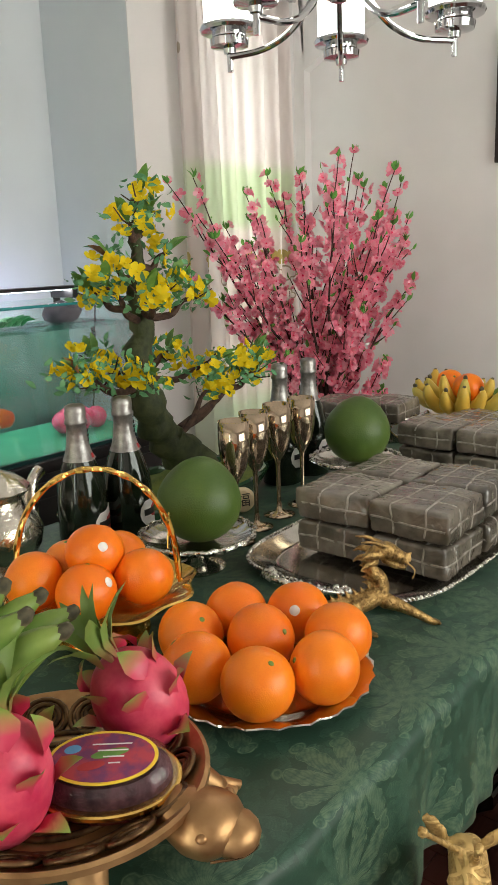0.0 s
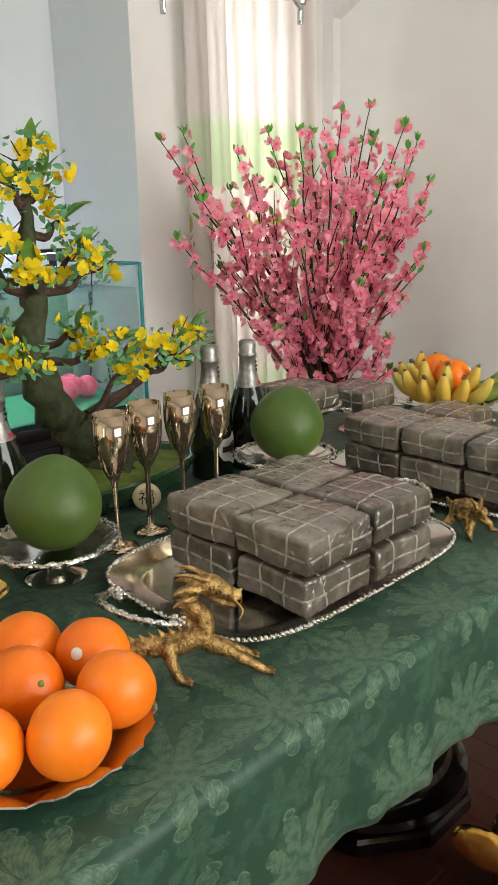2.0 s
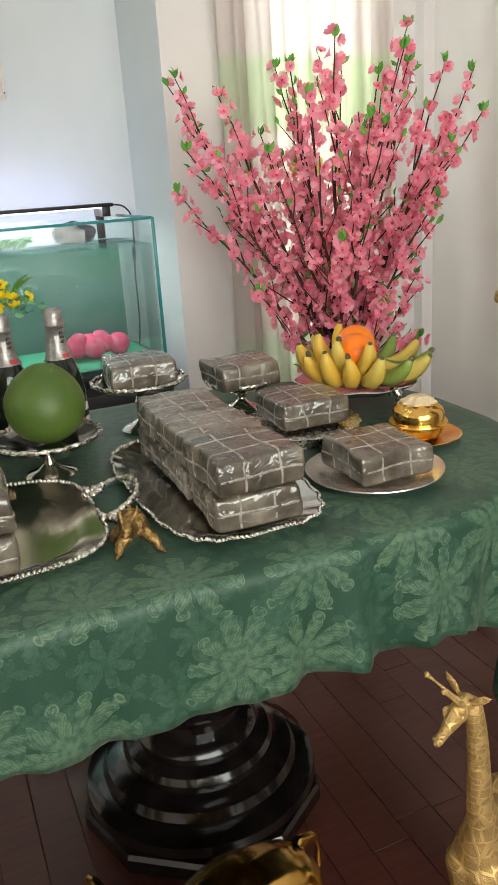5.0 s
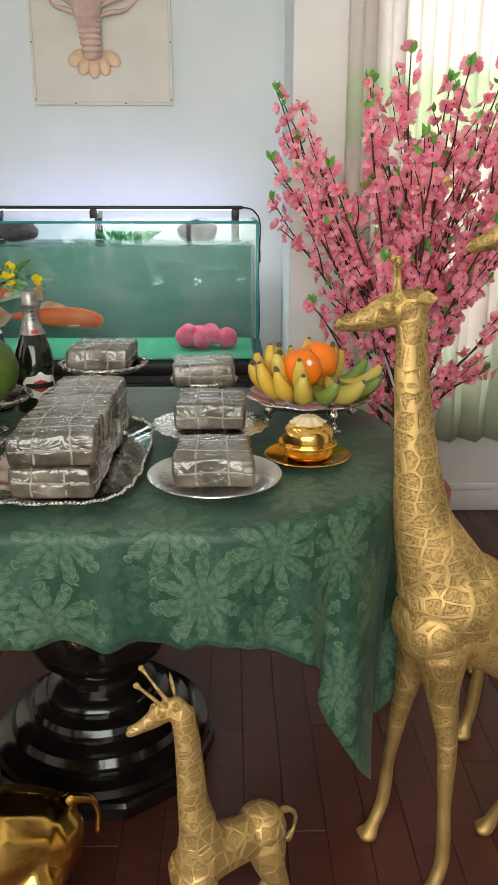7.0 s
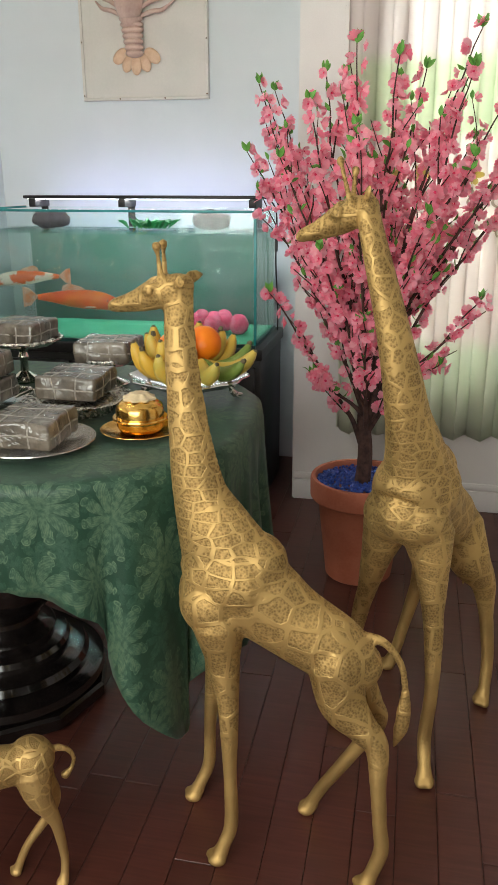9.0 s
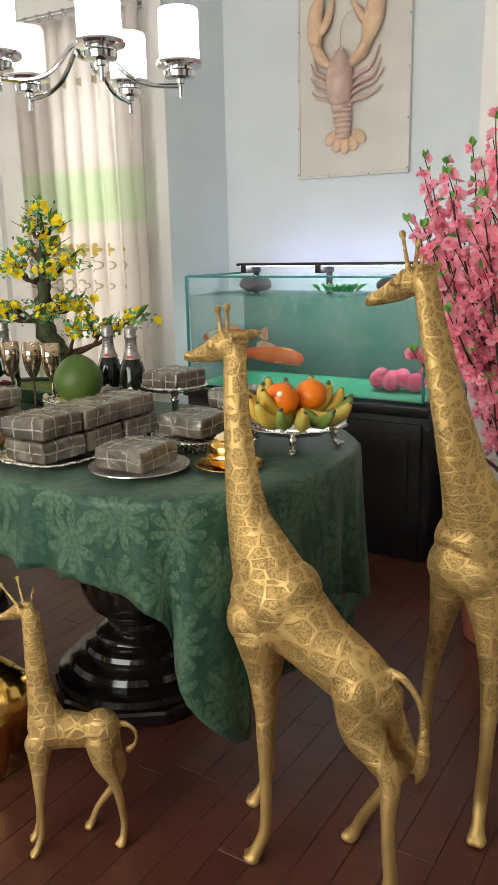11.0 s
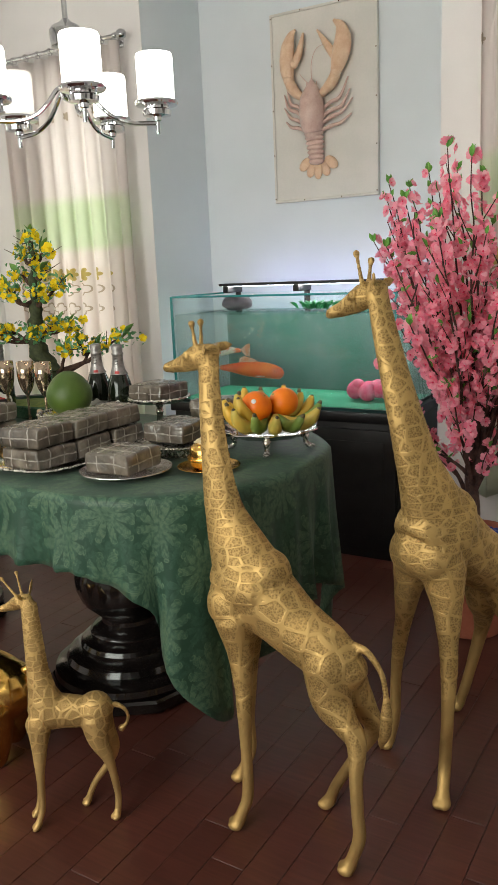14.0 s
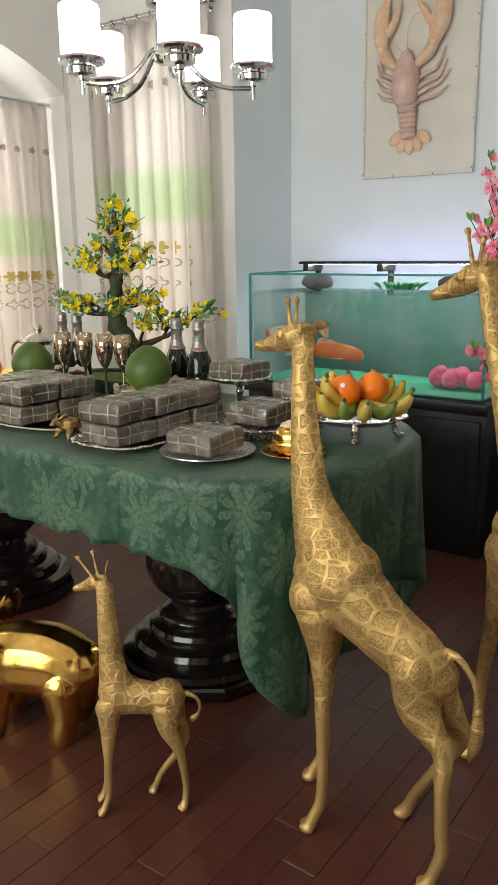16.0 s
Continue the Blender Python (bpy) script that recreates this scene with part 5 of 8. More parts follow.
def giraffe(S, back, neck, body, humps, legs, poll, nose, horns, ears, tail, mane=True):
    """Strokes of a standing giraffe. back: the way from breast to rump; neck and body: points and radii; legs: points, radii and the way the hoof points."""
    st, bl = [], []
    u = Vector((*back, 0)).normalized()
    side = Vector((-u.y, u.x, 0))
    st.append((body[0], body[1], 0.84, (0, 0, 1)))
    st.append((neck[0], neck[1], 0.76, u))
    for p, r in humps:
        bl.append((p, r, (1, 1, 1)))
    if mane:
        ridge = [Vector(p) + u * r * 0.96 for p, r in zip(neck[0], neck[1])][1:]
        st.append((ridge, [0.010 * S] + [0.0075 * S] * (len(ridge) - 2) + [0.006 * S], 0.5, u))
    # head
    top, tip = Vector(poll), Vector(nose)
    d = tip - top
    h = Vector((-d.y, d.x, 0)).normalized()
    up = h.cross(d).normalized()
    up = up if up.z > 0 else -up
    st.append(([top - d * 0.05, top + d * 0.22, top + d * 0.48, top + d * 0.74, top + d * 0.92, tip], [0.0215 * S, 0.0260 * S, 0.0205 * S, 0.0140 * S, 0.0130 * S, 0.0105 * S], 0.86, up))
    st.append(([top + d * 0.12 - up * 0.012 * S, top + d * 0.45 - up * 0.014 * S, tip - d * 0.10 - up * 0.007 * S], [0.015 * S, 0.0120 * S, 0.0075 * S], 0.8, up))
    st.append(([top + d * 0.30 + up * 0.020 * S, top + d * 0.62 + up * 0.011 * S], [0.0085 * S, 0.0055 * S], 1.0))
    for s in (-1, 1):
        bl.append((top + d * 0.37 + h * 0.0205 * S * s + up * 0.007 * S, 0.0075 * S, (1, 1, 1)))
        st.append(([top + d * 0.26 + h * 0.020 * S * s + up * 0.014 * S, top + d * 0.37 + h * 0.0235 * S * s + up * 0.0165 * S, top + d * 0.48 + h * 0.018 * S * s + up * 0.011 * S], [0.003 * S, 0.0045 * S, 0.003 * S], 1))
        bl.append((top + d * 0.95 + h * 0.009 * S * s + up * 0.005 * S, 0.0062 * S, (1, 1, 1)))
    for base, end in horns:
        base, end = Vector(base), Vector(end)
        st.append(([base - (end - base) * 0.3, base, base.lerp(end, 0.6), end], [0.0075 * S, 0.0058 * S, 0.0046 * S, 0.0052 * S], 1))
        bl.append((end, 0.0085 * S, (1, 1, 1)))
    for base, end in ears:
        base, end = Vector(base), Vector(end)
        e = end - base
        lift = Vector((0, 0, 1)) - e * (e.z / e.length_squared)
        st.append(([base, base + e * 0.35 + lift * 0.002 * S, base + e * 0.7 + lift * 0.001 * S, end], [0.0060 * S, 0.0125 * S, 0.0110 * S, 0.0020 * S], 0.36, (0, 0, 1)))
    for pts, radii, toe in legs:
        st.append((pts, radii, 0.95))
        f = Vector(pts[-1])
        t = Vector((*toe, 0)).normalized()
        w = Vector((-t.y, t.x, 0))
        z0 = -f.z
        st.append(([f, f + t * 0.006 * S + Vector((0, 0, z0 * 0.4)), f + t * 0.016 * S + Vector((0, 0, z0 + 0.011 * S))], [radii[-1], radii[-1] * 1.2, 0.011 * S], 1))
        for s in (-1, 1):
            bl.append((f + t * 0.014 * S + w * 0.0075 * S * s + Vector((0, 0, z0 + 0.0115 * S)), 0.0125 * S, (1.5 if abs(t.x) > abs(t.y) else 1.0, 1.5 if abs(t.y) >= abs(t.x) else 1.0, 0.95)))
    st.append((tail, [0.012 * S, 0.0085 * S, 0.007 * S, 0.007 * S, 0.014 * S, 0.014 * S, 0.003 * S], 0.85))
    return st, bl


# the middle giraffe, beside the table's corner
gm = giraffe(
    1.0, (1, 0.02),
    [[(-0.066, 0.003, 0.575), (-0.100, 0.002, 0.655), (-0.128, 0.002, 0.728), (-0.143, 0.003, 0.810), (-0.154, 0.008, 0.903), (-0.161, 0.013, 0.980), (-0.163, 0.017, 1.040), (-0.160, 0.018, 1.072)], [0.094, 0.070, 0.048, 0.0365, 0.0290, 0.0250, 0.0228, 0.0220]],
    [[(0.160, 0.006, 0.415), (0.105, 0.003, 0.450), (0.035, 0.0, 0.495), (-0.030, 0.0, 0.543), (-0.080, 0.0, 0.566), (-0.108, 0.0, 0.540)], [0.052, 0.066, 0.070, 0.083, 0.092, 0.074]],
    [((-0.028, 0.0, 0.600), 0.058), ((-0.102, -0.022, 0.530), 0.060), ((-0.102, 0.022, 0.530), 0.060), ((-0.055, 0.0, 0.572), 0.079)],
    [([(-0.088, -0.036, 0.500), (-0.080, -0.036, 0.420), (-0.070, -0.046, 0.340), (-0.067, -0.052, 0.290), (-0.065, -0.056, 0.190), (-0.062, -0.063, 0.083), (-0.076, -0.074, 0.034)], [0.050, 0.0310, 0.0205, 0.0182, 0.0132, 0.0142, 0.0135], (-1, -0.5)),
     ([(-0.100, 0.040, 0.500), (-0.112, 0.055, 0.410), (-0.122, 0.066, 0.330), (-0.128, 0.072, 0.280), (-0.138, 0.080, 0.180), (-0.143, 0.086, 0.085), (-0.162, 0.074, 0.034)], [0.050, 0.0310, 0.0205, 0.0182, 0.0132, 0.0142, 0.0135], (-1, -0.3)),
     ([(0.120, -0.014, 0.430), (0.135, -0.024, 0.355), (0.172, -0.037, 0.315), (0.200, -0.046, 0.285), (0.207, -0.066, 0.215), (0.214, -0.076, 0.140), (0.219, -0.080, 0.090), (0.203, -0.084, 0.034)], [0.054, 0.0450, 0.0290, 0.0225, 0.0150, 0.0138, 0.0148, 0.0135], (-1, -0.3)),
     ([(0.130, 0.016, 0.430), (0.150, 0.036, 0.360), (0.182, 0.050, 0.300), (0.196, 0.054, 0.262), (0.160, 0.060, 0.190), (0.120, 0.066, 0.120), (0.094, 0.074, 0.072), (0.078, 0.079, 0.036)], [0.054, 0.0440, 0.0270, 0.0210, 0.0150, 0.0140, 0.0140, 0.0135], (-1, 0.1))],
    (-0.158, 0.018, 1.076), (-0.276, 0.018, 1.040),
    [((-0.187, 0.007, 1.097), (-0.190, 0.003, 1.140)), ((-0.187, 0.031, 1.097), (-0.190, 0.037, 1.141))],
    [((-0.160, 0.036, 1.082), (-0.131, 0.074, 1.090)), ((-0.160, 0.000, 1.082), (-0.134, -0.034, 1.088))],
    [(0.160, 0.010, 0.470), (0.200, 0.010, 0.464), (0.232, 0.010, 0.425), (0.243, 0.010, 0.375), (0.244, 0.010, 0.325), (0.240, 0.010, 0.285), (0.230, 0.010, 0.245)])
statue("giraffe_statue", "antique gold giraffe statue with raised patches, beside the table", *gm, (2.238, 2.365, 0), 0, 0.0034, GIRAFFE, soften=10)

# the tallest giraffe, behind it; its body runs away toward the tree
def lg(a, b, z):
    """A point by its way along the body and to its left side."""
    return (a * 0.423 - b * 0.906 + 0.020, a * 0.906 + b * 0.423 + 0.023, z)


gl = giraffe(
    1.1, (0.423, 0.906),
    [[lg(0.020, 0, 0.645), (0.019, 0.010, 0.720), (0.002, -0.016, 0.800), (-0.018, -0.035, 0.900), (-0.042, -0.040, 1.000), (-0.070, -0.031, 1.100), (-0.084, -0.023, 1.150), (-0.094, -0.016, 1.190)], [0.105, 0.076, 0.056, 0.0455, 0.0375, 0.0315, 0.0285, 0.0265]],
    [[lg(0.272, 0, 0.463), lg(0.211, 0, 0.502), lg(0.133, 0, 0.552), lg(0.060, 0, 0.605), lg(0.004, 0, 0.631), lg(-0.027, 0, 0.602)], [0.060, 0.074, 0.080, 0.093, 0.103, 0.083]],
    [(lg(0.058, 0, 0.668), 0.066), (lg(-0.020, 0.028, 0.588), 0.064), (lg(-0.020, -0.028, 0.588), 0.064), (lg(0.030, 0, 0.637), 0.088)],
    [([lg(-0.010, -0.045, 0.560), lg(-0.012, -0.062, 0.470), lg(-0.020, -0.074, 0.385), lg(-0.026, -0.082, 0.325), lg(-0.040, -0.092, 0.215), (0.080, -0.048, 0.095), (0.084, -0.072, 0.038)], [0.056, 0.0350, 0.0230, 0.0205, 0.0150, 0.0158, 0.0150], (0.1, -1)),
     ([lg(-0.010, 0.045, 0.560), lg(-0.006, 0.070, 0.470), lg(0.000, 0.090, 0.385), lg(0.002, 0.105, 0.325), lg(0.004, 0.122, 0.215), (-0.095, 0.086, 0.095), (-0.106, 0.084, 0.038)], [0.056, 0.0350, 0.0230, 0.0205, 0.0150, 0.0158, 0.0150], (-1, -0.5)),
     ([lg(0.232, -0.016, 0.480), lg(0.245, -0.046, 0.395), lg(0.285, -0.070, 0.325), lg(0.295, -0.082, 0.240), lg(0.300, -0.095, 0.120), lg(0.285, -0.100, 0.038)], [0.060, 0.050, 0.031, 0.0180, 0.0158, 0.0150], (-0.4, -0.9)),
     ([lg(0.232, 0.016, 0.480), lg(0.245, 0.050, 0.395), lg(0.290, 0.085, 0.320), lg(0.305, 0.105, 0.250), lg(0.295, 0.130, 0.130), (0.016, 0.342, 0.080), (0.004, 0.342, 0.038)], [0.060, 0.050, 0.031, 0.0200, 0.0158, 0.0158, 0.0150], (-0.9, -0.2))],
    (-0.098, -0.008, 1.192), (-0.218, -0.003, 1.138),
    [((-0.128, -0.022, 1.212), (-0.146, -0.008, 1.272)), ((-0.122, 0.004, 1.212), (-0.120, 0.014, 1.256))],
    [((-0.098, 0.012, 1.198), (-0.088, 0.075, 1.212)), ((-0.098, -0.026, 1.200), (-0.088, -0.050, 1.232))],
    [lg(0.285, 0, 0.520), lg(0.325, 0, 0.510), lg(0.352, 0, 0.465), lg(0.362, 0, 0.41), lg(0.362, 0, 0.36), lg(0.358, 0, 0.31), lg(0.345, 0, 0.27)])
statue("giraffe_statue", "tall antique gold giraffe statue before the aquarium", *gl, (2.455, 2.655, 0), 0, 0.0038, GIRAFFE, soften=10)

# the small giraffe
gs = giraffe(
    0.62, (0.82, 0.57),
    [[(-0.050, -0.002, 0.285), (-0.057, -0.008, 0.335), (-0.063, -0.008, 0.380), (-0.066, -0.008, 0.430), (-0.070, -0.006, 0.490), (-0.076, -0.002, 0.535)], [0.046, 0.0300, 0.0242, 0.0215, 0.0190, 0.0180]],
    [[(0.048, 0.066, 0.262), (0.012, 0.040, 0.266), (-0.026, 0.016, 0.270), (-0.056, -0.004, 0.270)], [0.037, 0.038, 0.042, 0.046]],
    [((0.040, 0.060, 0.268), 0.042), ((-0.062, -0.022, 0.245), 0.030), ((-0.074, 0.004, 0.245), 0.030)],
    [([(-0.056, -0.026, 0.250), (-0.052, -0.036, 0.195), (-0.049, -0.044, 0.140), (-0.046, -0.048, 0.100), (-0.045, -0.052, 0.050), (-0.050, -0.060, 0.022)], [0.030, 0.0185, 0.0112, 0.0090, 0.0078, 0.0080], (-0.6, -0.8)),
     ([(-0.076, 0.006, 0.250), (-0.080, -0.002, 0.195), (-0.082, -0.010, 0.140), (-0.083, -0.016, 0.100), (-0.084, -0.020, 0.050), (-0.087, -0.026, 0.022)], [0.030, 0.0185, 0.0112, 0.0090, 0.0078, 0.0080], (-0.6, -0.8)),
     ([(0.046, 0.050, 0.250), (0.056, 0.044, 0.205), (0.072, 0.050, 0.165), (0.080, 0.056, 0.130), (0.086, 0.062, 0.060), (0.086, 0.058, 0.022)], [0.036, 0.0245, 0.0150, 0.0105, 0.0080, 0.0080], (-0.2, -0.9)),
     ([(0.034, 0.074, 0.250), (0.046, 0.082, 0.205), (0.060, 0.090, 0.165), (0.050, 0.086, 0.125), (0.012, 0.068, 0.065), (-0.006, 0.060, 0.022)], [0.034, 0.0235, 0.0140, 0.0100, 0.0080, 0.0080], (-0.8, -0.5))],
    (-0.086, 0.002, 0.540), (-0.149, -0.021, 0.512),
    [((-0.104, 0.006, 0.556), (-0.134, 0.024, 0.588)), ((-0.108, -0.012, 0.556), (-0.136, -0.018, 0.588))],
    [((-0.086, 0.014, 0.545), (-0.096, 0.036, 0.577)), ((-0.086, -0.010, 0.545), (-0.070, -0.036, 0.566))],
    [(0.076, 0.088, 0.276), (0.092, 0.098, 0.266), (0.100, 0.103, 0.246), (0.096, 0.100, 0.226), (0.088, 0.094, 0.216), (0.084, 0.091, 0.212), (0.081, 0.089, 0.209)])
statue("giraffe_statue", "small golden giraffe statue standing on the floor", *gs, (1.80, 2.128, 0), 0, 0.0022, GIRAFFE_SMALL, soften=8)

# another of the same, a size larger, at the table's front
statue("giraffe_statue", "golden giraffe statue looking up at the table front", *gs, (0.640, 2.190, 0), 14, 0.003, GIRAFFE_SMALL).scale = (1.24, 1.24, 1.24)

# the shiny baby elephant
el_st = [
    ([(0.13, 0, 0.19), (0.06, 0, 0.205), (-0.02, 0, 0.205), (-0.08, 0, 0.20)], [0.085, 0.098, 0.098, 0.085], 0.95),
    ([(-0.08, 0, 0.21), (-0.14, 0, 0.25), (-0.165, 0, 0.25)], [0.07, 0.068, 0.06], 0.95),
    ([(-0.20, 0, 0.235), (-0.235, 0, 0.21), (-0.26, 0, 0.17), (-0.285, 0, 0.16), (-0.305, 0, 0.185)], [0.045, 0.034, 0.026, 0.022, 0.019], 1),
    ([(0.19, 0, 0.25), (0.225, 0.0, 0.235), (0.235, 0.0, 0.20), (0.232, 0.0, 0.165)], [0.012, 0.008, 0.006, 0.009], 1),
]
for s in (-1, 1):
    el_st.append(([(0.11, 0.05 * s, 0.16), (0.115, 0.058 * s, 0.09), (0.105, 0.06 * s, 0.028)], [0.058, 0.042, 0.036], 1))
    el_st.append(([(-0.07, 0.05 * s, 0.17), (-0.078, 0.058 * s, 0.09), (-0.09, 0.06 * s, 0.028)], [0.050, 0.038, 0.034], 1))
    el_st.append(([(-0.125, 0.05 * s, 0.28), (-0.105, 0.095 * s, 0.295), (-0.10, 0.130 * s, 0.295), (-0.10, 0.150 * s, 0.28)], [0.014, 0.042, 0.042, 0.014], 0.28))
    el_st.append(([(-0.19, 0.03 * s, 0.215), (-0.235, 0.04 * s, 0.20)], [0.010, 0.006], 1))
statue("elephant_statue", "shiny gold elephant statue under the table edge", el_st, [], (1.345, 2.200, 0.0), 24, 0.004, GOLD_TUB, soften=14)

# ---- wrapped rice cakes ----
CAKE_W, CAKE_H = 0.136, 0.053


def cake_warp(c, seed):
    """The uneven swelling of one parcel, for its skin and its strings alike."""
    w, h = CAKE_W / 2 - 0.002, CAKE_H
    off = Vector((seed * 3.1, seed * 1.7, 0))
    bulge = max((1 - (c.x / w) ** 2) * (1 - (c.y / w) ** 2), 0)
    side = max(1 - (2 * c.z / h - 1) ** 2, 0)
    d = noise.noise_vector(c * 15 + off) * 0.0068
    out = Vector((c.x * (1 + 0.028 * side), c.y * (1 + 0.028 * side), c.z))
    out += Vector((d.x, d.y, d.z * 0.6 if c.z > 0.01 else 0))
    if c.z > h * 0.5:
        out.z += 0.0035 * bulge - 0.0015
    out.z = max(out.z, 0.0005)
    return out


def cake_proto(seed):
    """A square parcel in leaf and creased film."""
    w, h = CAKE_W / 2 - 0.003, CAKE_H
    bm = BM()
    box(bm, (-w, -w, 0.001), (w, w, h))
    bmesh.ops.bevel(bm, geom=bm.edges[:], offset=0.0066, segments=3, affect="EDGES", profile=0.6)
    bmesh.ops.subdivide_edges(bm, edges=[e for e in bm.edges if e.calc_length() > 0.02], cuts=11, use_grid_fill=True)
    off = Vector((seed * 2.3, seed * 4.1, 5))
    for v in bm.verts:
        fine = noise.noise_vector(v.co * 95 + off) * 0.0011
        ridge = (0.4 - abs(noise.noise(v.co * 38 + off))) * 0.0016
        v.co = cake_warp(v.co, seed) + fine + (v.co - Vector((0, 0, h / 2))).normalized() * ridge
        v.co.z = max(v.co.z, 0.0005)
    return finish(bm, "parcel", CAKE)


def cake_string(seed, axis, at):
    """A flat tie that follows the parcel round: axis 0 and 1 go over the top, axis 2 round the sides."""
    w, h, r = CAKE_W / 2 - 0.003, CAKE_H, 0.0075
    hx, lo, hi = w, (0.001 if axis < 2 else -w), (h if axis < 2 else w)
    path = []
    for cx_, cy_, a0 in ((hx - r, hi - r, 0), (-hx + r, hi - r, 90), (-hx + r, lo + r, 180), (hx - r, lo + r, 270)):
        for q in range(4):
            a = radians(a0 + 30 * q)
            path.append((cx_ + r * math.cos(a), cy_ + r * math.sin(a), math.cos(a), math.sin(a)))
    full = []
    for i, p in enumerate(path):
        q = path[(i + 1) % len(path)]
        steps = 12 if math.dist(p[:2], q[:2]) > 0.02 else 1
        for t in range(steps):
            f = t / steps
            full.append([p[k] + (q[k] - p[k]) * f for k in range(4)])
    bm = BM()
    rings = []
    for i, (u, v, nu, nv) in enumerate(full):
        wob = at + 0.0045 * noise.noise(Vector((i * 0.09, seed * 2.0, axis + at * 40)))
        ring = []
        for s, lift in ((-0.0023, -0.0010), (-0.0017, 0.0008), (0.0017, 0.0008), (0.0023, -0.0010)):
            flat = (u + nu * lift, v + nv * lift)
            if axis == 0:
                c, base = Vector((wob + s, flat[0], flat[1])), Vector((wob, u, v))
            elif axis == 1:
                c, base = Vector((flat[0], wob + s, flat[1])), Vector((u, wob, v))
            else:
                c, base = Vector((flat[0], flat[1], wob + s)), Vector((u, v, wob))
            ring.append(bm.verts.new(c + cake_warp(base, seed) - base))
        rings.append(ring)
    for p, q in zip(rings, rings[1:] + rings[:1]):
        for k in range(4):
            bm.faces.new((p[k], p[(k + 1) % 4], q[(k + 1) % 4], q[k]))
    return finish(bm, "string", STRING)


CAKE_BODIES = [cake_proto(k) for k in range(5)]
CAKE_STRINGS = [[cake_string(k, axis, at * CAKE_W / 2) for axis in (0, 1) for at in ((-0.38, 0.36) if k % 3 else (-0.42, 0.30))] + [cake_string(k, 2, CAKE_H * 0.5)] for k in range(5)]


def cake(x, y, z, turn, k, label, group="wrapped rice cakes"):
    c = thing("wrapped_cake", label, "rice cake", (x, y, z), turn, group)
    part("parcel", CAKE_BODIES[k % 5], None, c)
    for me in CAKE_STRINGS[k % 5]:
        part("string", me, None, c)
    return c


k = 0
for layer in range(2):
    for ix in range(2):
        for iy in range(2):
            cake(0.975 + 0.139 * ix + random.uniform(-0.003, 0.003) + 0.004 * layer, 2.429 + 0.139 * iy + random.uniform(-0.003, 0.003), TABLE + 0.014 + layer * (CAKE_H + 0.0025), random.uniform(-2.5, 2.5) + 90 * (k % 4), k, "leaf-wrapped square rice cake in film, stacked on a silver tray")
            k += 1
for layer in range(2):
    for iy in range(3):
        cake(1.517 + random.uniform(-0.003, 0.003), 2.401 + 0.139 * iy - 0.004 * layer, TABLE + 0.012 + layer * (CAKE_H + 0.0025), random.uniform(-2.5, 2.5) + 90 * (k % 4), k, "leaf-wrapped square rice cake in film, on a narrow tray")
        k += 1
cake(1.768, 2.440, TABLE + 0.0145, 1, 11, "leaf-wrapped square rice cake on a round plate")
cake(1.757, 2.682, TABLE + 0.040, -1, 12, "leaf-wrapped square rice cake on a low dish")
cake(1.735, 2.930, TABLE + 0.062, 3, 13, "leaf-wrapped square rice cake on a small stand")
cake(1.510, 2.925, TABLE + 0.100, -4, 14, "leaf-wrapped square rice cake on a footed stand")


# ---- trays, plates and stands ----


def rounded_ring(hx, hy, r, n, wave=0.0, waves=0):
    pts = []
    for i in range(n):
        a = 2 * math.pi * i / n
        c, s = math.cos(a), math.sin(a)
        e = 2.0 / r
        x, y = math.copysign(abs(c) ** e, c), math.copysign(abs(s) ** e, s)
        k = 1 + wave * math.sin(waves * a)
        pts.append((hx * x * k, hy * y * k))
    return pts


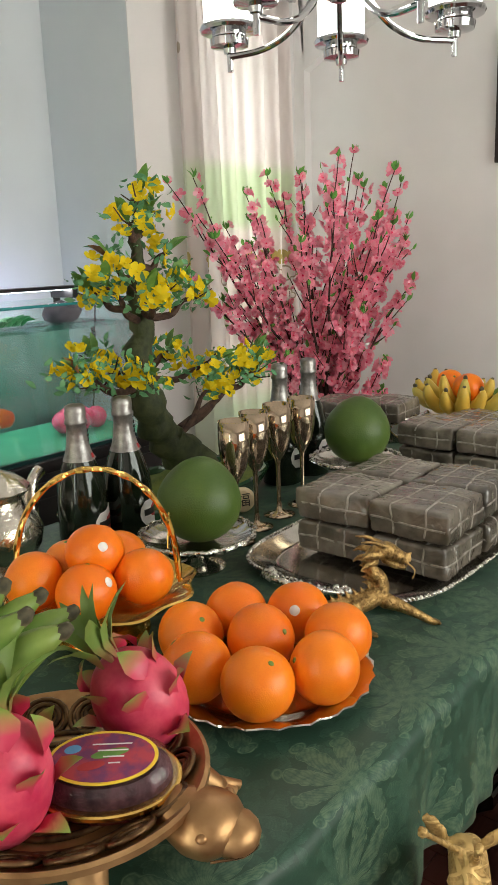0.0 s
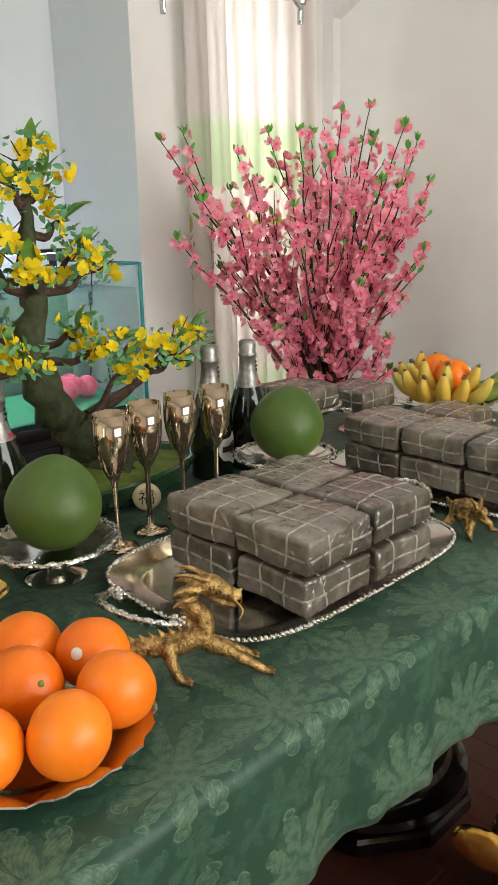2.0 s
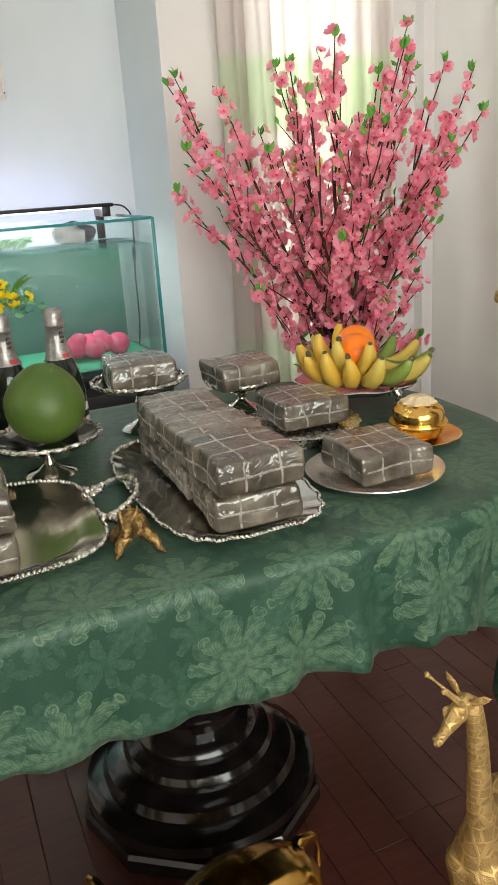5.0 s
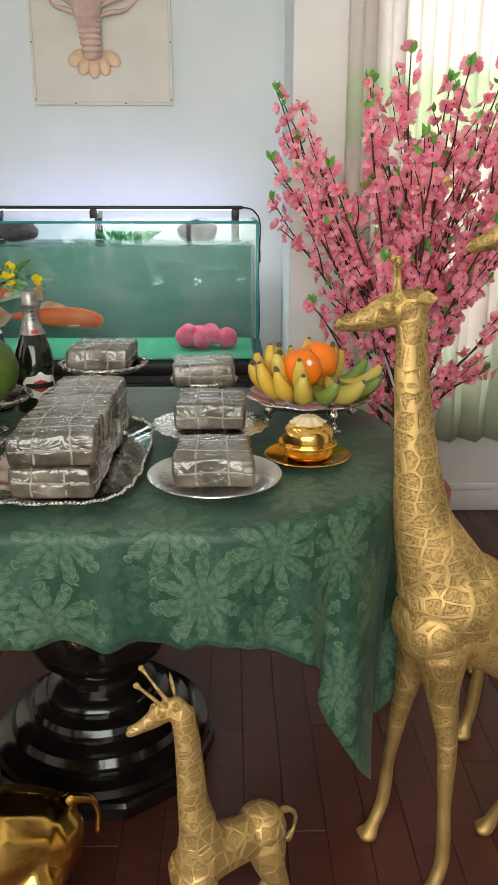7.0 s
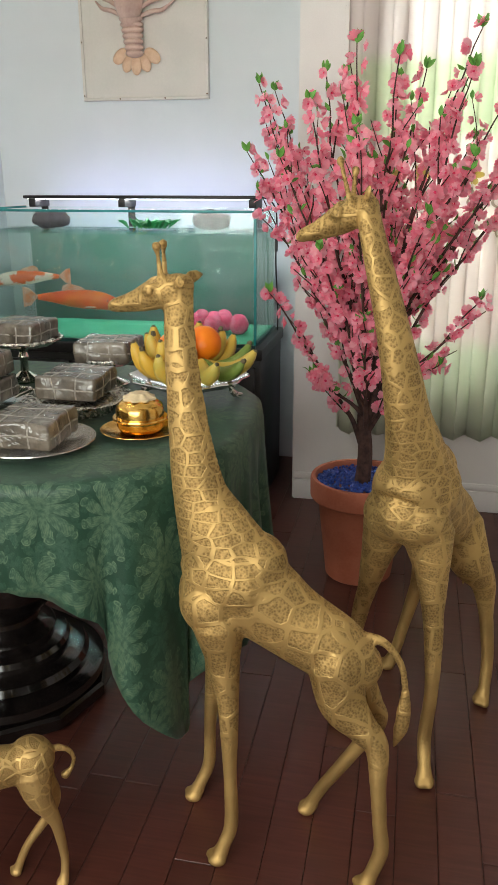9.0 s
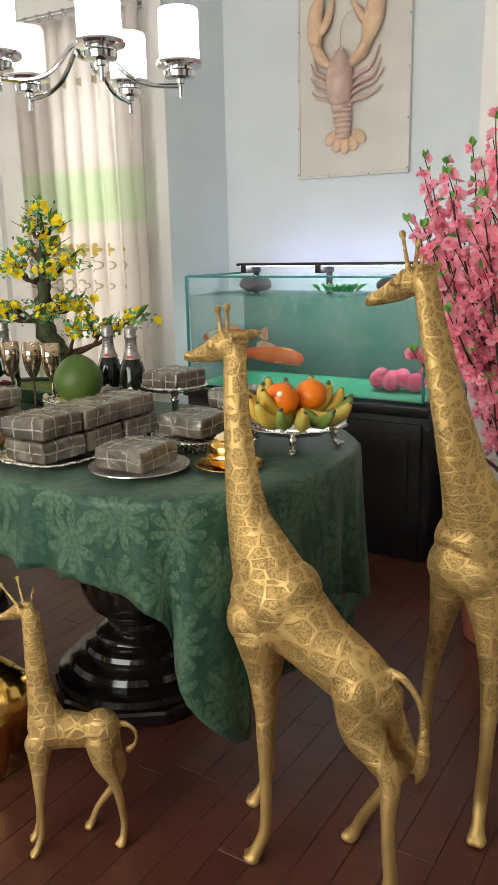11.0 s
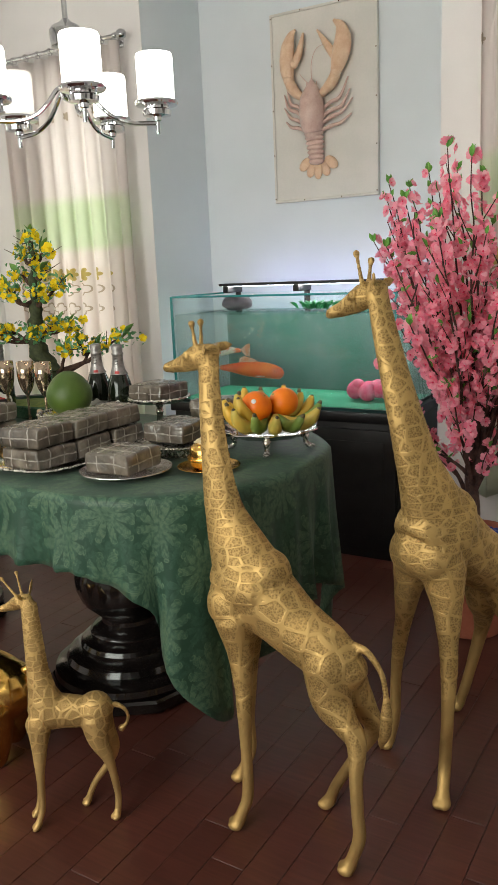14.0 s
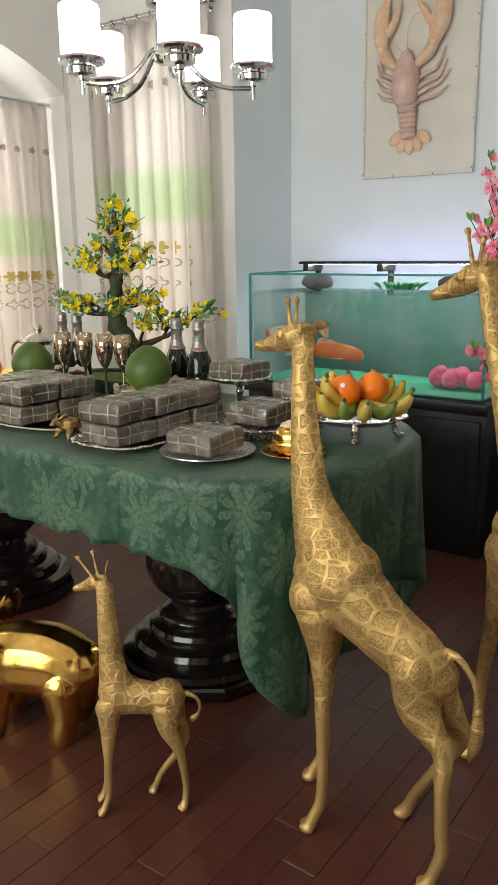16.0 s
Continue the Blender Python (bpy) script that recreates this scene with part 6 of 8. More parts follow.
def tray(name, label, x, y, hx, hy, power, rim, wave, waves, bead, turn=0, handles=False, mat=SILVER):
    t = thing(name, label, "tray", (x, y, TABLE), turn, "silver serving ware")
    n = 120
    bm = BM()
    rows = []
    for g, z, w in ((-0.045, 0.004, 0.2), (-0.038, 0.0045, 0.3), (-0.026, 0.009, 0.8), (-0.006, rim - 0.003, 1), (0, rim, 1), (0.002, rim - 0.002, 1), (-0.004, rim - 0.006, 1), (-0.028, 0.005, 0.8), (-0.04, 0.0006, 0.3)):
        rows.append([bm.verts.new((px, py, z)) for px, py in rounded_ring(hx + g, hy + g, power, n, wave * w, waves)])
    for a, b in zip(rows, rows[1:]):
        for i in range(n):
            j = (i + 1) % n
            bm.faces.new((a[i], a[j], b[j], b[i]))
    bm.faces.new(rows[0])
    bm.faces.new(rows[-1][::-1])
    part("dish", bm, mat, t)
    if bead:
        bm = BM()
        count = int(2 * (hx + hy) * 2 / bead)
        edge = rounded_ring(hx, hy, power, count * 4, wave, waves)
        acc, last = 0, edge[0]
        for p in edge:
            acc += math.dist(p, last)
            last = p
            if acc > bead:
                acc = 0
                ball(bm, (p[0], p[1], rim), bead * 0.52, seg=7, rings=5, scale=(1, 1, 0.9))
        part("beaded_rim", bm, SILVER_ORN, t, edge=None)
    if handles:
        for s in (-1, 1):
            bm = BM()
            pts = curve_points([(s * (hx - 0.004), -0.062, rim), (s * (hx + 0.02), -0.06, rim + 0.008), (s * (hx + 0.055), -0.042, rim + 0.022), (s * (hx + 0.068), 0, rim + 0.028), (s * (hx + 0.055), 0.042, rim + 0.022), (s * (hx + 0.02), 0.06, rim + 0.008), (s * (hx - 0.004), 0.062, rim)], 44)
            tube(bm, pts, [0.0052 + 0.0014 * math.sin(i * 2.2) for i in range(44)], 10)
            for q in (-1, 1):
                for k in range(8):
                    ball(bm, (s * (hx + random.uniform(-0.004, 0.022)), q * 0.061 + random.uniform(-0.013, 0.013), rim + random.uniform(-0.001, 0.008)), random.uniform(0.0045, 0.008), seg=8, rings=6)
            part("handle", bm, SILVER_ORN, t, "ornate cast silver handle", edge=None)
    return t


tray("serving_tray", "large silver serving tray with beaded rim and handles", 1.055, 2.53, 0.262, 0.18, 4.2, 0.016, 0, 0, 0.0066, handles=True)
tray("serving_tray", "narrow silver tray with a wavy rim", 1.512, 2.556, 0.130, 0.247, 3.6, 0.017, 0.012, 22, 0.0062)


def plate(name, label, x, y, r, rim, mat, scallop=0.0, waves=0, category="plate", foot=0.35):
    t = thing(name, label, category, (x, y, TABLE), 0, "silver serving ware")
    bm = BM()
    w = (lambda a, i: 1 + (scallop * math.sin(waves * a) if 4 <= i <= 8 else 0)) if scallop else None
    lathe(bm, [(0, 0.005), (r * 0.62, 0.005), (r * 0.70, 0.007), (r * 0.78, rim * 0.6), (r * 0.95, rim * 0.95), (r, rim), (r * 1.005, rim - 0.002), (r * 0.95, rim * 0.75), (r * 0.72, 0.002), (r * 0.6, 0.0005), (0, 0.0005)], 72, wave=w)
    part("dish", bm, mat, t)
    return t


plate("round_plate", "round pewter plate under a rice cake", 1.768, 2.445, 0.115, 0.017, PLATE_WHITE)


def cake_stand(name, label, x, y, r, h, top_mat=SILVER, stem=True, group="silver serving ware"):
    t = thing(name, label, "cake stand", (x, y, TABLE), 0, group)
    bm = BM()
    lathe(bm, [(0, h - 0.006), (r * 0.6, h - 0.005), (r * 0.8, h), (r, h + 0.010), (r * 1.01, h + 0.008), (r * 0.8, h - 0.005), (r * 0.55, h - 0.010), (0, h - 0.011)], 64, wave=lambda a, i: 1 + (0.02 * math.sin(16 * a) if 2 <= i <= 5 else 0))
    d = part("dish", bm, top_mat, t, "polished shallow dish")
    bm = BM()
    n = 96
    tube(bm, [(r * (0.97 + 0.02 * math.sin(16 * 2 * math.pi * i / n)) * math.cos(2 * math.pi * i / n), r * (0.97 + 0.02 * math.sin(16 * 2 * math.pi * i / n)) * math.sin(2 * math.pi * i / n), h + 0.009) for i in range(n)], [0.0038 + 0.0012 * math.sin(i * 2.1) for i in range(n)], 7, closed=True)
    part("rim", bm, SILVER_ORN, d, "chased scalloped rim", edge=None)
    bm = BM()
    lathe(bm, [(0, 0.0005), (0.044, 0.0005), (0.046, 0.004), (0.040, 0.009), (0.022, 0.015), (0.011, 0.024), (0.009, h * 0.5), (0.013, h * 0.62), (0.009, h * 0.74), (0.014, h - 0.018), (0.026, h - 0.0105), (0, h - 0.0105)], 36)
    part("foot", bm, SILVER, t)
    return t


cake_stand("pedestal_dish", "silver pedestal dish holding a pomelo", 0.775, 2.742, 0.098, 0.052)
cake_stand("pedestal_dish", "silver pedestal dish holding a pomelo", 1.288, 2.755, 0.098, 0.066)
cake_stand("pedestal_dish", "tall footed silver stand under a rice cake", 1.510, 2.925, 0.098, 0.098)
cake_stand("pedestal_dish", "small silver stand under a rice cake", 1.735, 2.930, 0.075, 0.060)
t = thing("low_dish", "low round silver dish with scalloped rim", "dish", (1.755, 2.688, TABLE), 0, "silver serving ware")
bm = BM()
lathe(bm, [(0, 0.036), (0.068, 0.036), (0.085, 0.033), (0.112, 0.036), (0.116, 0.034), (0.09, 0.028), (0.074, 0.026), (0.072, 0.0005), (0, 0.0005)], 64, wave=lambda a, i: 1 + (0.025 * math.sin(20 * a) if 2 <= i <= 5 else 0))
part("dish", bm, SILVER_ORN, t)


# ---- fruit ----


def orange_mesh(seed, r=0.046):
    bm = BM()
    ball(bm, (0, 0, r), r, seg=28, rings=18, scale=(1, 1, 0.96))
    for v in bm.verts:
        d = v.co - Vector((0, 0, r))
        v.co += d * 0.025 * noise.noise(d * 22 + Vector((seed, 0, 0)))
        rad = math.hypot(d.x, d.y)
        if rad < r * 0.35 and d.z > 0:
            v.co.z -= 0.0035 * (1 - rad / (r * 0.35)) ** 2
    return finish(bm, "peel", ORANGE)


ORANGES = [orange_mesh(k) for k in range(4)]
bm = BM()
lathe(bm, [(0, 0.0018), (0.0025, 0.0016), (0.004, 0.0004), (0.0032, -0.001)], 7)
STEM_SCAR = finish(bm, "stem_scar", BANANA_GREEN)
bm = BM()
lathe(bm, [(0, 0.0010), (0.0055, 0.0004), (0.0068, -0.0008)], 14)
STICKER = finish(bm, "sticker", PAPER)


def orange(x, y, z, k, label, group, r=0.046, sticker=False):
    rx, ry, rz = random.uniform(-75, 75), random.uniform(-60, 60), random.uniform(0, 360)
    t = thing("orange", label, "orange", (x, y, z), 0, group)
    m = Matrix.Translation((0, 0, r)) @ pose(0, 0, 0, rx, ry, rz) @ Matrix.Diagonal((r / 0.046,) * 3 + (1,)) @ Matrix.Translation((0, 0, -0.046))
    part("peel", ORANGES[k % 4], None, t, place=m)
    part("stem_scar", STEM_SCAR, None, t, place=m @ pose(0, 0, 0.0875))
    if sticker:
        part("sticker", STICKER, None, t, "small white fruit sticker", place=Matrix.Translation((0, 0, r)) @ pose(0, 0, 0, 62, 0, -60 + 40 * (k % 3)) @ pose(0, 0, r * 1.002))
    return t


OPX, OPY = 0.556, 2.432
plate("round_plate", "silver plate with a ruffled rim, heaped with oranges", OPX, OPY, 0.131, 0.020, SILVER, 0.018, 26)
for k in range(7):
    a = radians(9 + 360 * k / 7)
    orange(OPX + 0.0925 * math.cos(a), OPY + 0.0925 * math.sin(a), TABLE + 0.0085, k, "ripe orange on a silver plate", "oranges on the plate", 0.0410, k == 0)
orange(OPX, OPY + 0.003, TABLE + 0.012, 9, "ripe orange in the middle of the plate", "oranges on the plate", 0.0420)


def pomelo(x, y, z, r):
    bm = BM()
    ball(bm, (0, 0, r), r, seg=36, rings=24)
    for v in bm.verts:
        d = (v.co.z - r) / r
        k = 1 - 0.17 * max(d, 0) ** 1.6 - 0.012 * noise.noise(v.co * 18)
        v.co.x *= k
        v.co.y *= k
        v.co.z = r + (v.co.z - r) * (1.06 if d > 0 else 0.98)
    ob = part("pomelo", bm, POMELO, edge=None)
    ob.matrix_world = pose(x, y, z, 6, 4, 0)
    return tagged(ob, "large green pomelo on a silver pedestal dish", "pomelo", "pomelos")


pomelo(0.775, 2.744, TABLE + 0.0475, 0.069)
pomelo(1.290, 2.762, TABLE + 0.0615, 0.070)


def banana_mesh(length, r, bend, mat_name, mat):
    bm = BM()
    n = 14
    pts, rad = [], []
    for i in range(n):
        t = i / (n - 1)
        a = (t - 0.5) * bend
        pts.append((length * (t - 0.5) * math.cos(a * 0.4), 0, length * bend * 0.35 * ((t - 0.5) ** 2 * 4) - 0.0))
        rad.append(r * (0.35 + 0.65 * math.sin(math.pi * min(max(t * 1.06 - 0.02, 0.02), 0.985)) ** 0.55) if 0.04 < t < 0.97 else r * 0.3)
    tube(bm, pts, rad, 6)
    return finish(bm, mat_name, mat)


BANANAS = [banana_mesh(0.125, 0.0205, 0.75, "banana", BANANA), banana_mesh(0.115, 0.0195, 0.6, "banana", BANANA), banana_mesh(0.12, 0.018, 0.7, "banana", BANANA_GREEN)]
bm = BM()
lathe(bm, [(0, 0.004), (0.004, 0.003), (0.0062, -0.003), (0.0055, -0.008)], 8)
TIP_MESH = finish(bm, "banana_tip", BANANA_TIP)


def banana(parent, m, k):
    b = part("banana", BANANAS[k], None, parent, place=m)
    part("tip", TIP_MESH, None, b, place=pose(0.0625 if k != 1 else 0.0575, 0, 0.032, 0, 60, 0))
    return b


BX, BY = 1.965, 2.825
bp = thing("footed_bowl", "silver fluted bowl on cast feet", "bowl", (BX, BY, TABLE), 0, "silver serving ware")
bm = BM()
lathe(bm, [(0, 0.036), (0.06, 0.037), (0.10, 0.046), (0.132, 0.060), (0.134, 0.058), (0.10, 0.041), (0.06, 0.032), (0, 0.030)], 72, wave=lambda a, i: 1 + (0.035 * math.sin(10 * a) if 2 <= i <= 5 else 0))
part("dish", bm, SILVER, bp)
for q in range(4):
    a = radians(25 + 90 * q)
    m = pose(0, 0, 0, 0, 0, 25 + 90 * q)
    bm = BM()
    tube(bm, curve_points([(0.085, 0, 0.042), (0.100, 0, 0.034), (0.098, 0, 0.018), (0.108, 0, 0.006)], 10), spread_radii([0.013, 0.010, 0.006, 0.008], 10), 10, m)
    ball(bm, (0.112, 0, 0.006), 0.009, m, seg=10, rings=6, scale=(1.5, 1.1, 0.62))
    part("claw_foot", bm, SILVER_ORN, bp, edge=None)
bun = thing("banana_bunch", "ring of small yellow bananas, some still green", "bananas", (BX, BY, TABLE + 0.05), 0)
rnd = random.Random(12)
for row, (count, rad, z, tilt) in enumerate(((14, 0.088, 0.008, -26), (9, 0.064, 0.026, -42))):
    for q in range(count):
        a = 360 * q / count + row * 11
        lying = max(0.0, math.cos(radians(a + 35))) ** 0.6
        if row and lying > 0.55:
            continue
        lift = tilt * (1 - 0.62 * lying) + rnd.uniform(-7, 7)
        r_ = rad + 0.012 * lying
        m = pose(r_ * math.cos(radians(a)), r_ * math.sin(radians(a)), z + 0.020 - 0.004 * lying, 0, 0, a + rnd.uniform(-9, 9)) @ pose(0, 0, 0, 0, lift, 0) @ pose(0, 0, 0, rnd.uniform(-15, 15), 0, 0)
        banana(bun, m, 2 if (row == 0 and lying > 0.5 and q % 2) else q % 2)
for dx, dy in ((-0.020, -0.030), (0.022, 0.045)):
    orange(BX + dx, BY + dy, TABLE + 0.078, int(dx * 100) + 7, "ripe orange among the bananas", "oranges with the bananas", 0.043, dx < 0)

# ---- gold covered pot ----
gp = thing("covered_pot", "polished gold covered pot on a saucer", "pot", (1.938, 2.563, TABLE))
bm = BM()
lathe(bm, [(0, 0.004), (0.040, 0.004), (0.055, 0.006), (0.078, 0.012), (0.080, 0.011), (0.056, 0.003), (0.03, 0.0005), (0, 0.0005)], 48)
part("saucer", bm, GOLD_TUB, gp)
bm = BM()
lathe(bm, [(0, 0.005), (0.036, 0.005), (0.042, 0.009), (0.0465, 0.018), (0.0465, 0.029), (0.0535, 0.031), (0.0545, 0.0335), (0.0535, 0.036), (0, 0.036)], 48)
part("bowl", bm, GOLD_TUB, gp)
bm = BM()
lathe(bm, [(0.047, 0.0355), (0.0475, 0.052), (0.0445, 0.060), (0.037, 0.066), (0.028, 0.070), (0.0, 0.072)], 48)
lid = part("lid", bm, GOLD_TUB, gp)
bm = BM()
lathe(bm, [(0.030, 0.070), (0.031, 0.074), (0.022, 0.078), (0.016, 0.083), (0.0, 0.084)], 40, wave=lambda a, i: 1 + 0.12 * math.cos(8 * a))
part("petal_knob", bm, CREAM_CERAMIC, lid, "cream petal-shaped knob")

# ---- champagne flutes ----
bm = BM()
lathe(bm, [(0, 0.0005), (0.031, 0.0005), (0.032, 0.0025), (0.018, 0.006), (0.006, 0.011), (0.0042, 0.03), (0.0042, 0.100), (0.0058, 0.112), (0.0125, 0.122), (0.0205, 0.138), (0.0262, 0.160), (0.0285, 0.185), (0.0275, 0.223), (0.0260, 0.223), (0.0270, 0.185), (0.0245, 0.160), (0.0190, 0.140), (0.011, 0.126), (0.003, 0.120), (0, 0.119)], 40)
FLUTE_MESH = finish(bm, "glass", FLUTE)
for x, y in ((0.905, 2.765), (0.985, 2.785), (1.068, 2.795), (1.148, 2.795)):
    g = part("champagne_flute", FLUTE_MESH, None)
    g.matrix_world = pose(x, y, TABLE)
    tagged(g, "tall smoky mirrored champagne flute", "wine glass", "champagne flutes")


# ---- bottles ----
bm = BM()
lathe(bm, [(0, 0.0008), (0.038, 0.0008), (0.043, 0.004), (0.0435, 0.10), (0.0435, 0.125), (0.040, 0.155), (0.031, 0.19), (0.022, 0.215), (0.018, 0.235), (0.0165, 0.24)], 40)
BOTTLE_MESH = finish(bm, "bottle_glass", BOTTLE)
bm = BM()
lathe(bm, [(0.0272, 0.2045), (0.0230, 0.2175), (0.0193, 0.235), (0.0172, 0.255), (0.0168, 0.275), (0.0188, 0.277), (0.0192, 0.283), (0.0168, 0.287), (0.0178, 0.300), (0.0172, 0.312), (0.012, 0.316), (0, 0.317)], 32, wave=lambda a, i: 1 + (0.10 * (math.sin(a) > 0.3) if i == 0 else 0.012 * math.sin(9 * a + i)))
FOIL_MESH = finish(bm, "foil", FOIL)


def wrap_patch(r0, z0, r1, z1, a0, a1, n=14, shape=None):
    """A curved label on the bottle between two heights and angles."""
    bm = BM()
    rows = []
    for j in range(7):
        t = j / 6
        row = []
        for i in range(n + 1):
            s = i / n
            half = math.sqrt(max(0.0, 1 - (2 * t - 1) ** 2)) if shape == "oval" else 1.0
            a = radians((a0 + a1) / 2 + (a1 - a0) * (s - 0.5) * max(half, 0.04))
            r = r0 + (r1 - r0) * t
            row.append(bm.verts.new((r * math.cos(a), r * math.sin(a), z0 + (z1 - z0) * t)))
        rows.append(row)
    for p, q in zip(rows, rows[1:]):
        for i in range(n):
            bm.faces.new((p[i], p[i + 1], q[i + 1], q[i]))
    return bm


LABEL_MESH = finish(wrap_patch(0.0440, 0.035, 0.0440, 0.112, -55, 55, shape="oval"), "label", PAPER)
DISC_MESH = finish(wrap_patch(0.0443, 0.058, 0.0443, 0.092, -24, 24, shape="oval"), "label_disc", RED)
BAR_MESH = finish(wrap_patch(0.0446, 0.068, 0.0446, 0.082, -44, 44), "label_bar", INK)
EMBLEM_MESH = finish(wrap_patch(0.0262, 0.2085, 0.0234, 0.2175, -18, 18), "emblem", RED)
bm = BM()
for q, ch_ in enumerate("ASTI"):
    text_mesh(bm, ch_, 0.013, pose(0.0192, 0, 0.243 + 0.0105 * q, 0, 0, 0) @ pose(0, 0, 0, 90, 0, 90) @ pose(0, 0, 0, 0, 0, 90))
ASTI_MESH = finish(bm, "letters", INK, smooth=False)


def bottle(x, y, turn):
    b = thing("sparkling_wine_bottle", "dark sparkling wine bottle with silver foil neck", "bottle", (x, y, TABLE), turn, "sparkling wine bottles")
    squat = Matrix.Diagonal((1, 1, 0.853, 1))
    part("bottle_glass", BOTTLE_MESH, None, b, place=squat)
    f = part("foil", FOIL_MESH, None, b, "crinkled silver foil", place=squat)
    part("letters", ASTI_MESH, None, f)
    part("emblem", EMBLEM_MESH, None, f)
    lab = part("label", LABEL_MESH, None, b, "white oval label with red disc", place=squat)
    part("label_disc", DISC_MESH, None, lab)
    part("label_bar", BAR_MESH, None, lab)


for x, y, turn in ((0.705, 2.942, -50), (0.797, 2.928, -52), (1.258, 2.930, -60), (1.356, 2.922, -62)):
    bottle(x, y, turn)

# ---- blossoms and leaves ----


def petals_mesh(name, count, size, cup, mats, seed, notch=0.0, double=False):
    """A flower of broad curved petals round a small heart."""
    rnd = random.Random(seed)
    bm = BM()
    for q in range(count):
        a = 2 * math.pi * q / count + rnd.uniform(-0.12, 0.12)
        c = cup + rnd.uniform(-0.12, 0.12)
        s = size * rnd.uniform(0.88, 1.1)
        rows = []
        for t, w in ((0.08, 0.10), (0.45, 0.36), (0.8, 0.45), (1.0, 0.20)):
            lift = s * (c * t - 0.35 * c * t * t)
            row = []
            for k in (-1, 0, 1):
                rr = t - (notch if (k == 0 and t == 1.0) else 0)
                x, y = s * rr, s * w * k
                row.append(bm.verts.new((x * math.cos(a) - y * math.sin(a), x * math.sin(a) + y * math.cos(a), lift + 0.10 * s * abs(k) * t)))
            rows.append(row)
        for p, r in zip(rows, rows[1:]):
            for k in (0, 1):
                bm.faces.new((p[k], p[k + 1], r[k + 1], r[k]))
    for q in range(count if double else 0):
        a = 2 * math.pi * (q + 0.5) / count + rnd.uniform(-0.2, 0.2)
        s, c = size * rnd.uniform(0.58, 0.7), 1.15 + rnd.uniform(-0.15, 0.15)
        rows = []
        for t, w in ((0.1, 0.12), (0.6, 0.42), (1.0, 0.30)):
            lift = s * (c * t - 0.2 * c * t * t) + 0.03 * size
            rows.append([bm.verts.new((s * t * 0.8 * math.cos(a) - s * w * k * math.sin(a), s * t * 0.8 * math.sin(a) + s * w * k * math.cos(a), lift)) for k in (-1, 1)])
        for p, r in zip(rows, rows[1:]):
            bm.faces.new((p[0], p[1], r[1], r[0]))
    n = len(bm.faces)
    lathe(bm, [(0.0, size * 0.38), (size * 0.17, size * 0.30), (size * 0.05, 0.0)], 5)
    bm.faces.ensure_lookup_table()
    for f in bm.faces[n:]:
        f.material_index = 1
    me = finish(bm, name, mats)
    return me


def leaf_mesh(name, length, width, mat, curl=0.25):
    bm = BM()
    rows = []
    for t, w in ((0.0, 0.05), (0.3, 0.85), (0.6, 1.0), (0.85, 0.5), (1.0, 0.03)):
        rows.append([bm.verts.new((length * t, width / 2 * w * k, length * curl * (t - t * t * 1.3) + abs(k) * width * 0.16 * w)) for k in (-1, 0, 1)])
    for p, r in zip(rows, rows[1:]):
        for k in (0, 1):
            bm.faces.new((p[k], p[k + 1], r[k + 1], r[k]))
    return finish(bm, name, mat)


def scatter_joined(name, meshes, places, parent, label=""):
    """Many copies of small meshes in one mesh."""
    verts, faces, mats, base = [], [], [], 0
    data = []
    for me in meshes:
        v = np.array([x.co[:] for x in me.vertices])
        data.append((v, [tuple(p.vertices) for p in me.polygons], [p.material_index for p in me.polygons]))
    for i, m in enumerate(places):
        v, f, mi = data[i % len(data)]
        m = np.array(m)
        verts.append(v @ m[:3, :3].T + m[:3, 3])
        faces += [tuple(base + k for k in q) for q in f]
        mats += mi
        base += len(v)
    me = bpy.data.meshes.new(name)
    me.from_pydata(np.vstack(verts).tolist(), [], faces)
    for slot in meshes[0].materials:
        me.materials.append(slot)
    me.polygons.foreach_set("material_index", mats)
    me.polygons.foreach_set("use_smooth", [True] * len(faces))
    ob = part(name, me, None, parent, label)
    ob["kind"] = "stuff"
    return ob


def facing(p, direction, spin, size=1.0):
    """A pose at p whose z looks along direction."""
    d = Vector(direction).normalized()
    q = d.to_track_quat("Z", "Y").to_matrix().to_4x4()
    return Matrix.Translation(p) @ q @ pose(0, 0, 0, 0, 0, spin) @ Matrix.Diagonal((size, size, size, 1))


# ---- pink blossom tree ----


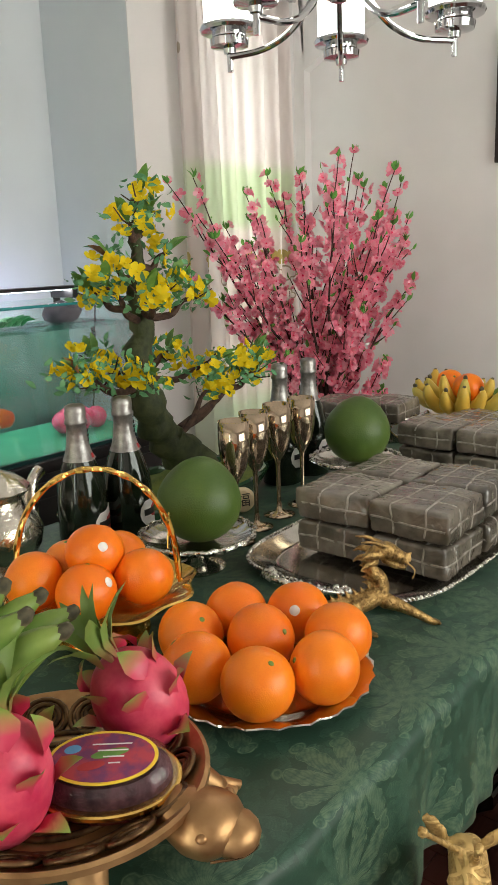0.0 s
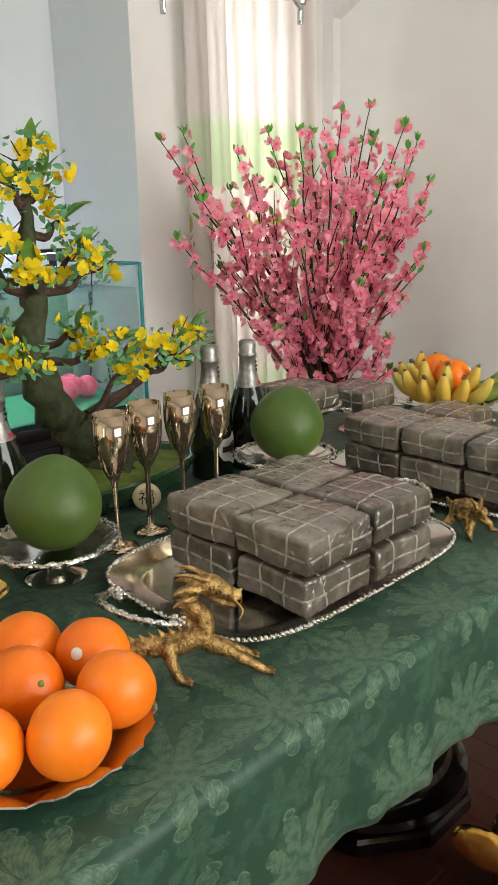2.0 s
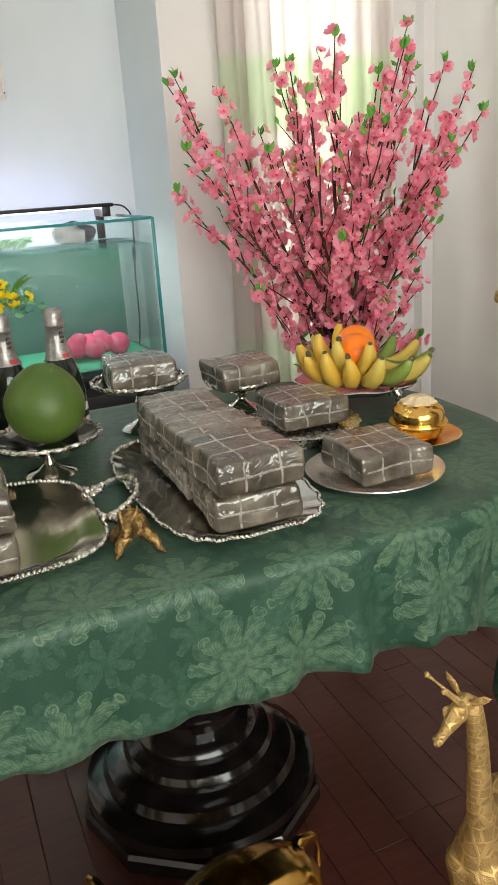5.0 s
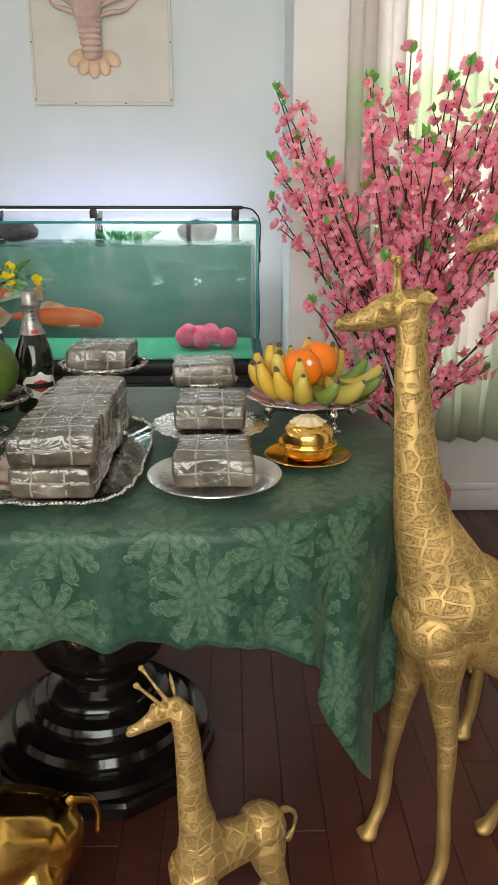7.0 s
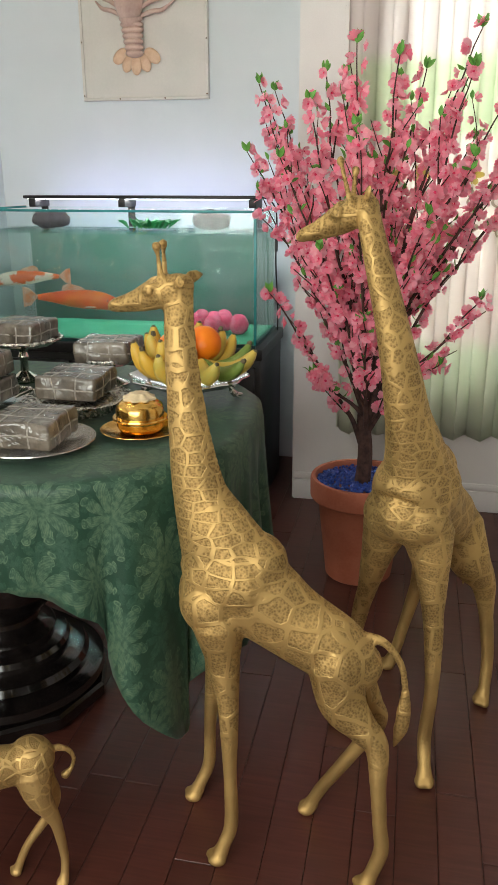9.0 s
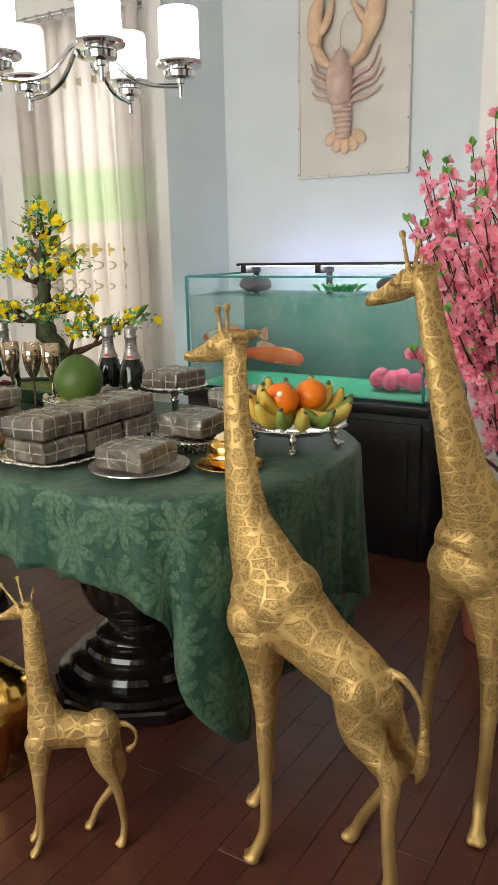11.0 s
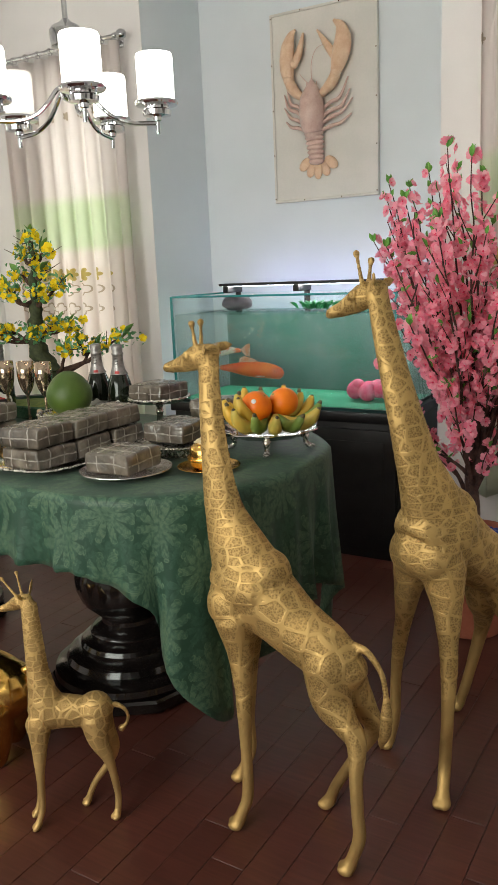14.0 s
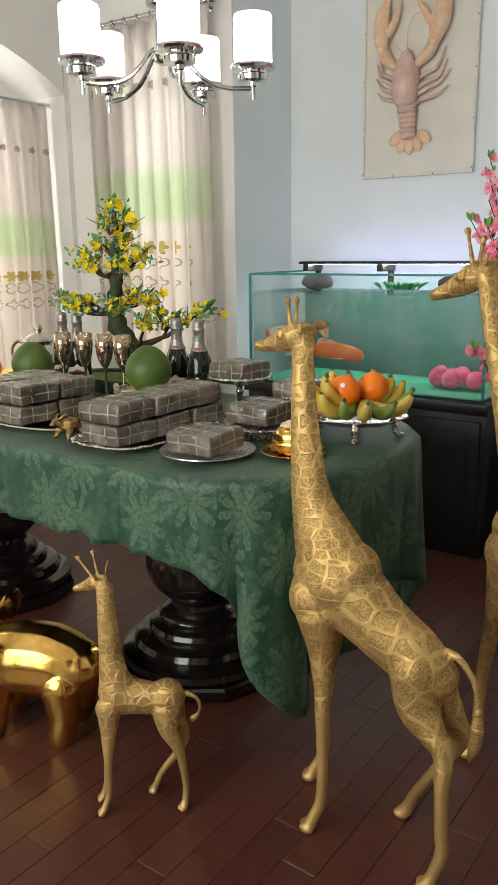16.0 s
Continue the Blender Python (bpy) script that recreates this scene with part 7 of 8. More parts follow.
def blossom_tree(x, y):
    rnd = random.Random(21)
    t = thing("blossom_tree", "artificial pink blossom tree in a terracotta pot", "potted tree", (x, y, 0))
    bm = BM()
    lathe(bm, [(0, 0.001), (0.103, 0.001), (0.108, 0.006), (0.138, 0.262), (0.142, 0.268), (0.157, 0.270), (0.164, 0.278), (0.165, 0.335), (0.161, 0.342), (0.150, 0.342), (0.146, 0.335), (0.142, 0.30), (0, 0.30)], 64)
    part("pot", bm, TERRACOTTA, t)
    bm = BM()
    for k in range(900):
        a, r = rnd.uniform(0, 6.283), 0.142 * math.sqrt(rnd.random())
        if r < 0.022:
            continue
        bmesh.ops.create_icosphere(bm, subdivisions=1, radius=rnd.uniform(0.0045, 0.0075), matrix=pose(r * math.cos(a), r * math.sin(a), 0.318 + rnd.uniform(0, 0.008), rnd.uniform(0, 90), rnd.uniform(0, 90), 0))
    ob = part("pebbles", bm, BLUE_STONE, t, "glossy blue glass pebbles", edge=None)
    ob["kind"] = "stuff"
    bm = BM()
    tube(bm, curve_points([(0, 0, 0.30), (0.006, 0, 0.42), (-0.004, 0.004, 0.54), (0.006, 0, 0.66)], 14), spread_radii([0.027, 0.024, 0.021, 0.019], 14), 10)
    part("trunk", bm, CHERRY_BARK, t)
    flowers, leaves = [], []
    limbs = []

    def spread(a):
        """How far the crown reaches in a direction: it leans back toward the niche."""
        return float(np.interp(math.degrees(a) % 360, (0, 45, 90, 130, 160, 185, 225, 270, 310, 360), (0.50, 0.46, 0.44, 0.56, 0.44, 0.33, 0.29, 0.30, 0.36, 0.50)))

    for k in range(18):
        a = 2 * math.pi * k / 18 + rnd.uniform(-0.12, 0.12)
        inner = k % 3 == 0
        reach = spread(a) * (rnd.uniform(0.35, 0.5) if inner else rnd.uniform(0.78, 1.0))
        topz = (rnd.uniform(1.44, 1.60) if inner else rnd.uniform(1.28, 1.54))
        limbs.append((a, reach, topz))
    limbs += [(0.15, 0.26, 1.63), (2.3, 0.55, 1.52), (0.05, 0.50, 1.50), (2.5, 0.50, 1.20), (0.3, 0.45, 1.22), (1.2, 0.3, 1.05), (4.2, 0.27, 1.06), (5.2, 0.32, 1.16), (2.2, 0.36, 1.10), (3.3, 0.30, 0.92), (0.2, 0.33, 0.90), (4.7, 0.26, 0.88), (5.8, 0.24, 0.74), (3.9, 0.2, 0.70), (1.7, 0.3, 1.3), (4.6, 0.30, 1.34), (2.9, 0.34, 1.46), (5.6, 0.30, 1.5)]
    for a, reach, topz in limbs:
        z0 = rnd.uniform(0.50, 0.68) if topz > 1.0 else rnd.uniform(0.42, 0.55)
        ex, ey = reach * math.cos(a), reach * math.sin(a)
        mid = rnd.uniform(0.30, 0.42)
        pts = curve_points([(0, 0, z0), (ex * mid * 0.6, ey * mid * 0.6, z0 + (topz - z0) * 0.28), (ex * mid * 1.55, ey * mid * 1.55, z0 + (topz - z0) * 0.62), (ex, ey, topz)], 26)
        pts = [p + Vector(noise.noise_vector(p * 7)) * 0.014 for p in pts]
        bm = BM()
        tube(bm, pts, spread_radii([0.011, 0.006, 0.0036, 0.0016], 26), 6)
        part("branch", bm, CHERRY_BARK, t)
        n_tw = 7 if topz > 1.0 else 3
        for q in range(n_tw):
            s = 0.28 + 0.62 * q / n_tw + rnd.uniform(-0.04, 0.04)
            i = int(s * 25)
            p = pts[i]
            d = (pts[min(i + 1, 25)] - pts[max(i - 1, 0)]).normalized()
            side = Vector((rnd.uniform(-1, 1), rnd.uniform(-1, 1), rnd.uniform(-0.2, 0.5)))
            e = p + (d * 0.95 + side * 0.5).normalized() * rnd.uniform(0.10, 0.2)
            m_ = (p + e) / 2 + Vector((rnd.uniform(-1, 1), rnd.uniform(-1, 1), 0)) * 0.012
            tp = curve_points([p, m_, e], 7)
            bm = BM()
            tube(bm, tp, spread_radii([0.0028, 0.0014], 7), 4)
            part("twig", bm, TWIG, t)
            for w in tp[1:]:
                for _ in range(1 if rnd.random() < 0.85 else 2):
                    dirn = Vector((rnd.uniform(-1, 1), rnd.uniform(-1, 1), rnd.uniform(-0.5, 0.9)))
                    flowers.append((w + dirn.normalized() * 0.011, dirn))
            if rnd.random() < 0.6:
                leaves.append((e, d + side * 0.4))
        for i in range(9 if topz > 1.0 else 13, 26):
            for _ in range(2 if i > 17 or i % 3 == 0 else 1):
                dirn = Vector((rnd.uniform(-1, 1), rnd.uniform(-1, 1), rnd.uniform(-0.4, 0.9)))
                flowers.append((pts[i] + dirn.normalized() * rnd.uniform(0.008, 0.018), dirn))
            if rnd.random() < 0.34:
                leaves.append((pts[i], Vector((rnd.uniform(-1, 1), rnd.uniform(-1, 1), rnd.uniform(0, 1)))))
        for _ in range(5):
            leaves.append((pts[-1], Vector((rnd.uniform(-0.6, 0.6), rnd.uniform(-0.6, 0.6), 1))))
    kinds = [petals_mesh("blossom", 5, 0.0225, 0.42, (PINK, PINK_HEART), 1, 0.12, True), petals_mesh("blossom", 6, 0.0200, 0.70, (PINK, PINK_HEART), 2, 0.1, True), petals_mesh("blossom", 5, 0.0170, 1.1, (PINK, PINK_HEART), 3)]
    rnd.shuffle(flowers)
    flowers = flowers[:int(len(flowers) * 0.84)]
    # those toward the room come first
    flowers.sort(key=lambda f: f[0].y + rnd.uniform(-0.25, 0.25))
    poses = [facing(p, d, rnd.uniform(0, 360), rnd.uniform(0.72, 1.15)) for p, d in flowers]
    for i, m in enumerate(poses[:290]):
        part("blossom", kinds[i % 3], None, t, place=m)
    scatter_joined("blossoms", kinds, poses[290:], t, "dense pink silk blossoms")
    lf = [leaf_mesh("leaf", 0.036, 0.015, LEAF_BRIGHT), leaf_mesh("leaf", 0.028, 0.013, LEAF_BRIGHT)]
    for i, (p, d) in enumerate(leaves):
        q = Vector(d).normalized().to_track_quat("X", "Z").to_matrix().to_4x4()
        part("leaf", lf[i % 2], None, t, place=Matrix.Translation(p) @ q @ pose(0, 0, 0, rnd.uniform(0, 360), 0, 0))
    return t


blossom_tree(2.33, 3.53)


# ---- bonsai in a jade basin ----


def bonsai(x, y):
    rnd = random.Random(33)
    basin = thing("jade_basin", "dark green glazed oval planting basin", "basin", (x, y, TABLE))
    bm = BM()
    rows = []
    n = 72
    for sx, z in ((0.80, 0.001), (0.86, 0.004), (0.93, 0.018), (1.0, 0.040), (1.02, 0.050), (1.0, 0.055), (0.95, 0.052), (0.93, 0.040)):
        rows.append([bm.verts.new((0.27 * sx * math.cos(2 * math.pi * i / n), 0.128 * sx * math.sin(2 * math.pi * i / n), z)) for i in range(n)])
    for a, b in zip(rows, rows[1:]):
        for i in range(n):
            j = (i + 1) % n
            bm.faces.new((a[i], a[j], b[j], b[i]))
    bm.faces.new(rows[0][::-1])
    bm.faces.new(rows[-1])
    part("bowl", bm, JADE, basin)
    bm = BM()
    g = 26
    grid = [[None] * (g + 1) for _ in range(g + 1)]
    for i in range(g + 1):
        for j in range(g + 1):
            r, a = i / g, 2 * math.pi * j / g
            px, py = 0.245 * r * math.cos(a), 0.112 * r * math.sin(a)
            z = 0.043 + 0.035 * math.exp(-((px - 0.03) ** 2 + py ** 2) / 0.006) * (1 - r) + 0.010 * (1 - r) + 0.008 * (1 - r * r) * noise.noise(Vector((px * 20, py * 20, 3)))
            grid[i][j] = bm.verts.new((px, py, z))
    for i in range(g):
        for j in range(g):
            bm.faces.new((grid[i][j], grid[i][j + 1], grid[i + 1][j + 1], grid[i + 1][j]))
    bmesh.ops.remove_doubles(bm, verts=bm.verts, dist=0.0002)
    part("moss", bm, MOSS, basin, "mound of green moss", edge=None)

    b = thing("bonsai_tree", "artificial bonsai with yellow blossom and mossy trunk", "bonsai", (x, y, TABLE + 0.045))
    # heights below are over the tree's foot
    trunk = curve_points([(0.06, 0.0, -0.004), (0.045, 0.0, 0.05), (0.0, 0.0, 0.10), (-0.05, 0.0, 0.17), (-0.075, 0.0, 0.25), (-0.06, 0.0, 0.33), (-0.062, 0.0, 0.42), (-0.05, 0.0, 0.50), (-0.045, 0.0, 0.57)], 44)
    bm = BM()
    tube(bm, [p + Vector(noise.noise_vector(p * 30)) * 0.011 for p in trunk], [r * (1 + 0.16 * math.sin(i * 1.9)) for i, r in enumerate(spread_radii([0.062, 0.046, 0.036, 0.034, 0.028, 0.022, 0.016, 0.010, 0.004], 44))], 14)
    for a in range(5):
        c, s = math.cos(a * 1.3), math.sin(a * 1.3)
        tube(bm, curve_points([(0.055, 0, 0.03), (0.055 + 0.05 * c, 0.035 * s, 0.012), (0.055 + 0.10 * c, 0.06 * s, -0.006)], 8), spread_radii([0.028, 0.016, 0.006], 8), 8)
    part("trunk", bm, BONSAI_BARK, b, edge=None)
    flowers, leaves, long_leaves = [], [], []
    branches = [
        # start, end, flowers
        ((0.0, 0, 0.10), (0.10, -0.03, 0.195), 6), ((0.02, 0, 0.11), (0.21, 0.0, 0.205), 8), ((0.03, 0, 0.12), (0.31, 0.02, 0.235), 8), ((0.15, 0.0, 0.18), (0.20, -0.07, 0.22), 5),
        ((-0.07, 0, 0.24), (-0.18, -0.02, 0.255), 8), ((-0.07, 0, 0.22), (-0.26, -0.06, 0.265), 7), ((-0.07, 0, 0.25), (-0.15, -0.10, 0.25), 8), ((-0.07, 0, 0.25), (-0.08, 0.12, 0.27), 6), ((-0.06, 0, 0.24), (0.03, -0.09, 0.25), 8), ((-0.06, 0, 0.26), (0.05, 0.04, 0.27), 6),
        ((-0.06, 0, 0.34), (-0.16, -0.03, 0.41), 7), ((-0.06, 0, 0.35), (0.03, -0.05, 0.385), 6), ((-0.06, 0, 0.36), (0.05, 0.02, 0.41), 5), ((-0.06, 0, 0.37), (-0.11, 0.07, 0.40), 5), ((-0.06, 0, 0.36), (-0.10, -0.08, 0.39), 6),
        ((-0.06, 0, 0.43), (-0.12, 0.0, 0.455), 4), ((-0.06, 0, 0.45), (0.0, -0.02, 0.465), 4), ((-0.05, 0, 0.50), (-0.085, -0.015, 0.52), 5), ((-0.05, 0, 0.51), (-0.015, 0.01, 0.525), 5), ((-0.05, 0, 0.53), (-0.045, -0.01, 0.575), 3),
    ]
    for st, en, count in branches:
        st, en = Vector(st), Vector(en)
        mid = (st + en) / 2 + Vector((rnd.uniform(-0.01, 0.01), rnd.uniform(-0.01, 0.01), -0.018))
        pts = curve_points([st, mid, (mid + en) / 2 + Vector((0, 0, 0.008)), en], 14)
        pts = [p + Vector(noise.noise_vector(p * 30)) * 0.005 for p in pts]
        bm = BM()
        tube(bm, pts, spread_radii([0.0085, 0.006, 0.0025], 14), 7)
        part("branch", bm, TWIG, b)
        wide = 0.016 + 0.0030 * count
        for _ in range(count + 5):
            p = en + Vector((rnd.gauss(0, wide * 0.62), rnd.gauss(0, wide * 0.62), rnd.uniform(-0.018, 0.026)))
            flowers.append((p, Vector((rnd.uniform(-1, 1), rnd.uniform(-1.2, 0.6), rnd.uniform(0, 1)))))
        for _ in range(count * 8):
            p = en + Vector((rnd.gauss(0, wide * 0.72), rnd.gauss(0, wide * 0.7), rnd.uniform(-0.028, 0.03)))
            leaves.append((p, Vector((rnd.uniform(-1, 1), rnd.uniform(-1, 1), rnd.uniform(-0.3, 1)))))
        long_leaves.append((en, (en - st).normalized() + Vector((rnd.uniform(-0.3, 0.3), rnd.uniform(-0.4, 0.2), rnd.uniform(0.4, 1.2)))))
        for _ in range(2):
            q = en + Vector((rnd.uniform(-0.06, 0.06), rnd.uniform(-0.05, 0.05), rnd.uniform(-0.02, 0.04)))
            bm = BM()
            tube(bm, [pts[9], (pts[9] + q) / 2 + Vector((0, 0, -0.006)), q], [0.002, 0.0016, 0.001], 5)
            part("twig", bm, TWIG, b)
    kinds = [petals_mesh("flower", 5, 0.0150, 0.55, (YELLOW_SILK, YELLOW_SILK), 5), petals_mesh("flower", 5, 0.0128, 0.9, (YELLOW_SILK, YELLOW_SILK), 6)]
    for i, (p, d) in enumerate(flowers):
        part("flower", kinds[i % 2], None, b, place=facing(p, d, rnd.uniform(0, 360), rnd.uniform(0.75, 1.2)))
    small = [leaf_mesh("small_leaf", 0.022, 0.010, LEAF_BLUE), leaf_mesh("small_leaf", 0.015, 0.010, LEAF_BLUE), leaf_mesh("small_leaf", 0.019, 0.009, LEAF_BLUE)]
    poses = []
    for p, d in leaves:
        q = d.normalized().to_track_quat("X", "Z").to_matrix().to_4x4()
        poses.append(Matrix.Translation(p) @ q @ pose(0, 0, 0, rnd.uniform(0, 360), 0, 0))
    scatter_joined("small_leaves", small, poses, b, "small blue-green leaves and buds")
    big = [leaf_mesh("leaf", 0.065, 0.022, LEAF), leaf_mesh("leaf", 0.055, 0.020, LEAF), leaf_mesh("leaf", 0.05, 0.02, LEAF_RED)]
    for i, (p, d) in enumerate(long_leaves * 2):
        q = (d + Vector((rnd.uniform(-0.5, 0.5), rnd.uniform(-0.5, 0.5), 0))).normalized().to_track_quat("X", "Z").to_matrix().to_4x4()
        part("leaf", big[i % 3 if i % 5 == 0 else i % 2], None, b, place=Matrix.Translation(p) @ q @ pose(0, 0, 0, rnd.uniform(-60, 60), 0, 0))


bonsai(0.985, 3.005)

fs = thing("lucky_stone", "round cream stone disc with a painted character", "ornament", (1.040, 2.866, TABLE), -38)
bm = BM()
lathe(bm, [(0, -0.009), (0.020, -0.009), (0.025, -0.005), (0.026, 0.0), (0.025, 0.005), (0.020, 0.009), (0, 0.009)], 36, pose(0, 0, 0.0262, 90, 0, 0))
part("disc", bm, CREAM_CERAMIC, fs)
bm = BM()
text_mesh(bm, "\u798f", 0.030, pose(0, -0.0092, 0.0262, 90, 0, 0), 0.0003)
part("character", bm, INK, fs, smooth=False)


# ---- brass dragon and mythical beast ----
dr_st = [
    # tail, long body and the S of the neck
    ([(-0.165, 0.100, 0.030), (-0.140, 0.088, 0.022), (-0.110, 0.074, 0.030), (-0.075, 0.054, 0.036), (-0.038, 0.030, 0.036), (-0.006, 0.010, 0.037), (0.014, -0.001, 0.046), (0.016, -0.001, 0.062), (0.008, 0.006, 0.076), (0.006, 0.008, 0.089), (0.016, 0.000, 0.099)], [0.0025, 0.0055, 0.0085, 0.0100, 0.0110, 0.0135, 0.0130, 0.0105, 0.0088, 0.0082, 0.0085], 0.92),
    # skull, snout and lower jaw
    ([(0.012, 0.003, 0.098), (0.024, -0.007, 0.098), (0.034, -0.015, 0.091), (0.045, -0.024, 0.084)], [0.0085, 0.0120, 0.0090, 0.0062], 0.9),
    ([(0.022, -0.006, 0.088), (0.032, -0.014, 0.078), (0.042, -0.022, 0.073)], [0.0065, 0.0045, 0.0032], 0.9),
    ([(0.044, -0.024, 0.087), (0.048, -0.027, 0.091)], [0.0035, 0.002], 1),
]
for s_ in (-1, 1):
    o = Vector((0.65, 0.75, 0)) * 0.006 * s_
    dr_st.append(([Vector((0.022, -0.004, 0.105)) + o, Vector((0.008, 0.006, 0.114)) + o * 1.6, Vector((-0.006, 0.015, 0.117)) + o * 2.0], [0.0035, 0.0026, 0.0012], 1))
    dr_st.append(([Vector((0.014, 0.002, 0.096)) + o * 1.4, Vector((0.002, 0.010, 0.100)) + o * 2.4, Vector((-0.008, 0.016, 0.097)) + o * 2.8], [0.0055, 0.0040, 0.0012], 0.7))
    dr_st.append(([Vector((0.012, 0.003, 0.088)) + o * 1.4, Vector((0.000, 0.011, 0.088)) + o * 2.4, Vector((-0.008, 0.016, 0.083)) + o * 2.6], [0.0050, 0.0036, 0.0012], 0.7))
    dr_st.append(([Vector((0.042, -0.022, 0.082)) + o * 0.8, Vector((0.048, -0.028, 0.074)) + o * 2.0, Vector((0.044, -0.026, 0.064)) + o * 2.4], [0.0016, 0.0014, 0.0010], 1))
for f, k in (((0.052, -0.052), (0.016, -0.010)), ((0.064, -0.016), (0.014, 0.008)), ((-0.022, -0.006), (-0.020, 0.012)), ((-0.085, 0.040), (-0.080, 0.052)), ((-0.060, 0.078), (-0.072, 0.060))):
    knee = (k[0] * 0.55 + f[0] * 0.45 - 0.004, k[1] * 0.55 + f[1] * 0.45, 0.027)
    dr_st.append(([(k[0], k[1], 0.036), knee, (f[0], f[1], 0.007)], [0.0105, 0.0072, 0.0050], 1))
    for a_ in (-0.5, 0.0, 0.5):
        dr_st.append(([(f[0], f[1], 0.0055), (f[0] + 0.013 * math.cos(a_ - 0.6), f[1] + 0.013 * math.sin(a_ - 0.6), 0.0032)], [0.0042, 0.0022], 1))
for k in range(16):
    t = k / 15
    p = Vector((-0.125, 0.082, 0.034)).lerp(Vector((0.004, 0.004, 0.052)), t)
    dr_st.append(([p, p + Vector((-0.004, 0.003, 0.008))], [0.0034, 0.001], 0.6))
for k in range(5):
    p = Vector((0.008 - 0.002 * k, 0.006, 0.058 + 0.008 * k))
    dr_st.append(([p, p + Vector((-0.009, 0.007, 0.003))], [0.0040, 0.0012], 0.6))
statue("dragon_figurine", "small cast brass dragon figurine on the tablecloth", dr_st, [((0.030, -0.006, 0.1005), 0.0032, (1, 1, 1)), ((0.022, -0.015, 0.1005), 0.0032, (1, 1, 1))], (0.745, 2.395, TABLE - 0.001), 0, 0.0014, BRASS, "figurine", soften=2).scale = (1.1, 1.1, 1.1)
be_st = [
    ([(-0.010, -0.020, 0.042), (-0.016, -0.032, 0.054), (-0.020, -0.042, 0.056)], [0.012, 0.0125, 0.0095], 1.0),
    ([(-0.022, -0.044, 0.050), (-0.026, -0.050, 0.048)], [0.007, 0.005], 1.0),
    ([(0.006, 0.036, 0.036), (0.012, 0.048, 0.046), (0.004, 0.050, 0.058)], [0.007, 0.005, 0.002], 1),
]
for s_ in (-1, 1):
    be_st.append(([(-0.016 + 0.008 * s_, -0.030, 0.064), (-0.012 + 0.013 * s_, -0.024, 0.074), (-0.008 + 0.014 * s_, -0.014, 0.080)], [0.0042, 0.0034, 0.0014], 1))
for f, k in (((-0.034, -0.024), (-0.014, -0.012)), ((0.030, -0.032), (0.014, -0.012)), ((0.030, 0.034), (0.012, 0.022)), ((-0.028, 0.034), (-0.012, 0.022))):
    be_st.append(([(k[0], k[1], 0.030), (f[0] * 0.9, f[1] * 0.85, 0.018), (f[0], f[1], 0.006)], [0.012, 0.0085, 0.0060], 1))
    be_st.append(([(f[0], f[1], 0.005), (f[0] * 1.22, f[1] * 1.25 - 0.004, 0.0035)], [0.005, 0.0032], 1))
be_bl = [((0.0, 0.006, 0.036), 1, (0.027, 0.033, 0.014)), ((0.0, 0.006, 0.044), 1, (0.024, 0.030, 0.022)), ((-0.025, -0.038, 0.061), 0.0036, (1, 1, 1)), ((-0.012, -0.041, 0.061), 0.0036, (1, 1, 1))]
for k in range(9):
    a_ = k * 0.698
    be_bl.append(((0.017 * math.cos(a_) * (k > 0), 0.006 + 0.021 * math.sin(a_) * (k > 0), 0.057 if k else 0.065), 0.0068, (1, 1, 0.5)))
statue("beast_figurine", "small gold horned tortoise beast figurine on the tablecloth", be_st, be_bl, (1.342, 2.392, TABLE - 0.001), 0, 0.0014, BRASS, "figurine", soften=2).scale = (0.86, 0.86, 0.84)

# ---- gold basket of oranges ----
GBX, GBY = 0.525, 2.690
gb = thing("fruit_basket", "gold metal basket with a twisted hoop handle", "basket", (GBX, GBY, TABLE))
bm = BM()
lathe(bm, [(0, 0.034), (0.055, 0.036), (0.085, 0.048), (0.128, 0.072), (0.131, 0.070), (0.088, 0.042), (0.058, 0.030), (0.030, 0.026), (0.032, 0.012), (0.062, 0.004), (0.060, 0.0006), (0, 0.0006)], 72, wave=lambda a, i: 1 + (0.045 * math.sin(9 * a) if 2 <= i <= 5 else 0))
part("bowl", bm, GOLD_TUB, gb)
bm = BM()
ring_pts = [((0.062) * math.cos(2 * math.pi * i / 60), 0.062 * math.sin(2 * math.pi * i / 60), 0.006 + 0.002 * math.sin(9 * i)) for i in range(60)]
tube(bm, ring_pts, 0.004, 6, closed=True)
part("foot_ring", bm, GOLD_TUB, gb)
for s in (-1, 1):
    bm = BM()
    pts = []
    for i in range(70):
        t = i / 69
        a = math.pi * t
        w = 0.006 * math.sin(t * 60 + (1.57 if s > 0 else -1.57))
        u = 0.108 * math.cos(a)
        pts.append((u * 0.72 + w * 0.5, -u * 0.70 + w * 0.5 + 0.002 * s, 0.070 + 0.165 * math.sin(a) ** 0.8))
    tube(bm, pts, 0.0032, 7)
    part("handle_strand", bm, GOLD_TUB, gb, "twisted gold wire")
bm = BM()
box(bm, (-0.006, -0.001, 0), (0.006, 0.001, 0.05), 0.0008)
part("leaf_tag", bm, GOLD_TUB, gb, place=pose(0.070, -0.066, 0.115, 0, 28, 35))
for k, (dx, dy, dz) in enumerate(((-0.050, -0.035, 0.048), (0.030, -0.058, 0.048), (0.058, 0.022, 0.048), (-0.005, 0.055, 0.048), (-0.075, 0.040, 0.055), (-0.006, -0.004, 0.082))):
    orange(GBX + dx, GBY + dy, TABLE + dz, k + 2, "ripe orange in a gold basket", "oranges in the basket", 0.0395, k in (0, 5))

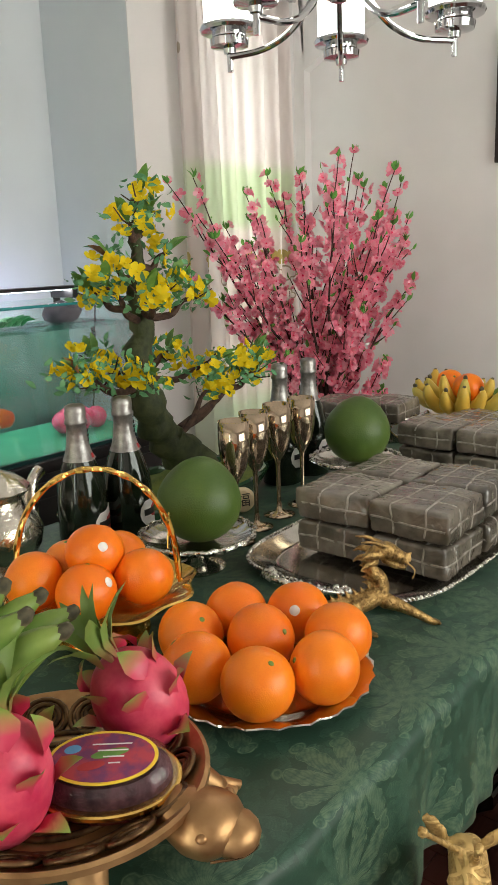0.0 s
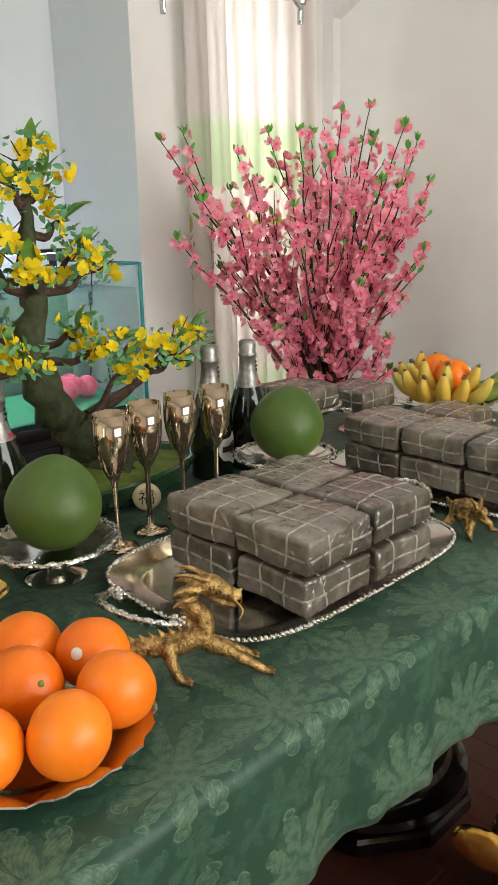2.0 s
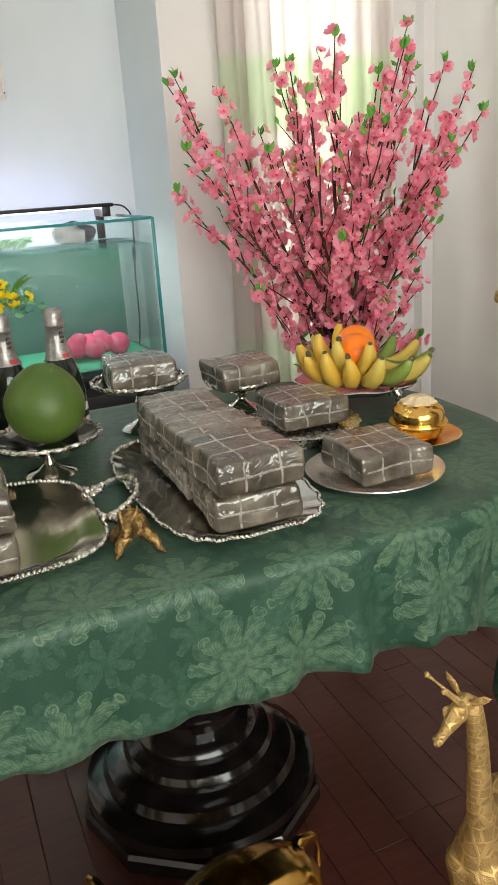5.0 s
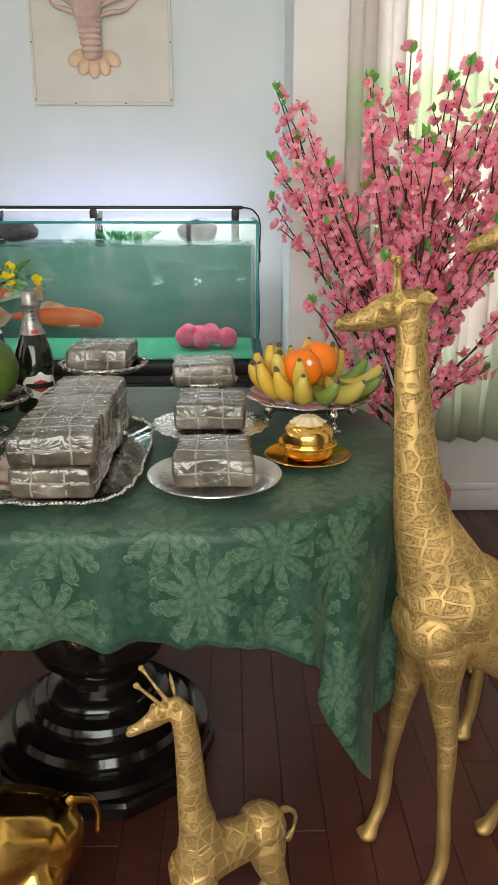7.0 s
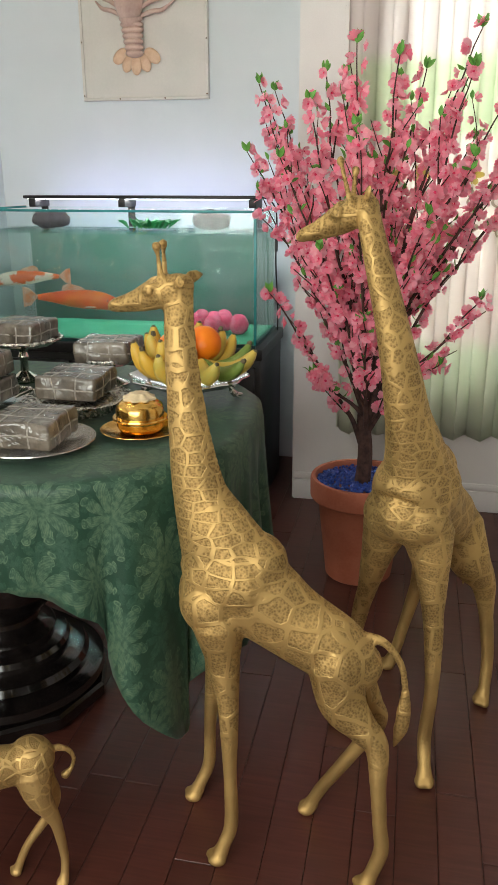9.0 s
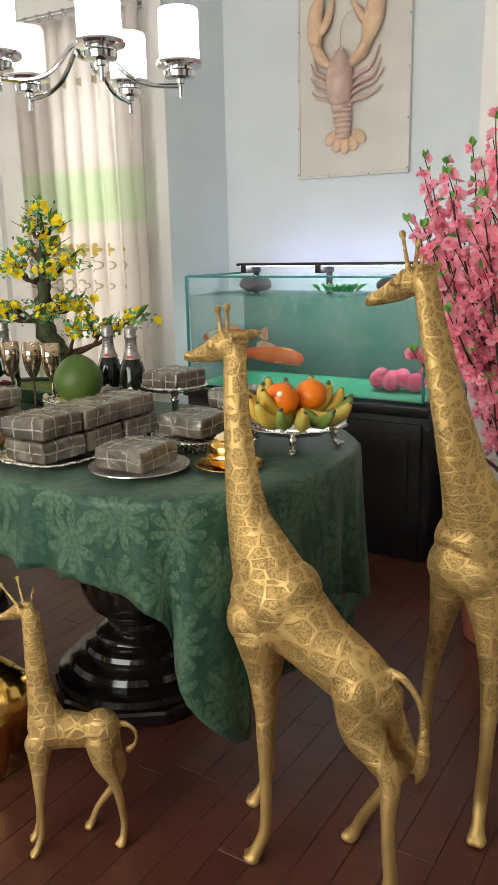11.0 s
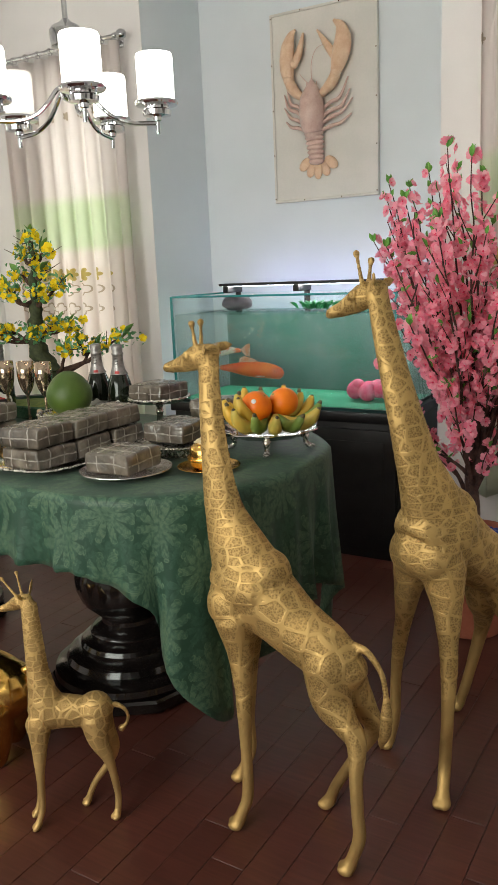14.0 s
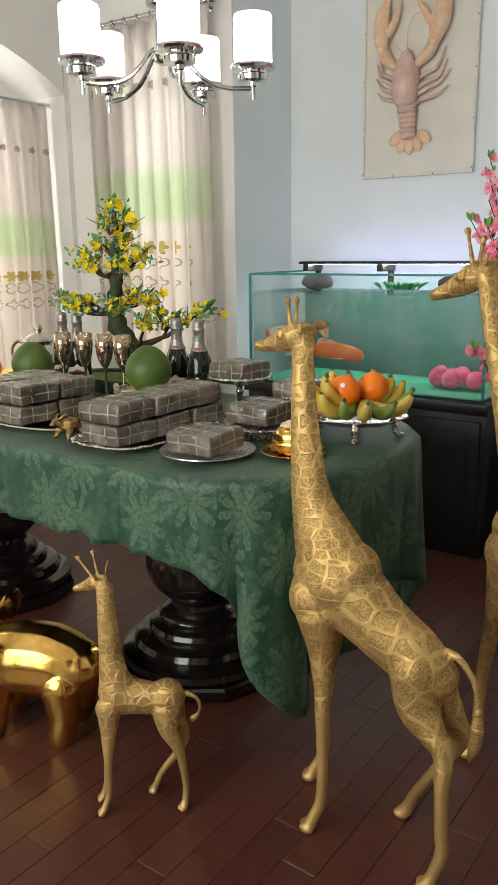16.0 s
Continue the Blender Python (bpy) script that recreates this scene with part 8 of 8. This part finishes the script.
# ---- turtle dish with fruit and a sweets box ----
TDX, TDY = 0.245, 2.419
td = thing("turtle_dish", "bronze turtle-shaped footed fruit dish", "dish", (TDX, TDY, TABLE), -71)
td.scale = (1.04, 1.04, 0.84)
# local x runs to the head
bm = BM()
rows = []
n = 60
for s, z in ((0.30, 0.052), (0.62, 0.053), (0.86, 0.062), (0.97, 0.078), (1.0, 0.081), (1.03, 0.079), (1.03, 0.072), (0.95, 0.062), (0.75, 0.046), (0.4, 0.042)):
    rows.append([bm.verts.new((0.128 * s * math.cos(2 * math.pi * i / n), 0.120 * s * math.sin(2 * math.pi * i / n), z)) for i in range(n)])
for a, b in zip(rows, rows[1:]):
    for i in range(n):
        j = (i + 1) % n
        bm.faces.new((a[i], a[j], b[j], b[i]))
bm.faces.new(rows[0])
bm.faces.new(rows[-1][::-1])
part("shell", bm, BRONZE, td)
bm = BM()
for k in range(14):
    a = 2 * math.pi * k / 14
    cx_, cy_ = 0.105 * math.cos(a), 0.098 * math.sin(a)
    for turns in range(3):
        r = 0.007 + 0.007 * turns
        m = Matrix.Translation((cx_ * (1 - 0.02 * turns), cy_ * (1 - 0.02 * turns), 0.0665)) @ pose(0, 0, 0, 0, 0, math.degrees(a)) @ pose(0, 0, 0, 0, -38, 0)
        tube(bm, [(r * math.cos(2 * math.pi * i / 16), r * math.sin(2 * math.pi * i / 16), 0) for i in range(16)], 0.0028, 6, m, closed=True)
for r in (0.2, 0.36, 0.52, 0.66):
    tube(bm, [(0.128 * r * math.cos(2 * math.pi * i / 40), 0.120 * r * math.sin(2 * math.pi * i / 40), 0.0545) for i in range(40)], 0.0035, 6, closed=True)
part("woven_lining", bm, BRONZE_DARK, td, "dark coiled inside of the dish", edge=None)
bm = BM()
tube(bm, curve_points([(0.102, 0, 0.066), (0.117, 0, 0.059), (0.133, 0, 0.054), (0.150, 0, 0.051), (0.162, 0, 0.048)], 14), spread_radii([0.018, 0.024, 0.030, 0.029, 0.019], 14), 18, flat=1.12)
ball(bm, (0.162, 0, 0.048), 0.0205, seg=16, rings=10, scale=(1, 1.1, 1))
for s in (-1, 1):
    ball(bm, (0.146, 0.028 * s, 0.064), 0.005, seg=10, rings=8)
part("head", bm, BRONZE, td, "smooth turtle head with a closed mouth", edge=None)
bm = BM()
tube(bm, curve_points([(0.153, 0.030, 0.042), (0.172, 0.016, 0.040), (0.180, 0.0, 0.039), (0.172, -0.016, 0.040), (0.153, -0.030, 0.042)], 14), 0.0013, 6)
part("mouth_line", bm, BRONZE_DARK, td, edge=None)
bm = BM()
tube(bm, curve_points([(0.080, 0.062, 0.050), (0.098, 0.070, 0.036), (0.114, 0.080, 0.014)], 8), spread_radii([0.012, 0.013, 0.010], 8), 10)
for q in (-1, 0, 1):
    tube(bm, [(0.108, 0.078 + 0.007 * q, 0.018), (0.128, 0.086 + 0.010 * q, 0.008)], [0.0065, 0.005], 8)
part("flipper", bm, BRONZE, td, edge=None)
for px, py in ((0.070, 0.068), (0.070, -0.068), (-0.075, 0.065), (-0.075, -0.065)):
    bm = BM()
    tube(bm, [(px * 0.9, py * 0.9, 0.052), (px, py, 0.025), (px * 1.04, py * 1.04, 0.004)], [0.018, 0.014, 0.017], 14)
    part("leg", bm, BRONZE, td)


def dragon_fruit(x, y, z, axis, r, seed):
    rnd = random.Random(seed)
    t = new("dragon_fruit")
    t.matrix_world = facing((x, y, z), axis, 40 * seed)
    t.empty_display_size = 0.05
    tagged(t, "ripe pink dragon fruit with green-tipped scales", "dragon fruit", "dragon fruits")
    bm = BM()
    ball(bm, (0, 0, 0), r, seg=24, rings=16, scale=(1, 1, 1.28))
    part("flesh", bm, DRAGON_SKIN, t, edge=None)
    lf = leaf_mesh("scale", r * 0.85, r * 0.62, DRAGON_SCALE, 0.45)
    crown = leaf_mesh("crown_leaf", r * 1.7, r * 0.40, DRAGON_CROWN, 0.5)
    for k in range(17):
        f = (k + 0.5) / 17
        th = math.acos(1 - 2 * (0.12 + 0.78 * f))
        a = k * 2.4
        nrm = Vector((math.sin(th) * math.cos(a), math.sin(th) * math.sin(a), math.cos(th)))
        p = Vector((nrm.x * r, nrm.y * r, nrm.z * r * 1.28)) * 0.97
        up = Vector((0, 0, 1))
        d = (up - nrm * up.dot(nrm)).normalized() * 0.95 + nrm * 0.36
        q = d.normalized().to_track_quat("X", "Z").to_matrix().to_4x4()
        part("scale", lf, None, t, place=Matrix.Translation(p) @ q)
    for k in range(9):
        a = k * 2.3
        d = Vector(((0.2 + 0.05 * k) * math.cos(a), (0.2 + 0.05 * k) * math.sin(a), 1))
        q = d.normalized().to_track_quat("X", "Z").to_matrix().to_4x4()
        part("crown_leaf", crown, None, t, place=Matrix.Translation((0.25 * r * math.cos(a), 0.25 * r * math.sin(a), r * 1.1)) @ q)
    return t


dragon_fruit(0.338, 2.408, TABLE + 0.092, (-0.40, 0.26, 0.80), 0.043, 3)
dragon_fruit(0.180, 2.402, TABLE + 0.099, (0.05, 0.0, 1.0), 0.043, 4)
orange(0.146, 2.475, TABLE + 0.056, 3, "ripe orange in the turtle dish", "oranges in the turtle dish", 0.043)
gh = thing("green_banana_hand", "hand of small unripe green bananas", "bananas", (0.192, 2.478, TABLE + 0.080))
# the fingers fan out in an upright plane from the stalk
across, rise = Vector((0.82, -0.57, 0)), Vector((0, 0, 1))
for row in range(2):
    for q in range(5):
        th = radians(112 - 13 * q + 6 * row)
        d = (across * math.cos(th) + rise * math.sin(th) + Vector((0.57, 0.82, 0)) * (0.16 - 0.30 * row)).normalized()
        z = (rise * math.cos(th) - across * math.sin(th)) * -1
        z = (z - d * z.dot(d)).normalized()
        y_ = z.cross(d)
        m = Matrix((d, y_, z)).transposed().to_4x4()
        m.translation = d * (0.072 + 0.006 * row) + Vector((0.57, 0.82, 0)) * (0.012 - 0.026 * row)
        banana(gh, m @ Matrix.Scale(1.22, 4), 2)
bm = BM()
tube(bm, curve_points([(-0.012, 0.008, -0.020), (0, 0.0, 0.0), (0.012, -0.006, 0.018)], 8), spread_radii([0.012, 0.018, 0.012], 8), 10)
part("stalk", bm, BANANA_GREEN, gh)

sb = thing("sweets_box", "oval sweets box with clear lid and printed oval label", "box", (0.262, 2.332, TABLE + 0.060), -52)
sb.matrix_world = pose(0.263, 2.372, TABLE + 0.051, 0, 0, -50) @ pose(0, 0, 0, 13, 0, 0) @ Matrix.Scale(0.90, 4)


def oval(bm, rows_, n=56):
    rr = []
    for a, b, z in rows_:
        rr.append([bm.verts.new((a * math.cos(2 * math.pi * i / n), b * math.sin(2 * math.pi * i / n), z)) for i in range(n)])
    for p, q in zip(rr, rr[1:]):
        for i in range(n):
            j = (i + 1) % n
            bm.faces.new((p[i], p[j], q[j], q[i]))
    bm.faces.new(rr[0][::-1])
    bm.faces.new(rr[-1])
    return bm


part("base", oval(BM(), [(0.050, 0.030, 0.0), (0.066, 0.042, 0.006), (0.070, 0.045, 0.014)]), LACQUER_RED, sb, "dark red lacquer base")
part("gold_band", oval(BM(), [(0.0705, 0.0455, 0.0142), (0.0725, 0.047, 0.016), (0.0725, 0.047, 0.0205), (0.0705, 0.0455, 0.022)]), GOLD_TUB, sb)
part("sweets", oval(BM(), [(0.064, 0.040, 0.0222), (0.063, 0.039, 0.030), (0.052, 0.031, 0.040)]), CANDY, sb, "dark sugared sweets")
lid = part("lid", oval(BM(), [(0.069, 0.0445, 0.0222), (0.067, 0.043, 0.034), (0.058, 0.036, 0.0435), (0.045, 0.028, 0.0455)]), FILM, sb, "clear plastic lid")
lab = part("label", oval(BM(), [(0.052, 0.032, 0.0458), (0.052, 0.032, 0.0464)]), YELLOW, sb, "oval printed label with yellow border")
part("label_field", oval(BM(), [(0.0485, 0.0288, 0.0465), (0.0485, 0.0288, 0.0469)]), surface("print_plum", (0.16, 0.04, 0.12), (0.42, 0.05, 0.07), 55, 0.4, spread=0.12), lab)
for dx, dy, a, b, mat in ((-0.030, 0.010, 0.008, 0.005, surface("print_blue", (0.10, 0.28, 0.50), (0.14, 0.34, 0.55), 30, 0.4)), (0.006, 0.004, 0.018, 0.005, LEAF), (-0.010, -0.010, 0.013, 0.005, RED)):
    part("label_patch", oval(BM(), [(a, b, 0.0470), (a, b, 0.0473)], 24), mat, lab, place=pose(dx, dy, 0, 0, 0, 12))
for k in range(4):
    bm = BM()
    box(bm, (-0.012 + 0.006 * k, 0.014 - 0.0075 * k, 0.04735), (0.026 - 0.003 * k, 0.0155 - 0.0075 * k, 0.0476))
    part("text_bar", bm, PAPER, lab, smooth=False)

# ---- silver teapot ----
tp = thing("teapot", "ornate silver teapot with gadrooned body", "teapot", (0.545, 2.962, TABLE), 20)
tp.scale = (1.1, 1.1, 1.1)
bm = BM()
lathe(bm, [(0, 0.001), (0.040, 0.001), (0.042, 0.006), (0.028, 0.016), (0.024, 0.024), (0.050, 0.040), (0.063, 0.062), (0.066, 0.080), (0.058, 0.102), (0.046, 0.116), (0.043, 0.130), (0.052, 0.140), (0.054, 0.143), (0.0, 0.143)], 56, wave=lambda a, i: 1 + (0.035 * abs(math.sin(9 * a)) if 5 <= i <= 8 else 0))
part("body", bm, TEA_SILVER, tp)
bm = BM()
lathe(bm, [(0.053, 0.1435), (0.050, 0.150), (0.036, 0.162), (0.018, 0.170), (0.012, 0.176), (0.017, 0.184), (0.014, 0.192), (0.005, 0.198), (0.0, 0.200)], 40, wave=lambda a, i: 1 + (0.05 * math.sin(12 * a) if i < 2 else 0))
part("lid", bm, TEA_SILVER, tp)
bm = BM()
tube(bm, curve_points([(0.052, 0, 0.060), (0.080, 0, 0.066), (0.090, 0, 0.095), (0.100, 0, 0.128), (0.120, 0, 0.140)], 16), spread_radii([0.018, 0.015, 0.011, 0.009, 0.010], 16), 12)
part("spout", bm, TEA_SILVER, tp)
bm = BM()
tube(bm, curve_points([(-0.046, 0, 0.122), (-0.080, 0, 0.140), (-0.105, 0, 0.115), (-0.098, 0, 0.075), (-0.060, 0, 0.050)], 18), 0.006, 10)
part("handle", bm, TEA_SILVER, tp)

# ---- hardwood floor, laid along y ----
bm = BM()
box(bm, (WEST - 0.45, SOUTH - 0.12, -0.06), (4.72, NICHE_Y + 0.12, -0.0035))
floor = tagged(part("floor", bm, INK, smooth=False), "dark reddish-brown polished hardwood plank floor", "floor", kind="structure")
PLANK = 0.083
rnd = random.Random(77)
lengths = (0.45, 0.62, 0.8, 1.0)
PLANKS = []
for length in lengths:
    bm = BM()
    box(bm, (0.0006, 0.0008, -0.0034), (PLANK - 0.0006, length - 0.0008, 0.0), 0.0009, 1)
    PLANKS.append(finish(bm, "plank", WOODFLOOR, smooth=False))
rest_bm = BM()
col = 0
x = WEST - 0.42
while x < 4.55:
    y = SOUTH - 0.1 - rnd.uniform(0, 0.4)
    while y < NICHE_Y:
        k = rnd.randrange(4)
        if 0.85 < x < 2.95 and 1.25 < y + lengths[k] / 2 < 4.0:
            part("plank", PLANKS[k], None, floor, place=pose(x, y, 0))
        elif y > SOUTH - 0.12 - 0.4:
            box(rest_bm, (x + 0.0006, y + 0.0008, -0.0034), (x + PLANK - 0.0006, y + lengths[k] - 0.0008, 0.0))
        y += lengths[k]
    x += PLANK
ob = part("planks", rest_bm, WOODFLOOR, floor, smooth=False)
ob["kind"] = "stuff"
